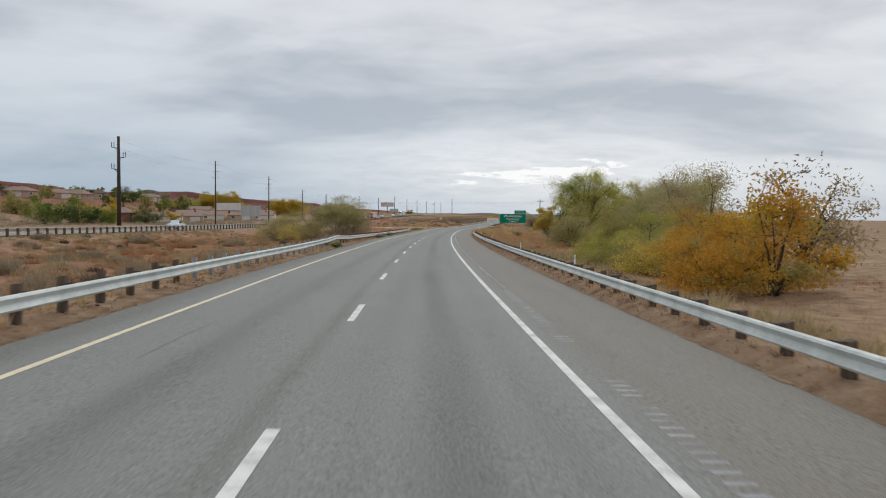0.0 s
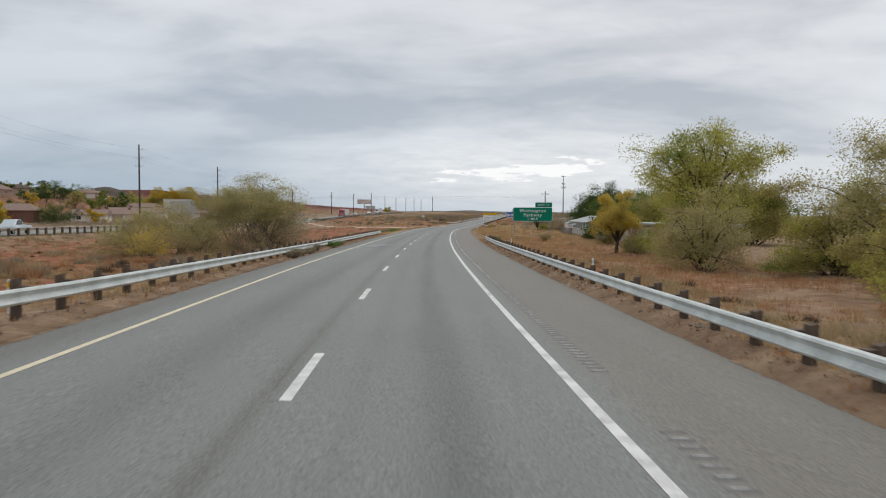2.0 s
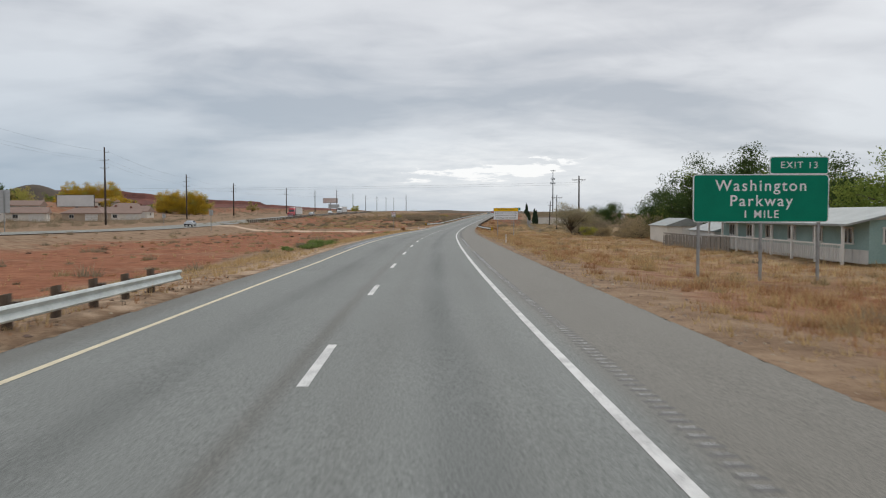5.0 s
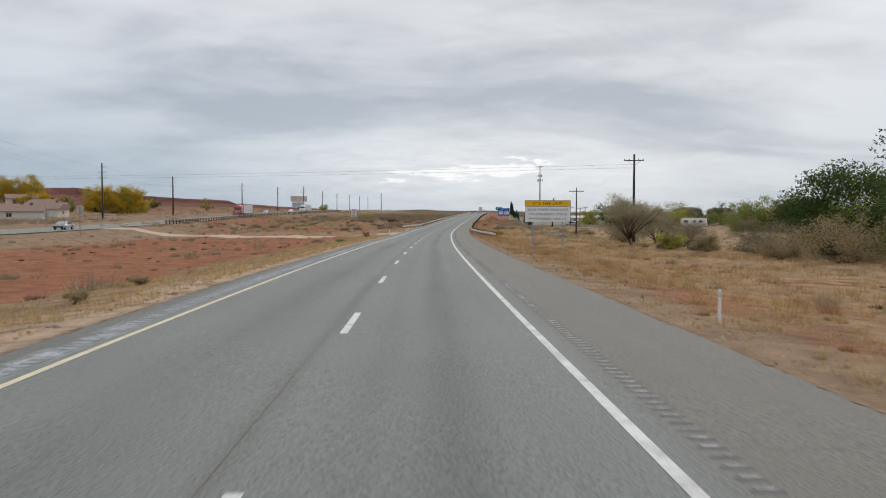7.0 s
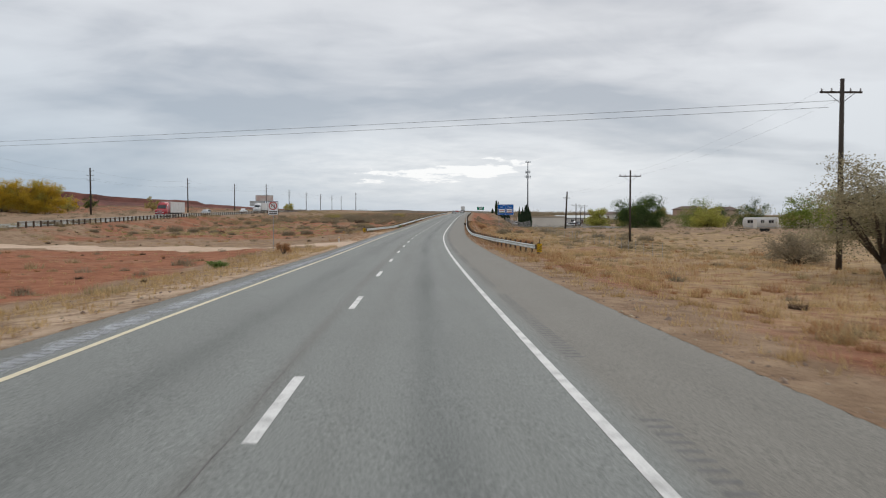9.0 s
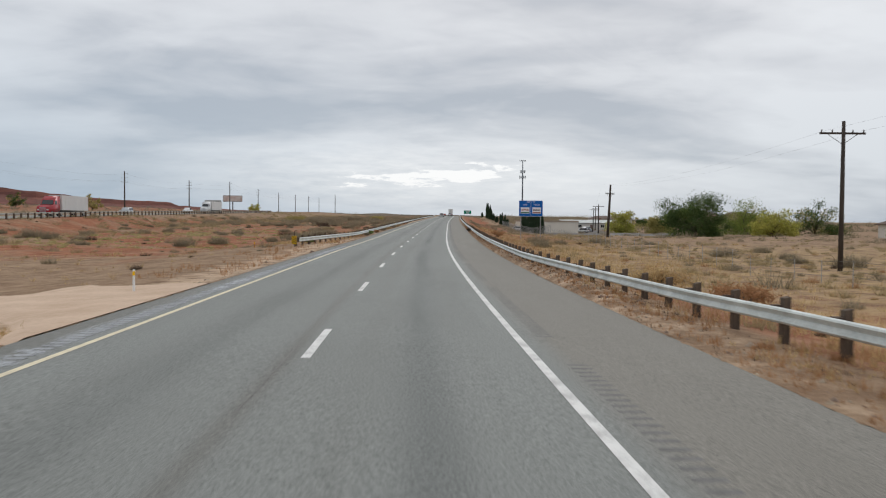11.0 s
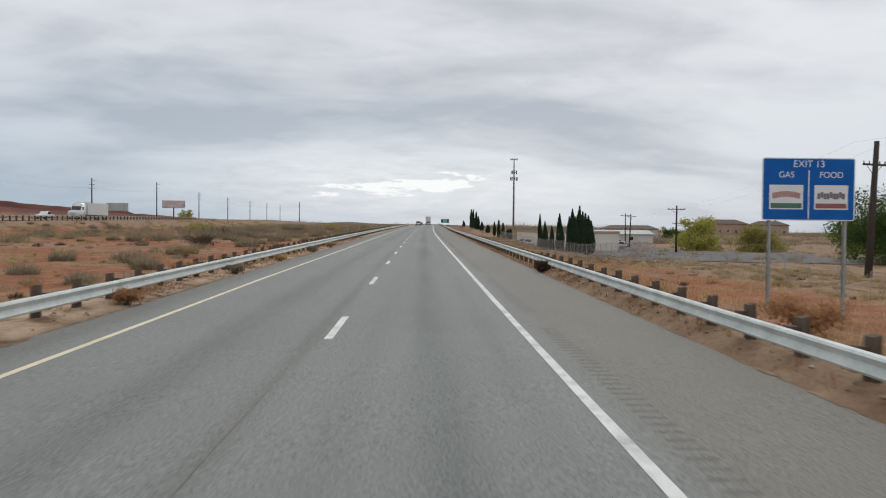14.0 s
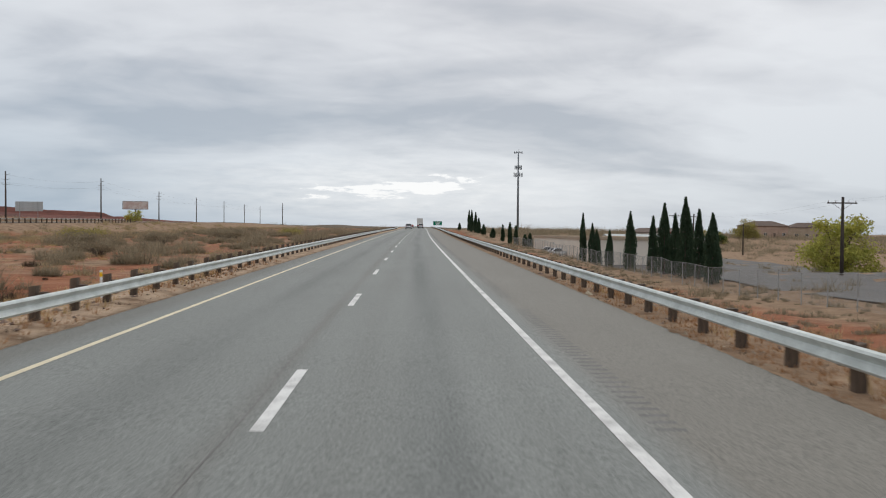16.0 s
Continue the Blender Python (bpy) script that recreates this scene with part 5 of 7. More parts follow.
def tree(m, h, w, kinds, label, seed=0, leaves=5000, leaf=0.17, trunk=0.3, limbs=7, airy=1.0, bark=BARK, category="tree", stems=1, low=0.25, group="", dome=False, fine=1.0):
    """Trunk, limbs and twigs with a clumped crown; kinds: leaf colours, the first most often. dome: an umbrella-shaped crown."""
    rnd, npr = random.Random(seed), np.random.default_rng(seed)
    root = thing("tree" if category == "tree" else "bush", m, label, category, group)
    wood = bmesh.new()
    tips = []
    for st in range(stems):
        foot = Vector((rnd.uniform(-1, 1) * w * 0.09 * (stems > 1), rnd.uniform(-1, 1) * w * 0.09 * (stems > 1), -0.3))
        fork = foot + Vector((rnd.gauss(0, w * 0.03), rnd.gauss(0, w * 0.03), h * trunk * rnd.uniform(0.8, 1.2) + 0.3))
        r0 = 0.026 * h / math.sqrt(stems) + 0.02
        tube(wood, [foot, foot.lerp(fork, 0.5) + Vector((rnd.gauss(0, 0.05), rnd.gauss(0, 0.05), 0)), fork], [r0 * 1.25, r0, r0 * 0.85], 7)
        for k in range(max(3, limbs // stems)):
            a = 2 * math.pi * (k + rnd.uniform(-0.3, 0.3)) / max(3, limbs // stems) + st
            el = rnd.uniform(0.5, 1.0) if dome else rnd.uniform(0.05 if low < 0.09 else 0.25, 1.0)
            end = Vector((math.cos(a) * w * 0.42 * math.sqrt(1 - el * el * 0.75) * rnd.uniform(0.7, 1.1), math.sin(a) * w * 0.42 * math.sqrt(1 - el * el * 0.75) * rnd.uniform(0.7, 1.1), h * (low + (0.95 - low) * el) * rnd.uniform(0.9, 1.03)))
            mid = fork.lerp(end, 0.5) + Vector((0, 0, h * 0.06)) + Vector((rnd.gauss(0, 0.04), rnd.gauss(0, 0.04), 0)) * h
            tube(wood, [fork, mid, end], [r0 * 0.55, r0 * 0.33, r0 * 0.1], 5)
            for t in range(4):
                f = rnd.uniform(0.4, 1.0)
                p = (fork.lerp(mid, f * 2) if f < 0.5 else mid.lerp(end, f * 2 - 1))
                q = p + Vector((rnd.gauss(0, 1), rnd.gauss(0, 1), rnd.gauss(0.35, 0.7))) * w * 0.115
                q.z = max(q.z, h * low * 0.6)
                tube(wood, [p, p.lerp(q, 0.55) + Vector((0, 0, 0.02 * h)), q], [r0 * 0.2, r0 * 0.12, r0 * 0.05], 4)
                tips.append(q)
            tips.append(end)
    if low < 0.09 and leaves > 1000:
        # a skirt of low shoots down to the ground
        for k in range(18):
            a, rr = rnd.uniform(0, 6.28), w * 0.42 * math.sqrt(rnd.uniform(0.1, 1.0))
            q = Vector((math.cos(a) * rr, math.sin(a) * rr, h * rnd.uniform(0.06, 0.38)))
            tube(wood, [(q.x * 0.15, q.y * 0.15, -0.1), (q.x * 0.6, q.y * 0.6, q.z * 0.75), q], [0.012 * h * 0.5 + 0.01, 0.02, 0.008], 4)
            tips.append(q)
    part("trunk", wood, bark, root, flat=False)
    groups = {}
    for q in tips:
        kind = kinds[0] if rnd.random() < 0.6 else rnd.choice(kinds)
        groups.setdefault(kind, []).append(q)
    leaves, leaf = leaves * 1.95 * fine * fine, leaf * 0.57 / fine
    per = leaves / len(tips)
    for kind, qs in groups.items():
        P = []
        for q in qs:
            n = int(per * rnd.uniform(0.4, 1.5))
            c = ball(npr, n) * np.array([1, 1, 0.45 if dome else 0.7]) * w * 0.125 * airy * rnd.uniform(0.7, 1.3) + np.array(q)
            P.append(c)
        P = np.concatenate(P)
        P[:, 2] = np.maximum(P[:, 2], 0.15 + 0.3 * npr.random(len(P)))
        ob = new("crown", leaf_mesh("crown", P, leaf, LEAF[kind], npr, -0.3))
        ob.parent = root
    return root


def cypress(m, h, w, seed, label="slender dark green Italian cypress in a row", dense=1500, group="cypresses", leaf=0.085):
    npr = np.random.default_rng(seed)
    root = thing("cypress", m, label, "tree", group)
    bm = bmesh.new()
    tube(bm, [(0, 0, -0.3), (0, 0, h * 0.9)], [0.12, 0.03], 6)
    part("trunk", bm, BARK, root)
    t = npr.random(dense) ** 0.8
    prof = np.interp(t, [0, 0.05, 0.25, 0.5, 0.72, 0.88, 1], [0.75, 0.95, 1.0, 0.88, 0.6, 0.28, 0.03]) * w / 2
    a = npr.random(dense) * 2 * np.pi
    r = prof * np.sqrt(npr.uniform(0.35, 1.1, dense)) * (1 + 0.22 * np.sin(a * 3 + t * 9 + seed))
    P = np.stack([r * np.cos(a), r * np.sin(a), 0.2 + t * (h - 0.2)], -1)
    ob = new("crown", leaf_mesh("crown", P, leaf, LEAF["cypress"], npr, 2.6, 3.0))
    ob.parent = root
    return root


def shrub(m, r, h, kind, seed, label, n=420, leaf=0.07, category="shrub", group="shrubs", twigs=9):
    rnd, npr = random.Random(seed), np.random.default_rng(seed)
    root = thing("shrub", m, label, category, group)
    bm = bmesh.new()
    tips = []
    for k in range(twigs):
        a = rnd.uniform(0, 6.28)
        e = Vector((math.cos(a) * r * rnd.uniform(0.3, 0.9), math.sin(a) * r * rnd.uniform(0.3, 0.9), h * rnd.uniform(0.45, 0.95)))
        tube(bm, [(0, 0, -0.1), e * 0.5 + Vector((0, 0, 0.1 * h)), e], [0.03 * r + 0.008, 0.018 * r + 0.004, 0.004], 4)
        tips.append(e)
    part("branchwork", bm, BARK_PALE, root)
    c = np.array([tuple(t) for t in tips])[npr.integers(0, len(tips), n)]
    P = c * npr.uniform(0.75, 1.05, (n, 1)) + npr.normal(size=(n, 3)) * np.array([r, r, h * 0.6]) * 0.2
    P[:, 2] = np.abs(P[:, 2]) + 0.02
    ob = new("foliage", leaf_mesh("foliage", P, leaf, LEAF[kind], npr, 0.8, 2.2))
    ob.parent = root
    return root


# cottonwoods and autumn trees on the right of the first stretch
tree(at(121, 20.1), 11.0, 11.0, ("yellowgreen", "midgreen", "yellowgreen"), "tall cottonwood with forked dark trunk and thinning yellow-green leaves", 11, 7600, 0.22, 0.26, 18, 1.25, low=0.2, fine=1.75)
tree(at(126, 20.6), 7.2, 7.4, ("yellowgreen", "midgreen", "greyolive"), "dense yellow-green tree under the cottonwood", 12, 5200, 0.18, 0.1, 12, 1.25, low=0.06, fine=1.3)
tree(at(108, 16.0), 5.6, 6.6, ("greyolive", "olive", "brown"), "tangled olive-brown tree in front of the cottonwood", 21, 6000, 0.15, 0.1, 10, 1.2, low=0.05, fine=1.2)
tree(at(100, 26), 9.6, 11.0, ("greyolive", "olive", "yellowgreen"), "tall cottonwood with olive and brown leaves", 13, 9500, 0.2, 0.2, 18, 1.35, low=0.1, fine=1.75)
tree(at(86, 22.5), 7.8, 9.5, ("greyolive", "brown", "olive"), "half-bare tree with dull brown leaves", 14, 9500, 0.19, 0.14, 18, 1.4, low=0.06, fine=1.75)
tree(at(75, 21), 7.2, 9.0, ("greyolive", "brown", "ash"), "half-bare tree with dull brown leaves", 15, 9500, 0.19, 0.14, 18, 1.4, low=0.06, fine=1.75)
tree(at(64, 19.5), 6.6, 8.5, ("greyolive", "brown", "olive"), "half-bare tree with dull brown leaves", 16, 9500, 0.19, 0.14, 18, 1.4, low=0.06, fine=1.75)
tree(at(50, 21), 8.0, 9.0, ("brown", "sage"), "half-bare tree with dull brown leaves", 34, 3000, 0.2, 0.14, 10, 1.25, low=0.06)
tree(at(103, 22.0), 5.2, 7.5, ("olive", "midgreen", "yellowgreen"), "broad bushy olive-green tree", 17, 8000, 0.16, 0.08, 12, 1.25, low=0.05, fine=1.75)
tree(at(86, 18.0), 4.6, 6.5, ("olive", "midgreen", "olive"), "low bushy olive-green tree behind the guardrail", 18, 7000, 0.15, 0.08, 12, 1.25, low=0.05, fine=1.6)
tree(at(71, 15.8), 4.4, 7.0, ("olive", "yellowgreen", "midgreen"), "low tree with olive and yellow-green leaves", 19, 7000, 0.14, 0.08, 12, 1.25, low=0.05, fine=1.6)
tree(at(58, 13.8), 4.2, 6.4, ("yellowgreen", "greyolive", "amber"), "low tree turning yellow", 20, 7000, 0.14, 0.08, 12, 1.25, low=0.05, fine=1.6)
tree(at(46, 15.0), 4.4, 6.6, ("orange", "orange", "gold"), "small tree in orange autumn leaf", 28, 7500, 0.14, 0.08, 12, 1.25, low=0.05, fine=1.6)
tree(at(37, 14.0), 4.6, 7.0, ("orange", "gold", "olive"), "small tree in orange autumn leaf", 29, 4000, 0.17, 0.1, 10, 1.2, low=0.06)
# the yard with the mobile home
tree(at(131, 15.4), 5.8, 4.6, ("amber", "amber", "gold"), "small tree in bright yellow autumn leaf", 23, 6000, 0.17, 0.16, 14, 1.25, low=0.28, fine=1.6)
for _k, (_s, _u, _h, _w, _c) in enumerate(((262, 33, 7.0, 12, "green"), (246, 33, 8.6, 13, "green"), (231, 34, 10.0, 13, "green"), (216, 34, 9.2, 13, "green"), (201, 34.5, 8.8, 13, "midgreen"), (186, 36, 8.6, 13, "olive"), (172, 37, 8.4, 12, "yellowgreen"), (158, 38, 8.2, 12, "olive"))):
    tree(at(_s, _u), _h, _w, (_c, _c, "midgreen"), {"green": "large dark green tree behind the mobile home", "midgreen": "large green tree behind the mobile home", "olive": "broad olive-green tree behind the yard", "yellowgreen": "broad yellowing tree behind the yard"}[_c], 360 + _k, 9500, 0.3, 0.14, 15, 1.3, low=0.05, group="yard trees", fine=1.45)
tree(at(169, 20.7), 3.4, 4.8, ("green", "green"), "round dark green yard bush", 26, 5000, 0.14, 0.05, 12, 1.3, category="bush", low=0.05, fine=1.2)
tree(at(154, 19.0), 2.8, 3.6, ("olive", "sage"), "dense grey-green yard bush by the white shed", 27, 3000, 0.14, 0.05, 10, 1.25, category="bush", low=0.06)
for _k, (_s, _u, _h, _c) in enumerate(((36, 10.8, 2.6, "orange"), (41, 12.0, 2.6, "orange"), (48, 11.6, 2.2, "amber"), (53, 11.4, 2.2, "olive"), (60, 11.4, 2.4, "yellowgreen"), (67, 12.6, 2.4, "yellowgreen"), (75, 14.6, 2.6, "olive"), (82, 16.0, 2.6, "yellowgreen"), (92, 20.0, 2.4, "yellowgreen"))):
    tree(at(_s, _u), _h, 5.0, (_c, _c, "olive"), "low tangled bush with " + {"orange": "orange", "gold": "yellow", "amber": "olive-gold", "brown": "dull brown", "yellowgreen": "yellow-green", "olive": "olive", "midgreen": "green"}[_c] + " leaves behind the guardrail", 600 + _k, 3600, 0.13, 0.05, 12, 1.3, category="bush", stems=3, low=0.03, group="roadside bushes", fine=1.2)
tree(at(131, 17.6), 2.3, 4.0, ("greyolive", "ash", "olive"), "grey-green bush under the yellow tree", 30, 2600, 0.13, 0.05, 10, 1.25, category="bush", stems=3, low=0.04)
# mesquite and the green trees of the later right side
tree(at(292, 21.3), 5.2, 9.0, ("ash", "ash", "sage"), "spreading grey-green mesquite with bare crooked lower limbs", 31, 8500, 0.13, 0.16, 18, 1.35, low=0.3, dome=True, fine=1.3)
tree(at(296, 25), 4.4, 7.0, ("ash", "sage", "ash"), "grey half-bare mesquite by the utility pole", 35, 3400, 0.13, 0.14, 12, 1.15, low=0.2, fine=1.2)
for _k, (_s, _u, _h, _w, _c) in enumerate(((279, 22, 2.0, 3.0, "yellowgreen"), (274, 24, 1.8, 3.2, "brown"), (283, 25, 2.4, 5.0, "sage"), (268, 27, 3.2, 6.0, "sage"), (258, 25, 2.2, 4.5, "brown"), (308, 24, 2.4, 5.0, "sage"), (247, 24, 3.0, 6.0, "brown"))):
    tree(at(_s, _u), _h, _w, (_c, _c, "sage"), {"yellowgreen": "low yellow-green bush beside the mesquite", "gold": "low bush with yellow leaves beside the mesquite", "sage": "low grey half-bare bush in the field", "brown": "low brown half-bare bush in the field"}[_c], 370 + _k, 3200, 0.12, 0.06, 12, 1.25, category="bush", stems=3, low=0.04, group="field bushes", fine=1.2)
tree(at(482, 53), 9.0, 16.0, ("green", "green", "midgreen"), "broad dark green tree beyond the field", 39, 9500, 0.32, 0.12, 16, 1.25, low=0.05, fine=1.25)
for _k, (_s, _u, _h, _w, _c) in enumerate(((455, 88, 8.5, 15, "midgreen"), (470, 104, 8, 14, "yellowgreen"), (498, 76, 5.2, 11, "yellowgreen"), (420, 92, 8, 15, "green"), (440, 108, 8, 15, "midgreen"), (552, 88, 9.5, 17, "midgreen"), (538, 104, 9.0, 16, "green"), (575, 100, 9.0, 15, "green"), (546, 50.5, 6.8, 9.5, "yellowgreen"), (540, 60, 5.2, 10, "olive"), (702, 92, 3.6, 8, "green"), (735, 116, 6, 10, "olive"), (392, 70, 6.5, 11, "midgreen"), (378, 74, 8.5, 13, "green"))):
    tree(at(_s, _u), _h, _w, (_c, _c, "olive"), {"midgreen": "leafy green tree beyond the field", "yellowgreen": "yellow-green tree beyond the field", "green": "dark green tree beyond the field", "olive": "low olive scrub tree beyond the field", "sage": "low grey scrub tree beyond the field"}[_c], 40 + _k, 4200, 0.36, 0.08, 13, 1.3, low=0.04, fine=1.15)
# thicket in the median: domed trees over a tangle of bushes
for _k, (_s, _u, _h, _w, _c, _l, _d) in enumerate((
        (127, -17.1, 6.1, 9.6, ("greyolive", "greyolive", "ash"), "dome-crowned olive-green roadside tree with bare stems", True),
        (129.5, -19.0, 6.4, 9.2, ("greyolive", "ash", "olive"), "dome-crowned olive-green roadside tree with bare stems", True),
        (128.5, -16.0, 4.4, 7.6, ("ash", "brown", "greyolive"), "half-bare brown tree in the median thicket", False),
        (131, -16.0, 3.4, 6.0, ("brown", "ash"), "low brown bushy tree in the median", False),
        (125, -21.5, 4.5, 7.4, ("greyolive", "brown", "ash"), "bushy olive-brown tree in the median thicket", False),
        (128.5, -24.8, 5.2, 7.8, ("greyolive", "brown", "yellowgreen"), "bushy olive tree in the median thicket", False),
        (126.5, -28.0, 4.2, 6.6, ("greyolive", "amber", "olive"), "low yellowing bushy tree in the median", False),
        (121.5, -24.6, 3.0, 5.6, ("amber", "brown", "greyolive"), "low yellowish bush in the median", False),
        (123.5, -17.0, 2.4, 4.6, ("brown", "sage"), "low brown bush behind the guardrail", False),
        (133.5, -23.5, 3.2, 5.0, ("olive", "brown"), "low olive bush in the median thicket", False))):
    tree(at(_s, _u), _h, _w, _c, _l, 51 + _k, 8200 if _d else 3600 if _w > 6 else 1500, 0.13, 0.1, 18 if _d else 14, 1.15 if _d else 1.25, bark=BARK_PALE, stems=5 if _d else 4, low=0.34 if _d else 0.05, group="median thicket", dome=_d, fine=1.6)
# bushes and autumn trees beyond the other carriageway
for _k, (_s, _u, _h, _w, _c) in enumerate(((239, -120, 6.6, 12, "green"), (250, -121, 6.0, 11, "yellowgreen"), (288, -122, 6.4, 12, "green"), (268, -140, 5.0, 8, "green"), (222, -120, 6.0, 11, "midgreen"), (408, -200, 8.0, 12, "green"), (485, -230, 8.0, 13, "green"), (427, -170, 7.0, 11, "yellowgreen"), (310, -138, 3.6, 6, "green"))):
    tree(at(_s, _u), _h, _w, (_c, _c, "olive"), {"green": "rounded dark green bush beyond the road", "midgreen": "rounded green bush beyond the road", "gold": "yellow autumn bush beyond the road", "yellowgreen": "yellow-green bush beyond the road"}[_c], 70 + _k, 3600, 0.26, 0.03, 14, 1.3, category="bush", low=0.02)
for _k, (_x, _y, _h, _w) in enumerate(((-86, 558, 10.0, 14), (-92, 555, 12.2, 16), (-98, 552, 11.2, 14), (-132, 572, 11.5, 15), (-141, 569, 10.5, 14), (-150, 566, 9.5, 14))):
    tree(Matrix.Translation((_x, _y, base_at(_x, _y)[2])), _h, _w, ("gold", "gold", "yellowgreen"), "broad cottonwood in golden autumn leaf", 80 + _k, 7000, 0.4, 0.08, 16, 1.3, low=0.04, group="golden cottonwoods", fine=1.3)
for _k in range(100):
    _r = random.Random(900 + _k)
    _s, _u = (_r.uniform(330, 680), -_r.uniform(150, 330)) if _k < 36 else ((_q := _r.uniform(210, 420)), -_r.uniform(105 if _q < 320 else 160, 250))
    tree(at(_s, _u), _r.uniform(4, 7.5), _r.uniform(6, 10), (_r.choice(("green", "green", "midgreen", "olive", "gold")), "olive"), "garden tree among the far houses", 110 + _k, 400, 0.65, 0.1, 7, 1.3, low=0.08, group="garden trees")

tree(Matrix.Translation((-10, 773, base_at(-10, 773)[2])), 5.2, 7.0, ("yellowgreen", "olive", "gold"), "small yellowing tree near the billboard", 97, 2600, 0.25, 0.1, 9, 1.2, low=0.06)
# cypresses
for _k, (_s, _t) in enumerate(((572.3, 3.8), (567.4, 2.2), (560.5, 1.3), (554.6, 1.3), (545.4, 1.6), (542.3, 3.6), (534.6, 3.0), (531.2, 3.0), (529.1, 4.3), (527.1, 3.2), (524.5, 3.8), (522.6, 4.7), (520.3, 3.5), (517.7, 2.3), (515.6, 3.1))):
    _m = at(_s, 23.8 + 0.5 * math.sin(_k * 2.1))
    _plane = float(level(_s, 23.8))
    cypress(_m, _plane + _t - _m.translation.z, 1.05 + 0.16 * (_k % 3), 200 + _k, dense=3600)
for _k, (_s, _u, _t) in enumerate(((907, 21.6, 2.7), (828, 21.6, 8.3), (808, 21.4, 8.0), (790, 21.8, 6.7), (769, 21.5, 4.1), (751, 22, 1.6), (709, 21.6, 0.4), (679, 21.8, 1.5), (657, 21.5, 2.2), (650, 22.3, 1.3), (628, 21.8, -0.6), (618, 21.6, -0.2))):
    _m = at(_s, _u)
    _plane = float(level(_s, _u))
    cypress(_m, _plane + _t - _m.translation.z, 0.95 if _s < 700 else 1.6, 230 + _k, dense=2600, leaf=0.17)

# shrubs that stand out
for _k, (_s, _u, _r, _h, _c, _l) in enumerate((
        (116.0, -8.95, 0.55, 0.45, "weed", "bright green weed clump at the guardrail foot"), (119.5, -9.1, 0.4, 0.3, "sage", "dusty weed clump at the guardrail foot"), (59.5, -9.9, 0.45, 0.35, "weed", "small green weed clump at the guardrail foot"),
        (99.0, -8.98, 0.4, 0.34, "sage", "grey-green weed clump at the guardrail foot"), (100.3, -9.0, 0.45, 0.4, "ash", "grey-green weed clump at the guardrail foot"), (102.2, -9.05, 0.35, 0.3, "sage", "grey-green weed clump at the guardrail foot"), (105.2, -9.0, 0.4, 0.34, "ash", "grey-green weed clump at the guardrail foot"), (109, -9.1, 0.4, 0.36, "sage", "dusty weed clump at the guardrail foot"), (122.5, -9.1, 0.35, 0.28, "ash", "dusty weed clump at the guardrail foot"), (60.5, -9.0, 0.4, 0.35, "weed", "green weed clump at the guardrail foot"),
        (400, -9.0, 0.35, 0.3, "sage", "dusty weed clump at the guardrail foot"), (405.5, -9.1, 0.45, 0.38, "weed", "green weed clump at the guardrail foot"), (412, -9.0, 0.4, 0.34, "rust", "rusty weeds at the guardrail foot"), (423, -9.0, 0.35, 0.3, "sage", "dusty weed clump at the guardrail foot"), (433, -9.0, 0.4, 0.3, "dry", "dry weed clump at the guardrail foot"), (445, -9.0, 0.4, 0.34, "sage", "dusty weed clump at the guardrail foot"), (455, -9.0, 0.4, 0.34, "dry", "dry weed clump at the guardrail foot"),
        (200.6, -11.2, 0.8, 0.4, "weed", "low grey-green weed patch on the verge"), (206.5, -11.3, 1.2, 0.5, "weed", "low grey-green weed patch on the verge"), (204, -12.2, 0.9, 0.4, "sage", "low grey weed patch on the verge"), (199.5, -12.6, 0.5, 0.35, "weed", "low green weed on the verge"),
        (303.4, -14.7, 0.6, 0.45, "weed", "green weed clump in the median"), (313.2, -12.3, 0.6, 0.8, "rust", "reddish dry bush on the verge"), (152.3, 5.6, 0.45, 0.4, "weed", "bright green weed clump on the verge"), (429.1, -9.9, 0.4, 0.3, "weed", "green weed clump at the guardrail foot"),
        (377, -11.6, 0.5, 0.4, "weed", "green weed clump at the guardrail start"), (221, -12.6, 0.45, 0.35, "brown", "small brown shrub on the verge"), (228, -13.2, 0.4, 0.3, "brown", "small brown shrub on the verge"), (163, 12.5, 1.2, 0.9, "brown", "dry brown bush under the guide sign"),
        (484, -27, 1.6, 1.3, "dark", "dark dead shrub in the median"), (465, -23, 1.4, 0.9, "brown", "flattened dead brush in the median"), (499, -30, 1.9, 1.3, "sage", "grey desert shrub in the median"), (535, -38, 2.8, 2.0, "sage", "large grey desert shrub in the median"),
        (556, -36, 2.6, 1.6, "sage", "large grey desert shrub in the median"), (571, -31, 2.8, 1.8, "sage", "large grey desert shrub in the median"), (560, -48, 3.0, 2.0, "olive", "large olive desert shrub in the median"), (590, -34, 3.0, 1.8, "sage", "large grey desert shrub in the median"), (615, -28, 3.0, 1.8, "olive", "large olive desert shrub in the median"),
        (520, -30, 2.0, 1.4, "sage", "grey desert shrub in the median"), (452, 4.0, 0.5, 0.5, "sage", "dusty weed at the guardrail foot"), (420, -10.0, 0.5, 0.45, "rust", "rusty weeds at the guardrail foot"), (436, -9.9, 0.45, 0.4, "rust", "rusty weeds at the guardrail foot"),
        (385, -13.5, 1.0, 0.7, "sage", "grey shrub in the median"), (395, -14, 1.2, 0.8, "sage", "grey shrub in the median"), (410, 6.4, 0.9, 0.8, "rust", "rusty dry bush behind the guardrail"), (338, 6.9, 1.1, 0.9, "dry", "pale dry bush behind the guardrail"), (333, 8, 1.0, 0.8, "rust", "rusty dry bush behind the guardrail"))):
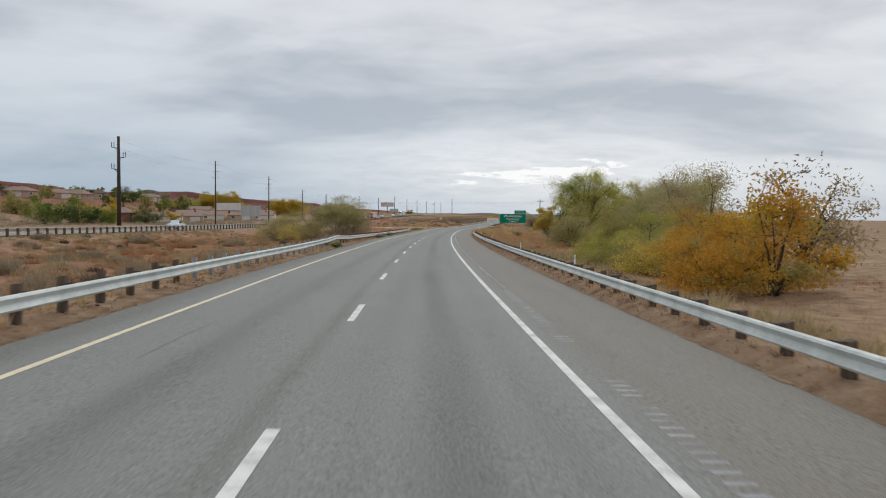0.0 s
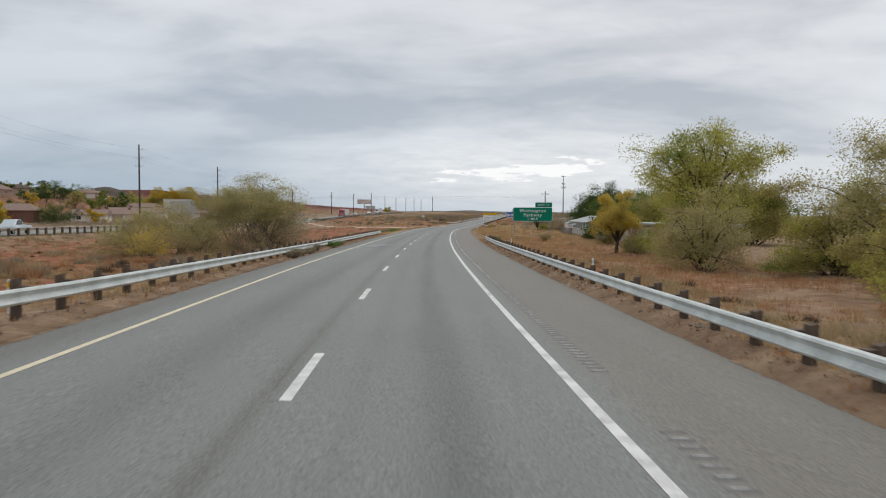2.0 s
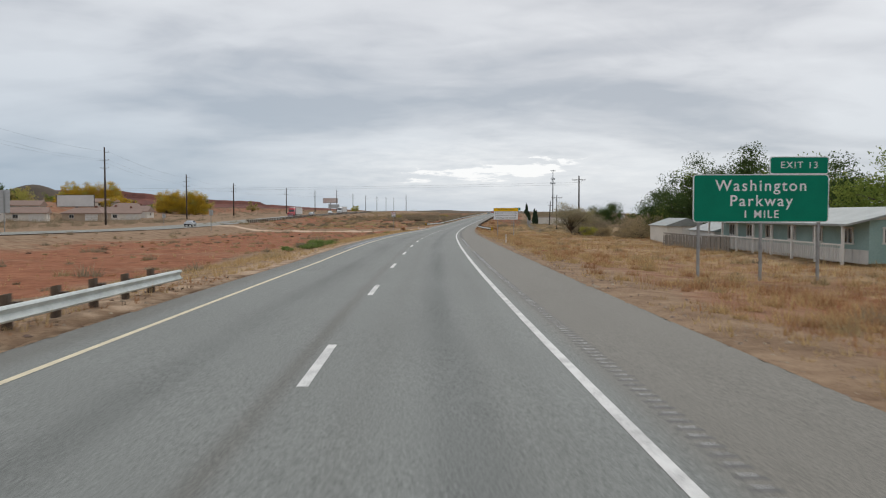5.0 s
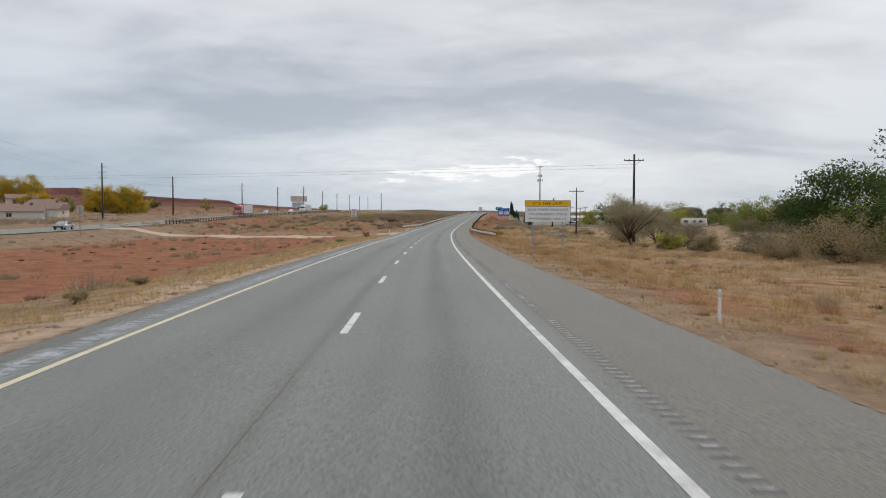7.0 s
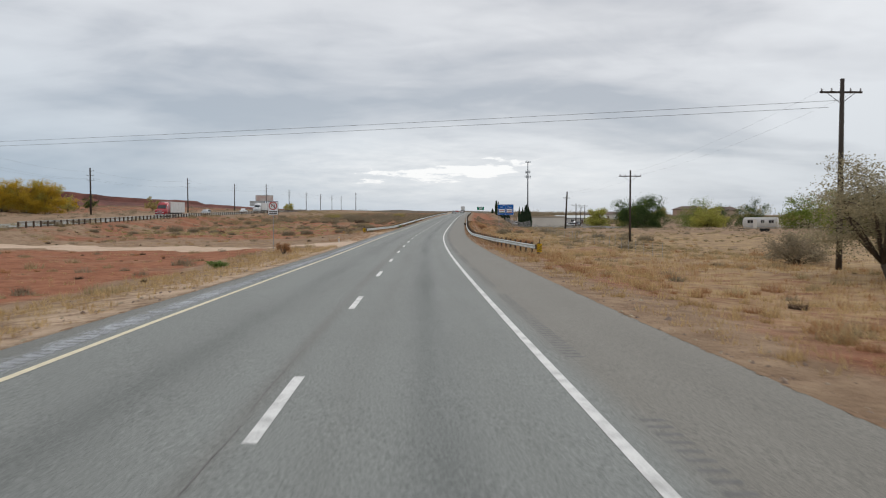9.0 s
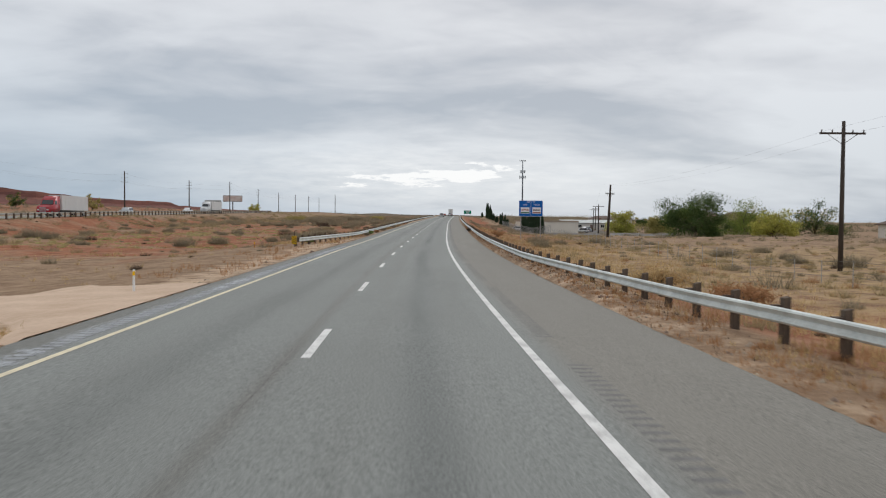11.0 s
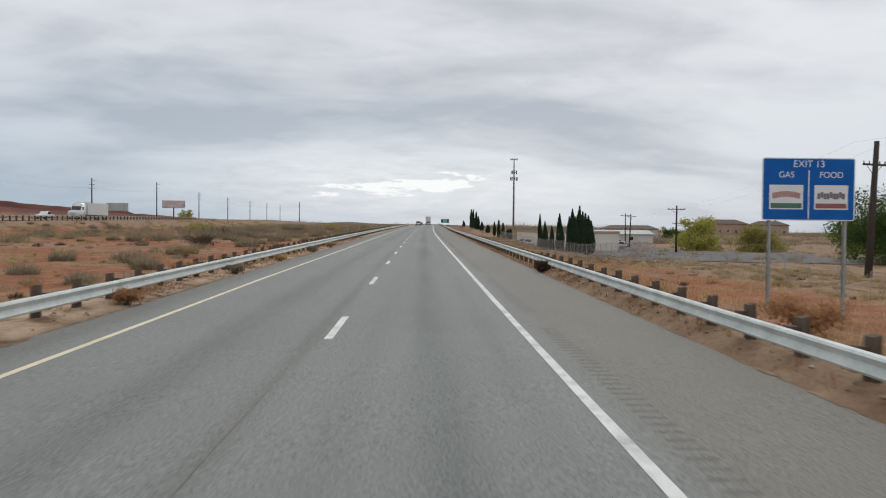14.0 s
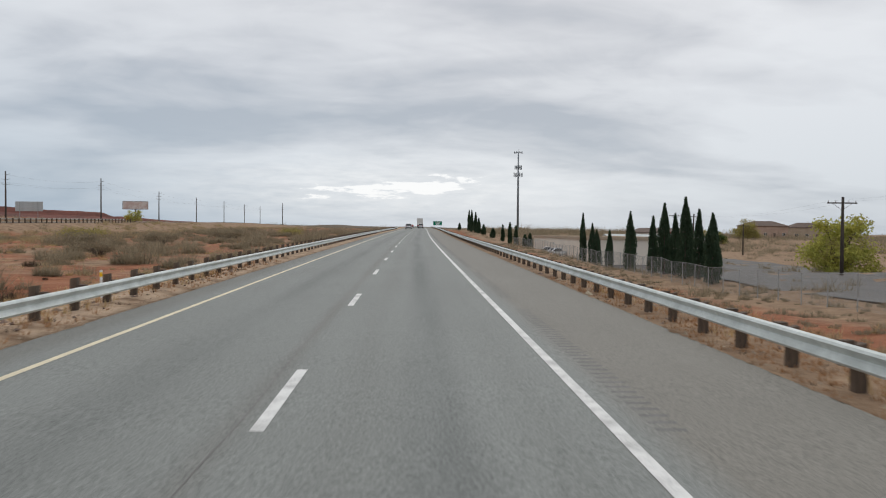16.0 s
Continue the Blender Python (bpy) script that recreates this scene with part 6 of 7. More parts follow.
    shrub(at(_s, _u), _r, _h, _c, 300 + _k, _l, n=int(700 + 900 * _r), leaf=0.03 + 0.016 * _r, twigs=26 if _r > 1 else 12)
shrub(at(427.4, 3.25), 0.32, 0.42, "dark", 390, "dark tumbleweed caught under the guardrail", n=2600, leaf=0.045, twigs=40)


def scatter(name, kind, count, zones, label, seed, blades=7, hgt=(0.15, 0.4), spread=0.12, width=0.02, clump=False):
    """Uncountable dry tufts: zones are (s0, s1, u0, u1, weight)."""
    npr = np.random.default_rng(seed)
    wt = np.array([z[4] for z in zones], float)
    pick = npr.choice(len(zones), count, p=wt / wt.sum())
    z = np.array([zz[:4] for zz in zones])[pick]
    s, u = z[:, 0] + (z[:, 1] - z[:, 0]) * npr.random(count), z[:, 2] + (z[:, 3] - z[:, 2]) * npr.random(count)
    x, y = plan(s, u)
    keep = (lump(x, y, 6.0) + 0.5 * lump(x + 40, y, 2.0) > npr.uniform(-0.9, 0.5, count)) & ~((s > 322) & (s < 362) & (u < -8) & (u > -66) & (np.abs(s - np.interp(-u, [8, 14, 26, 38, 50, 60, 66], [329, 335, 336, 341, 346, 345, 341])) < 4))
    x, y, s, u = x[keep], y[keep], s[keep], u[keep]
    g = ground_z(s, u)
    n = len(x)
    h = npr.uniform(*hgt, n) * np.exp(npr.normal(0, 0.25, n))
    # a clump is a wide tangle of thin twigs, a tuft a narrow sheaf of blades
    if clump:
        blades = int(blades * 2.3)
        h = h * 0.72
    a = npr.random((n, blades)) * 2 * np.pi
    r = npr.random((n, blades)) ** 0.6 * (h[:, None] * 0.95 if clump else spread)
    bx, by = x[:, None] + r * np.cos(a), y[:, None] + r * np.sin(a)
    hh = h[:, None] * npr.uniform(0.3 if clump else 0.5, 1.1, (n, blades)) * (np.sqrt(np.clip(1.15 - (r / h[:, None]) ** 2, 0.1, 1)) if clump else 1.0)
    way = a + npr.normal(0, 1.6 if clump else 0.0, (n, blades))
    lean = npr.uniform(0.2, 1.5, (n, blades)) * hh if clump else npr.uniform(0.1, 0.75, (n, blades)) * hh
    gz = np.repeat(g[:, None], blades, 1) - 0.02
    wide = 0.009 + 0.016 * h[:, None] if clump else width
    px, py = -np.sin(way) * wide, np.cos(way) * wide
    V = np.stack([np.stack([bx - px, by - py, gz], -1), np.stack([bx + px, by + py, gz], -1), np.stack([bx + np.cos(way) * lean, by + np.sin(way) * lean, gz + hh], -1)], 2).reshape(-1, 3)
    F = np.arange(len(V)).reshape(-1, 3)
    ob = new(name, sheet(name, V.tolist(), F.tolist(), LEAF[kind], False))
    return tagged(ob, label, "vegetation", kind="stuff")


scatter("dry_grass", "dry", 26000, [(0, 480, 3.9, 14, 4), (0, 140, 3.6, 4.6, 0.5), (0, 166, -10.4, -9.3, 0.4), (0, 170, -16, -10, 1.5), (170, 325, -16, -9.6, 3), (374, 480, -16, -9.3, 2), (140, 480, 14, 40, 2), (0, 330, -40, -16, 1.6), (340, 560, -50, -14, 2)], "dry straw-coloured grass tufts along the verges", 1, 7, (0.10, 0.32), 0.16, 0.014)
scatter("rusty_weeds", "rust", 17000, [(0, 170, 4.5, 30, 4), (80, 170, 5.5, 20, 7), (170, 320, 12, 30, 4), (300, 480, 4, 8, 2), (0, 160, -40, -10, 2), (340, 480, -14, -9.5, 1)], "rusty brown dry weeds in the verges", 2, 9, (0.12, 0.38), 0.3, 0.013)
scatter("tall_dry_grass", "dry", 15000, [(150, 330, 6, 30, 5), (330, 470, 6, 18, 2), (100, 165, 6, 26, 2)], "knee-high dry grass across the field", 3, 9, (0.15, 0.45), 0.35, 0.014)
scatter("sagebrush", "sage", 1700, [(0, 160, -48, -11, 1.5), (160, 330, -55, -14, 1.2), (345, 640, -70, -13, 3), (140, 500, 8, 60, 2.5), (440, 640, 6, 20, 1)], "scattered grey-brown desert scrub", 4, 42, (0.25, 0.8), clump=True)
scatter("brown_brush", "brown", 4200, [(0, 110, 4.8, 9, 3), (0, 160, -50, -11, 16), (180, 330, -50, -10.2, 1), (345, 640, -75, -14, 2), (140, 420, 6, 30, 2)], "scattered low brown brush", 5, 34, (0.28, 0.8), clump=True)
scatter("far_brush", "sage", 2400, [(540, 1000, -80, -14, 4), (500, 1000, 14, 60, 4), (200, 700, -135, -96, 1.5), (420, 800, 40, 130, 4)], "dark scrub spread over the far ground", 6, 28, (0.6, 1.5), clump=True)
scatter("hillside_brush", "sage", 6000, [(250, 900, -330, -125, 1.4), (130, 420, -200, -92, 1.2)], "dark scrub on the far hillside", 7, 20, (0.9, 2.0), clump=True)

scatter("dark_brush", "dark", 500, [(100, 330, -50, -12, 2), (340, 620, -70, -12, 2), (150, 480, 5, 30, 2), (0, 110, 4.2, 10, 2), (0, 110, -50, -12, 2)], "small dark dead brush on the ground", 9, 60, (0.15, 0.45), clump=True)

scatter("large_sage", "sage", 330, [(385, 640, -76, -15, 3), (0, 120, -48, -12, 1.6), (330, 420, 9, 30, 0.3)], "big rounded grey-brown sagebrush", 10, 220, (0.8, 1.5), clump=True)
scatter("far_field_scrub", "sage", 900, [(640, 1000, 60, 260, 1)], "dark scrub on the far field and rise", 11, 36, (0.7, 1.7), clump=True)
scatter("rise_scrub", "sage", 3800, [(640, 900, 62, 230, 3), (680, 860, 27, 70, 1.5), (760, 1300, 34, 260, 3), (1000, 1500, -120, -14, 1)], "tall grey-brown scrub on the rise along the skyline", 15, 26, (1.6, 3.6), clump=True)
scatter("lot_weeds", "brown", 1300, [(318, 470, 17, 27, 3), (318, 480, 26, 60, 1.6)], "brown dead weeds along the field fence", 16, 40, (0.25, 0.6), clump=True)

scatter("fence_weeds", "sage", 2600, [(466, 660, 7, 21, 2), (490, 660, 21, 26, 0.6)], "grey-brown weeds between the guardrail and the fence", 25, 30, (0.2, 0.5), clump=True)
scatter("verge_litter", "rust", 9000, [(318, 480, 3.2, 4.6, 4), (0, 150, 3.25, 4.8, 2.2), (0, 170, -10, -8.9, 1.5), (375, 490, -10.2, -8.95, 2)], "short dead weeds and litter under the guardrails", 17, 7, (0.04, 0.16), 0.1, 0.012)
scatter("verge_thatch", "dark", 3500, [(318, 480, 3.2, 5, 4), (0, 150, 3.25, 5, 4), (0, 170, -10, -8.9, 1.5), (375, 490, -10.2, -8.95, 2)], "dark dead stems under the guardrails", 18, 6, (0.03, 0.12), 0.12, 0.01)
scatter("large_rust_brush", "rust", 260, [(0, 118, -47, -12.5, 1)], "rounded rust-coloured dead shrubs in the median", 19, 130, (0.5, 1.0), clump=True)
scatter("large_dark_brush", "dark", 110, [(0, 118, -47, -13, 3), (400, 520, -45, -14, 1)], "dark dead shrubs in the median", 20, 130, (0.5, 1.0), clump=True)
scatter("skyline_sage", "sage", 420, [(500, 720, -66, -13, 1)], "belt of grey-green sagebrush near the skyline", 21, 110, (0.9, 1.9), clump=True)
scatter("rusty_brush", "rust", 2900, [(0, 150, -48, -11, 14), (120, 330, -52, -13, 1), (345, 640, -70, -12, 2.5), (140, 480, 5.5, 30, 3), (150, 325, 4.4, 10, 2)], "low rust-coloured dry brush", 13, 40, (0.2, 0.55), clump=True)
scatter("median_grass", "greyolive", 900, [(385, 470, -46, -22, 1), (385, 440, -60, -40, 0.5)], "yellow-green grass patches in the median", 22, 40, (0.2, 0.5), clump=True)
scatter("bank_brush", "brown", 2600, [(360, 640, -75, -44, 1), (480, 640, -74, -56, 1), (640, 900, -84, -62, 1.4)], "brown and grey brush on the bank of the opposite carriageway", 23, 34, (0.4, 1.25), clump=True)
scatter("verge_straw", "dry", 9000, [(172, 326, -15.5, -9.4, 3), (150, 330, 6, 26, 3), (145, 325, 3.7, 7.5, 2.5)], "pale flattened straw along the open verges", 24, 8, (0.06, 0.2), 0.22, 0.016)
scatter("straw_brush", "dry", 1400, [(0, 150, -48, -11, 5), (345, 560, -60, -12, 2), (140, 420, 5.5, 34, 3), (150, 325, 4.2, 9, 3)], "low pale straw-coloured brush", 14, 40, (0.2, 0.5), clump=True)


def pebbles():
    npr = np.random.default_rng(8)
    n = 11000
    side = npr.random(n) < 0.55
    s = npr.uniform(0, 490, n)
    u = np.where(side, 3.1 + np.abs(npr.normal(0, 1.1, n)), -8.8 - np.abs(npr.normal(0, 1.8, n)))
    x, y = plan(s, u)
    g = ground_z(s, u)
    r = 0.02 * np.exp(npr.normal(0.2, 0.6, n))
    oct_v = np.array([(1, 0, 0), (-1, 0, 0), (0, 1, 0), (0, -1, 0), (0, 0, 0.7), (0, 0, -0.7)])
    oct_f = np.array([(0, 2, 4), (2, 1, 4), (1, 3, 4), (3, 0, 4), (2, 0, 5), (1, 2, 5), (3, 1, 5), (0, 3, 5)])
    V = (np.stack([x, y, g], -1)[:, None] + oct_v * r[:, None, None] * npr.uniform(0.6, 1.4, (n, 6, 1))).reshape(-1, 3)
    F = (oct_f[None] + 6 * np.arange(n)[:, None, None]).reshape(-1, 3)
    m = mat("verge_stone", (0.40, 0.32, 0.25), (0.26, 0.19, 0.14), 2, 0.9, island=0.4)
    tagged(new("verge_stones", sheet("verge_stones", V.tolist(), F.tolist(), m, False)), "loose stones along the pavement edge", "stones", kind="stuff")


pebbles()


def ragged_edges():
    """Blown dirt that overlaps the edges of the paving."""
    npr = np.random.default_rng(12)
    V, F = [], []
    for edge, side, n in ((3.07, -1, 2600), (-8.72, 1, 2600)):
        for k in range(n):
            s, r = npr.uniform(0, 500), abs(npr.normal(0, 0.035)) + 0.012
            b = len(V)
            for j in range(8):
                a = j * math.pi / 4
                q = r * npr.uniform(0.6, 1.25)
                ps, pu = s + math.sin(a) * q * 2.6, edge - side * 0.02 + math.cos(a) * q
                x, y = plan(ps, pu)
                V.append((float(x), float(y), float(crown(ps, pu)) + 0.004 + 0.0009 * (k % 7)))
            F.append(tuple(range(b, b + 8)))
    tagged(new("blown_dirt", sheet("blown_dirt", V, F, SOIL, False)), "blown dirt over the pavement edges", "dirt", kind="stuff")


ragged_edges()


# ---------------------------------------------------------------- buildings
GLASS_DARK = mat("dark_window_glass", (0.03, 0.035, 0.04), None, 1, 0.08, spec=0.7)
TRIM = mat("white_trim_paint", (0.70, 0.69, 0.66), (0.62, 0.61, 0.58), 2, 0.6)
ROOF_TILE = mat("pinkish_tan_roof_tile", (0.34, 0.24, 0.195), (0.25, 0.18, 0.15), 0.9, 0.85, stretch=(1, 4, 1))
ROOF_BROWN = mat("brown_roof_shingle", (0.17, 0.12, 0.095), (0.12, 0.09, 0.075), 0.9, 0.85)
ROOF_METAL = mat("pale_metal_roof", (0.33, 0.36, 0.355), (0.25, 0.275, 0.27), 0.6, 0.5, metal=0.2)
STUCCO = mat("tan_stucco", (0.46, 0.37, 0.28), (0.38, 0.30, 0.225), 0.5, 0.9)
STUCCO_PINK = mat("pinkish_stucco", (0.46, 0.33, 0.26), (0.38, 0.27, 0.21), 0.5, 0.9)
STUCCO_WHITE = mat("off_white_stucco", (0.74, 0.71, 0.65), (0.64, 0.61, 0.55), 0.5, 0.9)
BRICK = mat("red_brown_brick", (0.24, 0.115, 0.085), (0.16, 0.08, 0.06), 1.2, 0.9)
TEAL = mat("teal_siding", (0.32, 0.46, 0.44), (0.25, 0.38, 0.36), 0.8, 0.6)
PALE_METAL = mat("pale_wall_panel", (0.66, 0.64, 0.60), (0.56, 0.54, 0.50), 0.4, 0.7)
WOOD_GREY = mat("grey_fence_wood", (0.26, 0.235, 0.20), (0.18, 0.16, 0.14), 2, 0.9, stretch=(1, 1, 0.2))


def window_into(parent, x, y, z, w, h, axis="y"):
    """A framed window on a wall face looking to -y (or -x)."""
    bm = bmesh.new()
    for dx, dz, a, b in ((0, h / 2, w + 0.16, 0.1), (0, -h / 2, w + 0.16, 0.1), (-w / 2, 0, 0.1, h), (w / 2, 0, 0.1, h), (0, 0, 0.05, h)):
        box(bm, (dx, -0.04, dz), (a, 0.1, b))
    f = part("window", bm, TRIM, parent)
    f.location = (x, y, z)
    if axis == "x":
        f.rotation_euler = (0, 0, -math.pi / 2)
    bm = bmesh.new()
    box(bm, (0, -0.012, 0), (w, 0.03, h))
    part("pane", bm, GLASS_DARK, f)
    return f


def gable_roof(bm, w, d, z, rise, over=0.5, hip=0.0, thick=0.18):
    """Ridge along x."""
    a, b = w / 2 + over, d / 2 + over
    drop = rise * over / (d / 2)
    e = [(-a, -b), (a, -b), (a, b), (-a, b)]
    lo = [bm.verts.new((x, y, z - drop)) for x, y in e]
    up = [bm.verts.new((x, y, z - drop + thick)) for x, y in e]
    r0, r1 = bm.verts.new((-a + hip, 0, z + rise + thick)), bm.verts.new((a - hip, 0, z + rise + thick))
    for i in range(4):
        bm.faces.new((lo[i], lo[(i + 1) % 4], up[(i + 1) % 4], up[i]))
    bm.faces.new((up[0], up[1], r1, r0))
    bm.faces.new((up[2], up[3], r0, r1))
    bm.faces.new((up[1], up[2], r1))
    bm.faces.new((up[3], up[0], r0))
    bm.faces.new(lo[::-1])


def house(m, w, d, h, wall, roof, label, hip=0.0, garage=True, rise=2.0, seed=0, group="houses on the hillside"):
    rnd = random.Random(seed)
    root = thing("house", m, label, "house", group)
    bm = bmesh.new()
    box(bm, (0, 0, h / 2 - 0.6), (w, d, h + 1.2))
    if hip < 0.5:
        for x in (-w / 2, w / 2):
            v = [bm.verts.new(p) for p in ((x, -d / 2, h), (x, d / 2, h), (x, 0, h + rise))]
            bm.faces.new(v)
    body = part("wall", bm, wall, root)
    bm = bmesh.new()
    gable_roof(bm, w, d, h, rise, hip=hip)
    rf = part("roof", bm, roof, root)
    if rnd.random() < 0.5:
        bm = bmesh.new()
        box(bm, (w * 0.22, d * 0.1, h + rise), (0.8, 0.8, 1.8))
        part("chimney", bm, BRICK, rf)
    n = max(2, int(w / 4.5))
    for k in range(n):
        x = -w / 2 + (k + 0.5) * w / n
        if garage and k == n - 1:
            bm = bmesh.new()
            for q in range(4):
                box(bm, (x, -d / 2 - 0.03, 0.3 + 0.55 * q), (min(4.2, w / n - 0.4), 0.06, 0.5))
            part("garage_door", bm, TRIM, root)
        elif k == n // 2:
            bm = bmesh.new()
            rounded(bm, (x, -d / 2 - 0.03, 1.02), (1.0, 0.08, 2.06), 0.02, 1)
            part("door", bm, ROOF_BROWN, root)
        else:
            window_into(root, x, -d / 2, 1.5, 1.5, 1.2)
    window_into(root, w / 2 + 0.0, 0, 1.5, 1.3, 1.2, "x").rotation_euler = (0, 0, math.pi / 2)
    return root


_protos = []
LOWER = ((325, -131), (349, -133), (381, -137), (366, -141), (404, -131), (412, -158), (424, -128), (430, -137), (452, -137), (474, -148), (497, -163), (520, -186))
for _k, (_s, _u) in enumerate(LOWER):
    _w, _rf = STUCCO if _k % 3 == 1 else STUCCO_WHITE, ROOF_TILE
    if _k < 3:
        _o = house(at(_s, _u, 0, 14 + 5 * (_k % 3)), 11.5 + 1.5 * (_k % 2), 9, 2.6, _w, _rf, "single-storey pale stucco house with pinkish tile roof", 3.0 if _k % 2 else 0.0, True, 1.6, 400 + _k)
        _protos.append(_o)
    else:
        copy_thing(_protos[_k % 3], at(_s, _u, 0, 8 + 9 * (_k % 4)))
house(at(287, -133, 0, 10), 13, 9, 3.2, BRICK, ROOF_TILE, "red brick house with tan hipped roof", 3.5, False, 1.8, 430)
house(at(374, -203, 0, -6), 11, 8, 2.7, STUCCO_PINK, ROOF_TILE, "pinkish stucco house with tile roof", 3.0, True, 2.0, 431)
UPPER = ((330, -200), (350, -222), (539, -258), (356, -201), (390, -205), (412, -232), (436, -200), (455, -245), (480, -220), (505, -262), (528, -236), (350, -255), (400, -275), (567, -276), (600, -262), (640, -280), (560, -215))
_up = []
for _k, (_s, _u) in enumerate(UPPER):
    if _k < 3:
        _o = house(at(_s, _u, 0, 15 * _k - 10), 11.5, 9, 2.7 + 0.5 * (_k == 1), (STUCCO_PINK, STUCCO, STUCCO_WHITE)[_k], (ROOF_TILE, ROOF_BROWN, ROOF_TILE)[_k], ("pinkish stucco hillside house with tile roof", "tan stucco hillside house with brown roof", "white gabled hillside house with tile roof")[_k], 0.0 if _k == 2 else 3.0, _k != 2, 1.7 + 0.5 * (_k == 2), 440 + _k)
        _up.append(_o)
    else:
        copy_thing(_up[_k % 3], at(_s, _u, 0, 25 * (_k % 4) - 30))


def mobile_home(s, u, turn, length=25.0):
    """Long side towards the road, which is local -x; a covered porch with white posts and rail runs along it."""
    root = thing("mobile_home", at(s, u, 0, turn), "teal mobile home with pale metal roof and white porch rail", "house")
    q = length / 2
    bm = bmesh.new()
    box(bm, (0.6, 0, 1.25), (5.0, length, 2.5))
    part("wall", bm, TEAL, root)
    for k in range(int(length / 0.92)):
        bm = bmesh.new()
        box(bm, (-1.93, -q + 0.46 + k * 0.92, 0.35), (0.05, 0.86, 0.8))
        part("skirting_panel", bm, TRIM, root)
    bm = bmesh.new()
    prism(bm, [(-3.4, 2.15), (-1.9, 2.5), (0.6, 3.15), (3.4, 2.5), (3.4, 2.62), (0.6, 3.28), (-1.9, 2.62), (-3.4, 2.27)], -q - 0.4, q + 0.4)
    rf = part("roof", bm, ROOF_METAL, root)
    rf.rotation_euler, rf.scale = (0, 0, math.pi / 2), (1, -1, 1)
    bm = bmesh.new()
    prism(bm, [(-1.88, 2.48), (0.6, 3.13), (3.08, 2.48)], -q + 0.02, q - 0.02)
    g = part("gable", bm, TRIM, root)
    g.rotation_euler, g.scale = (0, 0, math.pi / 2), (1, -1, 1)
    for k in range(6):
        window_into(root, -1.9, -q + 2.4 + k * (length - 4.8) / 5, 1.55, 1.2, 0.95, "x").rotation_euler = (0, 0, -math.pi / 2)
    for x in (-0.6, 1.8):
        window_into(root, x, -q, 1.6, 1.0, 0.9)
    for k in range(8):
        bm = bmesh.new()
        box(bm, (-3.25, -q + 0.3 + k * (length - 0.6) / 7, 1.05), (0.14, 0.14, 2.3))
        part("porch_post", bm, TRIM, root)
    bm = bmesh.new()
    for k in range(int(length / 0.3)):
        box(bm, (-3.25, -q + 0.3 + k * 0.3, 0.55), (0.05, 0.06, 1.0))
    box(bm, (-3.25, 0, 1.06), (0.1, length - 0.4, 0.09))
    part("porch_rail", bm, TRIM, root)


def flat_house(s, u, turn, length, depth, h):
    """Low pinkish house with a flat overhanging roof; local -x looks to the road."""
    root = thing("house", at(s, u, 0, turn), "low pinkish stucco house with flat pale roof and an orange-curtained window", "house", "houses by the yard")
    bm = bmesh.new()
    box(bm, (0, 0, h / 2 - 0.3), (depth, length, h + 0.6))
    part("wall", bm, STUCCO_PINK, root)
    bm = bmesh.new()
    rounded(bm, (0, 0, h + 0.1), (depth + 0.9, length + 0.9, 0.22), 0.03, 1)
    part("roof", bm, ROOF_METAL, root)
    curtain = mat("orange_curtain", (0.42, 0.17, 0.06), (0.3, 0.12, 0.05), 6, 0.8)
    for k in range(4):
        f = window_into(root, -depth / 2, length / 2 - 2.4 - k * (length - 4.4) / 3, 1.4, 1.5, 1.0, "x")
        f.rotation_euler = (0, 0, -math.pi / 2)
        if k == 0:
            bm = bmesh.new()
            box(bm, (0, -0.035, 0), (1.3, 0.01, 0.9))
            part("curtain", bm, curtain, f)
    bm = bmesh.new()
    rounded(bm, (-depth / 2 - 0.02, 0.6, 1.0), (0.06, 0.95, 2.0), 0.01, 1)
    part("door", bm, TRIM, root)


def shed(s, u, turn, w, d, h, wall, label):
    root = thing("shed", at(s, u, 0, turn), label, "shed", "sheds by the mobile home")
    bm = bmesh.new()
    box(bm, (0, 0, h / 2 - 0.2), (w, d, h + 0.4))
    for y in (-d / 2, d / 2):
        bm.faces.new([bm.verts.new(p) for p in ((-w / 2, y, h), (w / 2, y, h), (0, y, h + 0.8))])
    part("wall", bm, wall, root)
    bm = bmesh.new()
    gable_roof(bm, d, w, h, 0.8, 0.2, thick=0.08)
    part("roof", bm, ROOF_METAL, root).rotation_euler = (0, 0, math.pi / 2)
    bm = bmesh.new()
    rounded(bm, (0, -d / 2 - 0.02, 0.95), (1.0, 0.06, 1.9), 0.01, 1)
    part("door", bm, TRIM, root)


mobile_home(199, 25.0, -1)
flat_house(153, 27.0, 2, 22, 6.5, 2.4)
shed(217, 25.5, 0, 5.0, 7.5, 1.9, TRIM, "low white garden shed with metal roof behind the board fence")
shed(159.5, 21.9, 4, 1.3, 1.3, 1.75, TRIM, "narrow white privy-sized shed in the dry grass")
shed(238, 26.5, 0, 4.5, 8, 1.9, STUCCO_WHITE, "low white outbuilding past the yard fence")


def picket_fence(s0, s1, u):
    root = thing("board_fence", at((s0 + s1) / 2, u), "weathered pale board fence around the yard", "fence")
    inv = root.matrix_world.inverted()
    bm = bmesh.new()
    box(bm, (0, 0, 0.55), (0.02, 0.32, 1.3))
    me = mesh_of("board", bm, WOOD_GREY)
    for s in np.arange(s0, s1, 0.36):
        ob = new("board", me)
        ob.parent = root
        ob.matrix_basis = inv @ at(s, u + 0.03 * math.sin(s * 5))
    for z in (0.4, 1.2):
        bm = bmesh.new()
        box(bm, (0.04, 0, z), (0.05, s1 - s0, 0.09))
        part("rail", bm, WOOD_GREY, root)


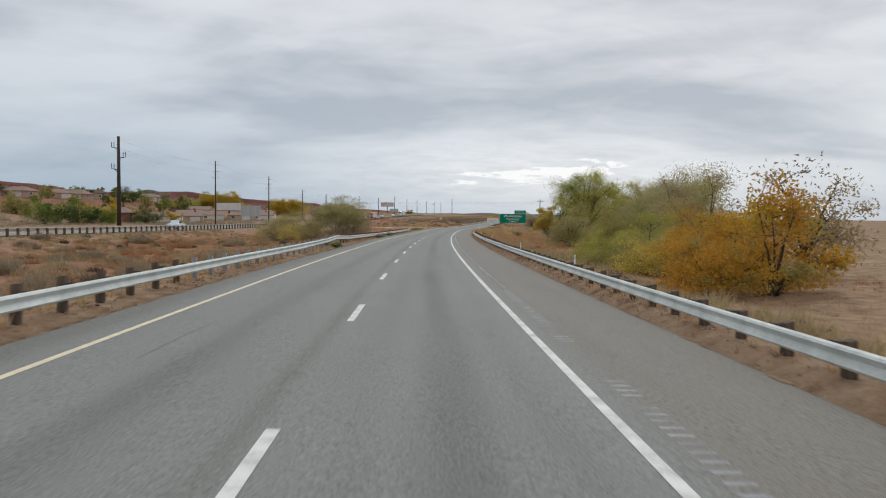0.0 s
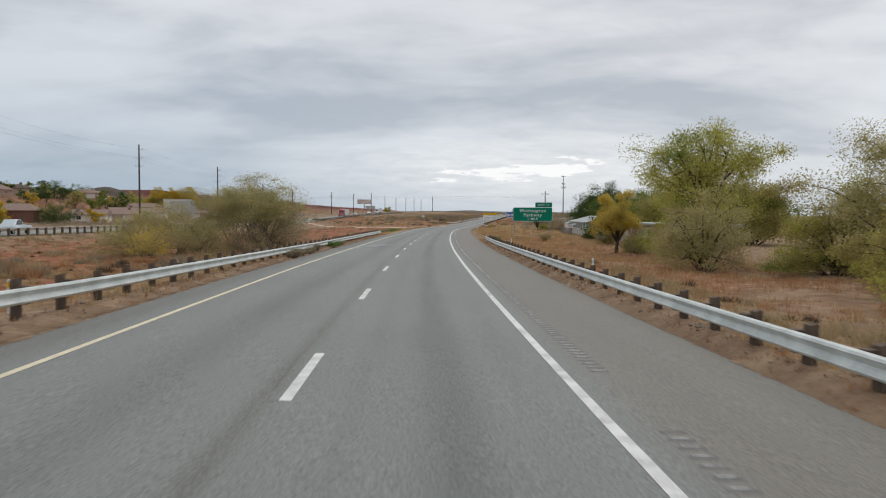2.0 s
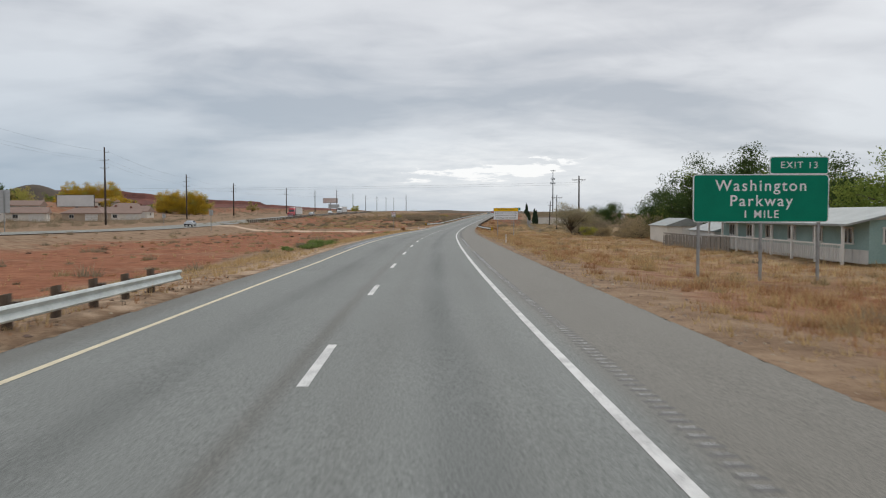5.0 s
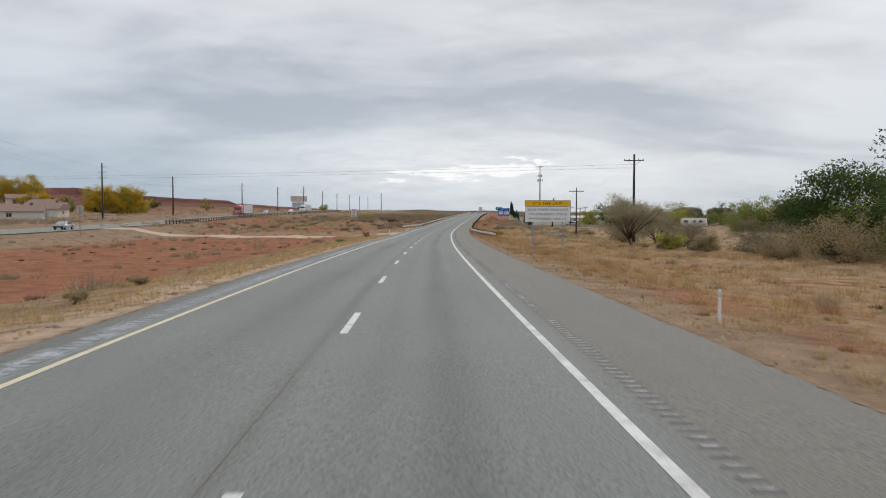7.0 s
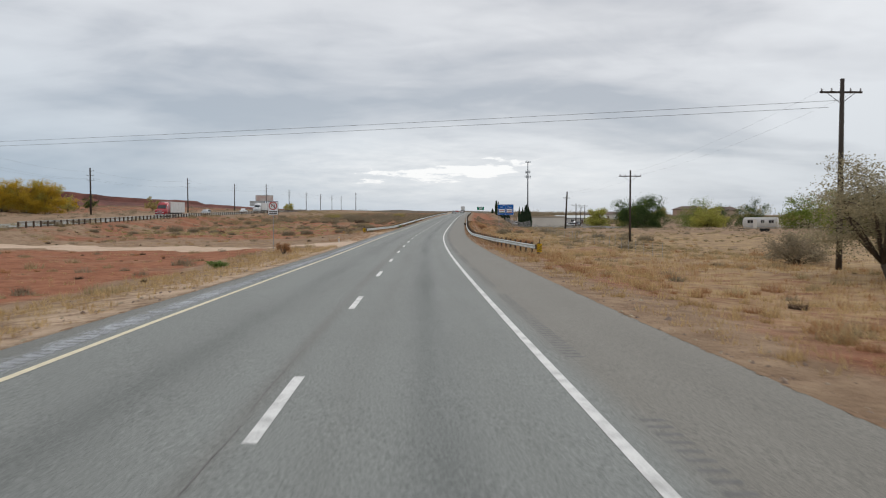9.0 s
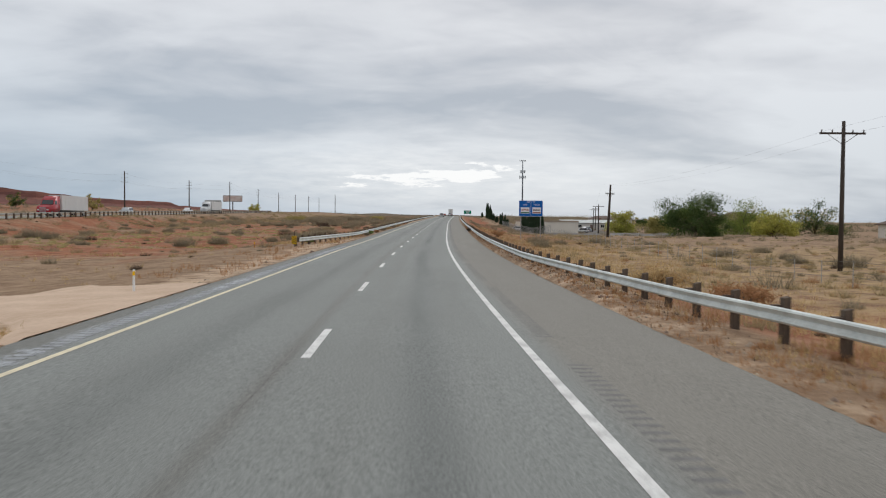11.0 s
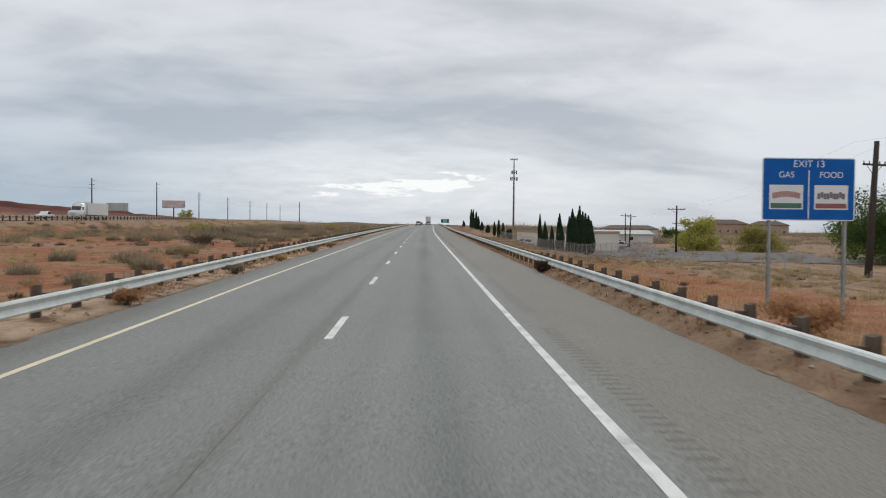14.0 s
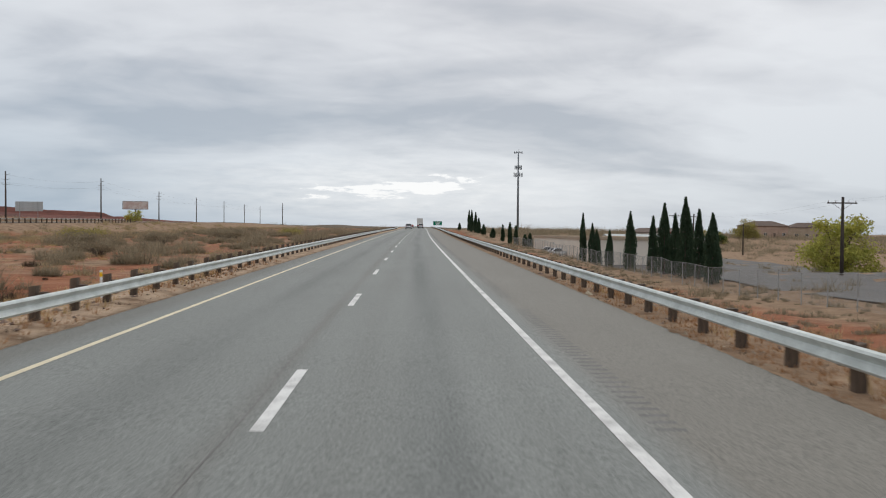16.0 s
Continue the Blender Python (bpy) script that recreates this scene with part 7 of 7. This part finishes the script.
picket_fence(206, 226, 21.8)
picket_fence(163, 172, 21.2)


def camper(s, u, turn):
    root = thing("camper_trailer", at(s, u, 0, turn), "white camper trailer parked beyond the field", "trailer")
    bm = bmesh.new()
    prism(bm, [(-3.2, 0.6), (-3.3, 1.2), (-3.1, 2.7), (-2.9, 2.85), (2.9, 2.85), (3.2, 2.4), (3.3, 1.6), (3.0, 0.6)], -1.2, 1.2)
    bmesh.ops.bevel(bm, geom=list(bm.edges), offset=0.08, segments=2, affect="EDGES")
    part("body", bm, TRIM, root, flat=False)
    for y, w in ((-2.1, 1.0), (-0.5, 0.7), (1.8, 1.1)):
        f = window_into(root, -1.2, y, 2.0, w, 0.7, "x")
    bm = bmesh.new()
    rounded(bm, (-1.22, 0.9, 1.6), (0.04, 0.7, 1.8), 0.01, 1)
    part("door", bm, STUCCO_WHITE, root)
    bm = bmesh.new()
    box(bm, (-1.215, 0, 1.05), (0.012, 5.8, 0.12))
    part("stripe", bm, SIGN_BACK, root)
    for sg in (-1, 1):
        for y in (-1.2, -0.3):
            bm = bmesh.new()
            tube(bm, [(sg * 1.0 - 0.12, y, 0.36), (sg * 1.0 + 0.12, y, 0.36)], 0.36, 16)
            part("wheel", bm, SIGN_BLACK, root)
    bm = bmesh.new()
    tube(bm, [(0, 2.9, 0.6), (0, 4.3, 0.55)], 0.06, 6)
    part("hitch", bm, STEEL_DARK, root)


camper(415, 62, 62)


BEIGE_WALL = mat("beige_painted_block", (0.80, 0.74, 0.65), (0.72, 0.66, 0.58), 0.4, 0.85, fine=6)


def warehouse():
    m = at(612, 34.5, 0, -1.0)
    root = thing("warehouse", m, "long low beige warehouse with flat roof", "warehouse")
    top = float(np.interp(612, RS, RZ)) - 0.75 - m.translation.z
    bm = bmesh.new()
    box(bm, (0, 0, top / 2 - 0.5), (17, 72, top + 1.0))
    part("wall", bm, BEIGE_WALL, root)
    bm = bmesh.new()
    for x, y, a, b in ((-8.5, 0, 0.4, 72.4), (8.5, 0, 0.4, 72.4), (0, -36, 17, 0.4), (0, 36, 17, 0.4)):
        box(bm, (x, y, top + 0.1), (a, b, 0.5))
    part("parapet", bm, STUCCO, root)


warehouse()
house(at(655, 58, 0, 4), 24, 12, 2.8, PALE_METAL, ROOF_METAL, "long pale building with low grey roof", 0.0, True, 1.2, 470, "buildings beyond the field")
house(at(712, 78, 0, -3), 20, 12, 2.9, STUCCO_WHITE, ROOF_BROWN, "long off-white building with low brown roof", 3.0, True, 1.3, 471, "buildings beyond the field")
house(at(800, 150, 0, 10), 18, 11, 5.2, STUCCO_PINK, ROOF_BROWN, "two-storey pinkish house with brown hipped roof", 4.5, False, 2.0, 472, "buildings beyond the field")
house(at(815, 178, 0, -8), 18, 11, 5.2, STUCCO, ROOF_BROWN, "two-storey tan house with brown hipped roof", 4.5, False, 2.0, 473, "buildings beyond the field")
house(at(470, 96, 0, 6), 16, 9, 3.0, STUCCO_WHITE, ROOF_BROWN, "pale house half hidden by trees", 3.0, False, 1.5, 474, "buildings beyond the field")


def wire_fence(s0, s1, u0, u1):
    root = thing("wire_fence", at(s0, u0), "thin grey wire fence on steel stakes across the field", "fence")
    inv = root.matrix_world.inverted()
    bm = bmesh.new()
    tube(bm, [(0, 0, -0.3), (0, 0, 1.25)], 0.02, 5)
    me = mesh_of("stake", bm, GALV_DULL)
    ss = np.arange(s0, s1, 3.0)
    pts = []
    for s in ss:
        u = u0 + (u1 - u0) * (s - s0) / (s1 - s0)
        ob = new("stake", me)
        ob.parent = root
        ob.matrix_basis = inv @ at(s, u)
        pts.append(at(s, u).translation)
    for z in (0.25, 0.5, 0.75, 1.0, 1.2):
        bm = bmesh.new()
        tube(bm, [inv @ (p + Vector((0, 0, z))) for p in pts], 0.006, 3)
        part("wire", bm, CABLE, root)


wire_fence(318, 470, 17.5, 19.0)


def chain_link(s0, s1, u, h=1.9):
    """Steel posts and rails with diamond mesh of thin wires."""
    root = thing("chain_link_fence", at(s0, u), "grey chain-link fence in front of the cypresses and the lot", "fence")
    inv = root.matrix_world.inverted()
    bm = bmesh.new()
    tube(bm, [(0, 0, -0.3), (0, 0, h)], 0.03, 6)
    me = mesh_of("post", bm, GALV_DULL)
    for a in np.arange(s0, s1 - 0.1, 3.0):
        b = a + 3.0
        ob = new("post", me)
        ob.parent = root
        ob.matrix_basis = inv @ at(a, u)
        p, q = inv @ at(a, u).translation, inv @ at(b, u).translation
        bm = bmesh.new()
        tube(bm, [p + Vector((0, 0, h - 0.02)), q + Vector((0, 0, h - 0.02))], 0.02, 4)
        part("top_rail", bm, GALV_DULL, root)
        V, F, gap, w = [], [], 0.11, 0.004
        way = (q - p)
        run = way.length
        for sign in (-1, 1):
            for k in np.arange(-h, run, gap):
                x0, x1 = (k, k + h) if sign > 0 else (k + h, k)
                z0, z1 = 0.05, h - 0.05
                ends = []
                for xa, za, xb, zb in ((x0, z0, x1, z1),):
                    t0, t1 = 0.0, 1.0
                    d = xb - xa
                    lo, hi = sorted(((0 - xa) / d, (run - xa) / d))
                    t0, t1 = max(t0, lo), min(t1, hi)
                    if t1 > t0:
                        ends = [(xa + d * t, za + (zb - za) * t) for t in (t0, t1)]
                if not ends:
                    continue
                n = len(V)
                for xx, zz in ends:
                    for e in (-w, w):
                        V.append(tuple(p + way * (xx / run) + Vector((0.01 * sign, 0, zz + e * 1.4))))
                F.append((n, n + 1, n + 3, n + 2))
        net = new("mesh_panel", sheet("mesh_panel", V, F, GALV_DULL, False))
        net.parent = root


chain_link(470, 640, 20.6)
LOT = mat("lot_asphalt", (0.115, 0.11, 0.105), (0.175, 0.165, 0.155), 0.35, 0.85, bump=0.4, fine=11)
tagged(strip("parking_lot", np.arange(478, 668, 4), np.arange(26, 62, 3.0).tolist(), 0.07, LOT, lift=lambda s, u: ground_z(s, u), uv=True), "worn grey asphalt lot beyond the fence", "pavement", kind="structure")


# ---------------------------------------------------------------- vehicles
TYRE = mat("tyre_rubber", (0.025, 0.025, 0.025), None, 4, 0.85)
RIM = mat("wheel_alloy", (0.45, 0.46, 0.47), None, 3, 0.35, metal=0.7)
TAIL = mat("red_tail_lamp", (0.45, 0.015, 0.012), None, 3, 0.2)
LAMP = mat("clear_head_lamp", (0.75, 0.76, 0.78), None, 3, 0.15)
BLACK_TRIM = mat("black_plastic", (0.03, 0.03, 0.032), None, 3, 0.6)


def paint(name, c):
    return mat(name, c, tuple(v * 0.93 for v in c), 0.8, 0.25, spec=0.6)


WHITE_CAR, RED_CAR, SILVER_CAR, BLUE_CAR = paint("white_car_paint", (0.72, 0.73, 0.74)), paint("red_car_paint", (0.36, 0.03, 0.03)), paint("silver_car_paint", (0.42, 0.44, 0.46)), paint("light_blue_car_paint", (0.58, 0.67, 0.70))


def wheel(root, x, y, r=0.34, w=0.24, dual=False):
    bm = bmesh.new()
    tube(bm, [(-w / 2, 0, 0), (-w * 0.42, 0, 0), (w * 0.42, 0, 0), (w / 2, 0, 0)], [r * 0.93, r, r, r * 0.93], 20)
    t = part("wheel", bm, TYRE, root)
    t.location = (x, y, r)
    bm = bmesh.new()
    tube(bm, [(-w * 0.52, 0, 0), (w * 0.52, 0, 0)], r * 0.62, 14)
    part("rim", bm, RIM, t)


def car(m, kind, body_mat, label, group="cars on the highway"):
    """Local +y is the car's front."""
    L, W, prof, glass = {
        "suv": (4.8, 1.9, [(-2.4, 0.45), (-2.42, 0.95), (-2.3, 1.05), (-2.2, 1.72), (-1.9, 1.8), (0.3, 1.8), (0.95, 1.12), (2.2, 1.0), (2.4, 0.75), (2.38, 0.42)], [(-2.27, 1.1), (-2.16, 1.66), (0.25, 1.7), (0.85, 1.12)]),
        "sedan": (4.7, 1.82, [(-2.35, 0.42), (-2.36, 0.85), (-2.2, 0.98), (-1.5, 1.02), (-0.85, 1.42), (0.35, 1.44), (1.1, 0.98), (2.15, 0.82), (2.34, 0.62), (2.32, 0.38)], [(-1.45, 1.03), (-0.83, 1.37), (0.32, 1.39), (1.0, 0.99)]),
        "pickup": (5.7, 1.95, [(-2.85, 0.55), (-2.86, 1.12), (-0.7, 1.14), (-0.6, 1.8), (0.6, 1.84), (1.2, 1.2), (2.65, 1.08), (2.86, 0.8), (2.84, 0.5)], [(-0.62, 1.2), (-0.52, 1.72), (0.55, 1.76), (1.1, 1.2)]),
    }[kind]
    root = thing("car" if kind != "pickup" else "pickup_truck", m, label, "car" if kind != "pickup" else "pickup truck", group)
    bm = bmesh.new()
    prism(bm, prof, -W / 2, W / 2)
    for v in bm.verts:
        if v.co.z > 1.15:
            v.co.x *= 0.84
    bmesh.ops.bevel(bm, geom=list(bm.edges), offset=0.06, segments=2, affect="EDGES")
    part("body", bm, body_mat, root, flat=False)
    for sgn in (-1, 1):
        bm = bmesh.new()
        lo, hi = {"suv": (1.08, 1.76), "sedan": (1.0, 1.43), "pickup": (1.14, 1.82)}[kind]
        q = [bm.verts.new((sgn * (W / 2 * (1 - 0.16 * min(1, max(0, (z - lo) / (hi - lo)))) + 0.02), y, z)) for y, z in glass]
        bm.faces.new(q)
        part("side_window", bm, GLASS_DARK, root)
    (ya, za), (yb, zb), (yc, zc), (yd, zd) = glass
    for name, y0, z0, y1, z1 in (("rear_window", ya, za, yb, zb), ("windshield", yd, zd, yc, zc)):
        sg = -1 if name == "rear_window" else 1
        bm = bmesh.new()
        q = [bm.verts.new((x, y + sg * 0.07, z)) for x, y, z in ((-W * 0.4, y0, z0), (W * 0.4, y0, z0), (W * 0.37, y1, z1), (-W * 0.37, y1, z1))]
        bm.faces.new(q)
        part(name, bm, GLASS_DARK, root)
    for sgn in (-1, 1):
        for y, material, nm in ((-L / 2 - 0.01, TAIL, "tail_lamp"), (L / 2 - 0.02, LAMP, "head_lamp")):
            bm = bmesh.new()
            rounded(bm, (sgn * W * 0.40, y, 0.86 if kind == "sedan" else 1.0 if y < 0 else 0.85), (0.26, 0.06, 0.26 if y < 0 else 0.16), 0.02, 1)
            part(nm, bm, material, root)
        for y in (-L * 0.31, L * 0.31):
            wheel(root, sgn * (W / 2 - 0.1), y)
    for y in (-L / 2, L / 2):
        bm = bmesh.new()
        rounded(bm, (0, y * 0.995, 0.5), (W * 0.92, 0.12, 0.22), 0.04, 1)
        part("bumper", bm, BLACK_TRIM, root)
    bm = bmesh.new()
    box(bm, (0, -L / 2 - 0.02, 0.8), (0.4, 0.02, 0.14))
    part("plate", bm, TRIM, root)
    return root


def semi(m, cab_mat, label, group="trucks on the opposite carriageway"):
    root = thing("semi_truck", m, label, "semi truck", group)
    bm = bmesh.new()
    prism(bm, [(-9.8, 1.15), (-9.8, 4.05), (3.9, 4.05), (3.9, 1.15)], -1.28, 1.28)
    tr = part("trailer", bm, paint("white_trailer_panel", (0.70, 0.70, 0.69)), root, "plain white box trailer")
    bm = bmesh.new()
    for k in range(22):
        for x in (-1.29, 1.29):
            box(bm, (x, -9.5 + k * 0.62, 2.6), (0.02, 0.05, 2.8))
    part("trailer_rib", bm, TRIM, tr)
    bm = bmesh.new()
    prism(bm, [(4.6, 0.9), (4.6, 3.75), (6.3, 3.85), (7.2, 3.2), (7.7, 2.1), (9.5, 1.85), (9.8, 1.5), (9.8, 0.6), (7.4, 0.55)], -1.2, 1.2)
    bmesh.ops.bevel(bm, geom=list(bm.edges), offset=0.1, segments=2, affect="EDGES")
    part("cab", bm, cab_mat, root, flat=False)
    bm = bmesh.new()
    bm.faces.new([bm.verts.new(p) for p in ((-1.0, 7.38, 3.05), (1.0, 7.38, 3.05), (1.05, 7.82, 2.2), (-1.05, 7.82, 2.2))])
    part("windshield", bm, GLASS_DARK, root)
    for sg in (-1, 1):
        bm = bmesh.new()
        rounded(bm, (sg * 1.212, 6.7, 2.55), (0.02, 0.9, 0.75), 0.005, 1)
        part("side_window", bm, GLASS_DARK, root)
        bm = bmesh.new()
        rounded(bm, (sg * 0.85, 9.78, 1.15), (0.4, 0.08, 0.25), 0.03, 1)
        part("head_lamp", bm, LAMP, root)
        for y in (8.5, 5.4, 4.2, -7.6, -8.8):
            wheel(root, sg * 1.05, y, 0.5, 0.34)
        bm = bmesh.new()
        tube(bm, [(sg * 1.0, 4.45, 1.0), (sg * 1.0, 4.45, 4.0)], 0.07, 8)
        part("exhaust_stack", bm, RIM, root)
    bm = bmesh.new()
    for z in (0.75, 0.95, 1.15, 1.35, 1.55):
        box(bm, (0, 9.83, z), (1.2, 0.05, 0.07))
    part("grille", bm, RIM, root)
    bm = bmesh.new()
    box(bm, (0, 9.85, 0.5), (2.3, 0.25, 0.36))
    part("bumper", bm, RIM, root)
    bm = bmesh.new()
    box(bm, (0, -1, 0.95), (0.9, 17.5, 0.3))
    part("chassis", bm, BLACK_TRIM, root)
    return root


def on_far(s, lane, turn=180):
    """A pose on the opposite carriageway, heading back along it."""
    u = float(far_edge(s)) - lane
    th = float(np.interp(s, RS, RTH))
    d = float(far_edge(s + 2) - far_edge(s - 2)) / 4
    return Matrix.Translation((*plan(s, u), float(far_lift(s, 0)) + 0.0)) @ Matrix.Rotation(-th - math.atan(d) + radians(turn), 4, "Z")


def on_road(s, u):
    return Matrix.Translation((*plan(s, u), float(crown(s, u)))) @ Matrix.Rotation(-float(np.interp(s, RS, RTH)), 4, "Z")


car(on_road(700, -5.6), "suv", WHITE_CAR, "white SUV driving away in the passing lane")
car(on_road(772, -5.4), "sedan", RED_CAR, "red sedan driving away in the passing lane")
car(on_road(742, -1.8), "suv", WHITE_CAR, "white SUV driving away in the travel lane")


def box_truck(m):
    root = thing("box_truck", m, "white box trailer truck driving away far ahead", "truck")
    bm = bmesh.new()
    rounded(bm, (0, 0, 2.6), (2.55, 13, 2.9), 0.04, 1)
    part("trailer", bm, paint("white_box_panel", (0.66, 0.66, 0.65)), root)
    for sg in (-1, 1):
        bm = bmesh.new()
        box(bm, (sg * 0.6, -6.51, 2.6), (1.1, 0.04, 2.6))
        part("rear_door", bm, TRIM, root)
        bm = bmesh.new()
        box(bm, (sg * 1.0, -6.52, 1.0), (0.4, 0.05, 0.2))
        part("tail_lamp", bm, TAIL, root)
        for y in (-5.2, -4.1, 6.6):
            wheel(root, sg * 1.05, y, 0.5, 0.34)
    bm = bmesh.new()
    rounded(bm, (0, 8.3, 1.9), (2.4, 2.6, 2.9), 0.15, 2)
    part("cab", bm, WHITE_CAR, root)
    bm = bmesh.new()
    box(bm, (0, 1, 0.95), (0.9, 15, 0.3))
    part("chassis", bm, BLACK_TRIM, root)


box_truck(on_road(806, -1.8))
semi(on_far(470, 3.4), paint("red_truck_paint", (0.42, 0.03, 0.04)), "red semi truck with white trailer on the opposite carriageway")
semi(on_far(590, 3.4), WHITE_CAR, "white semi truck with white trailer on the opposite carriageway")
car(on_far(574, 7.0), "pickup", WHITE_CAR, "white pickup on the opposite carriageway", "cars on the opposite carriageway")
car(on_far(157, 3.4), "pickup", BLUE_CAR, "pale blue pickup on the opposite carriageway", "cars on the opposite carriageway")
car(on_far(331, 3.4), "sedan", SILVER_CAR, "silver sedan on the opposite carriageway", "cars on the opposite carriageway")
car(on_far(508, 3.4), "suv", SILVER_CAR, "silver SUV on the opposite carriageway", "cars on the opposite carriageway")
for _k in range(5):
    _s, _u = 598 + 8.5 * _k, (47, 50, 46, 52, 48, 43, 48, 46, 42)[_k]
    car(at(_s, _u, 0.05, 60 + 25 * (_k % 4)), ("suv", "sedan", "pickup")[_k % 3], (WHITE_CAR, SILVER_CAR, WHITE_CAR)[_k % 3], ("white SUV parked by the buildings", "silver sedan parked by the buildings", "white pickup parked by the buildings")[_k % 3], "parked cars")
for _k, (_s, _u) in enumerate(((598, 24.3), (605, 24.4), (612, 24.5))):
    car(at(_s, _u, 0.1, 86 if _u < 30 else 70 + 20 * (_k % 3)), ("pickup", "suv", "pickup", "suv", "sedan")[_k % 5], (WHITE_CAR, SILVER_CAR, WHITE_CAR)[_k % 3], "pale vehicle parked in the lot beyond the fence", "parked cars")
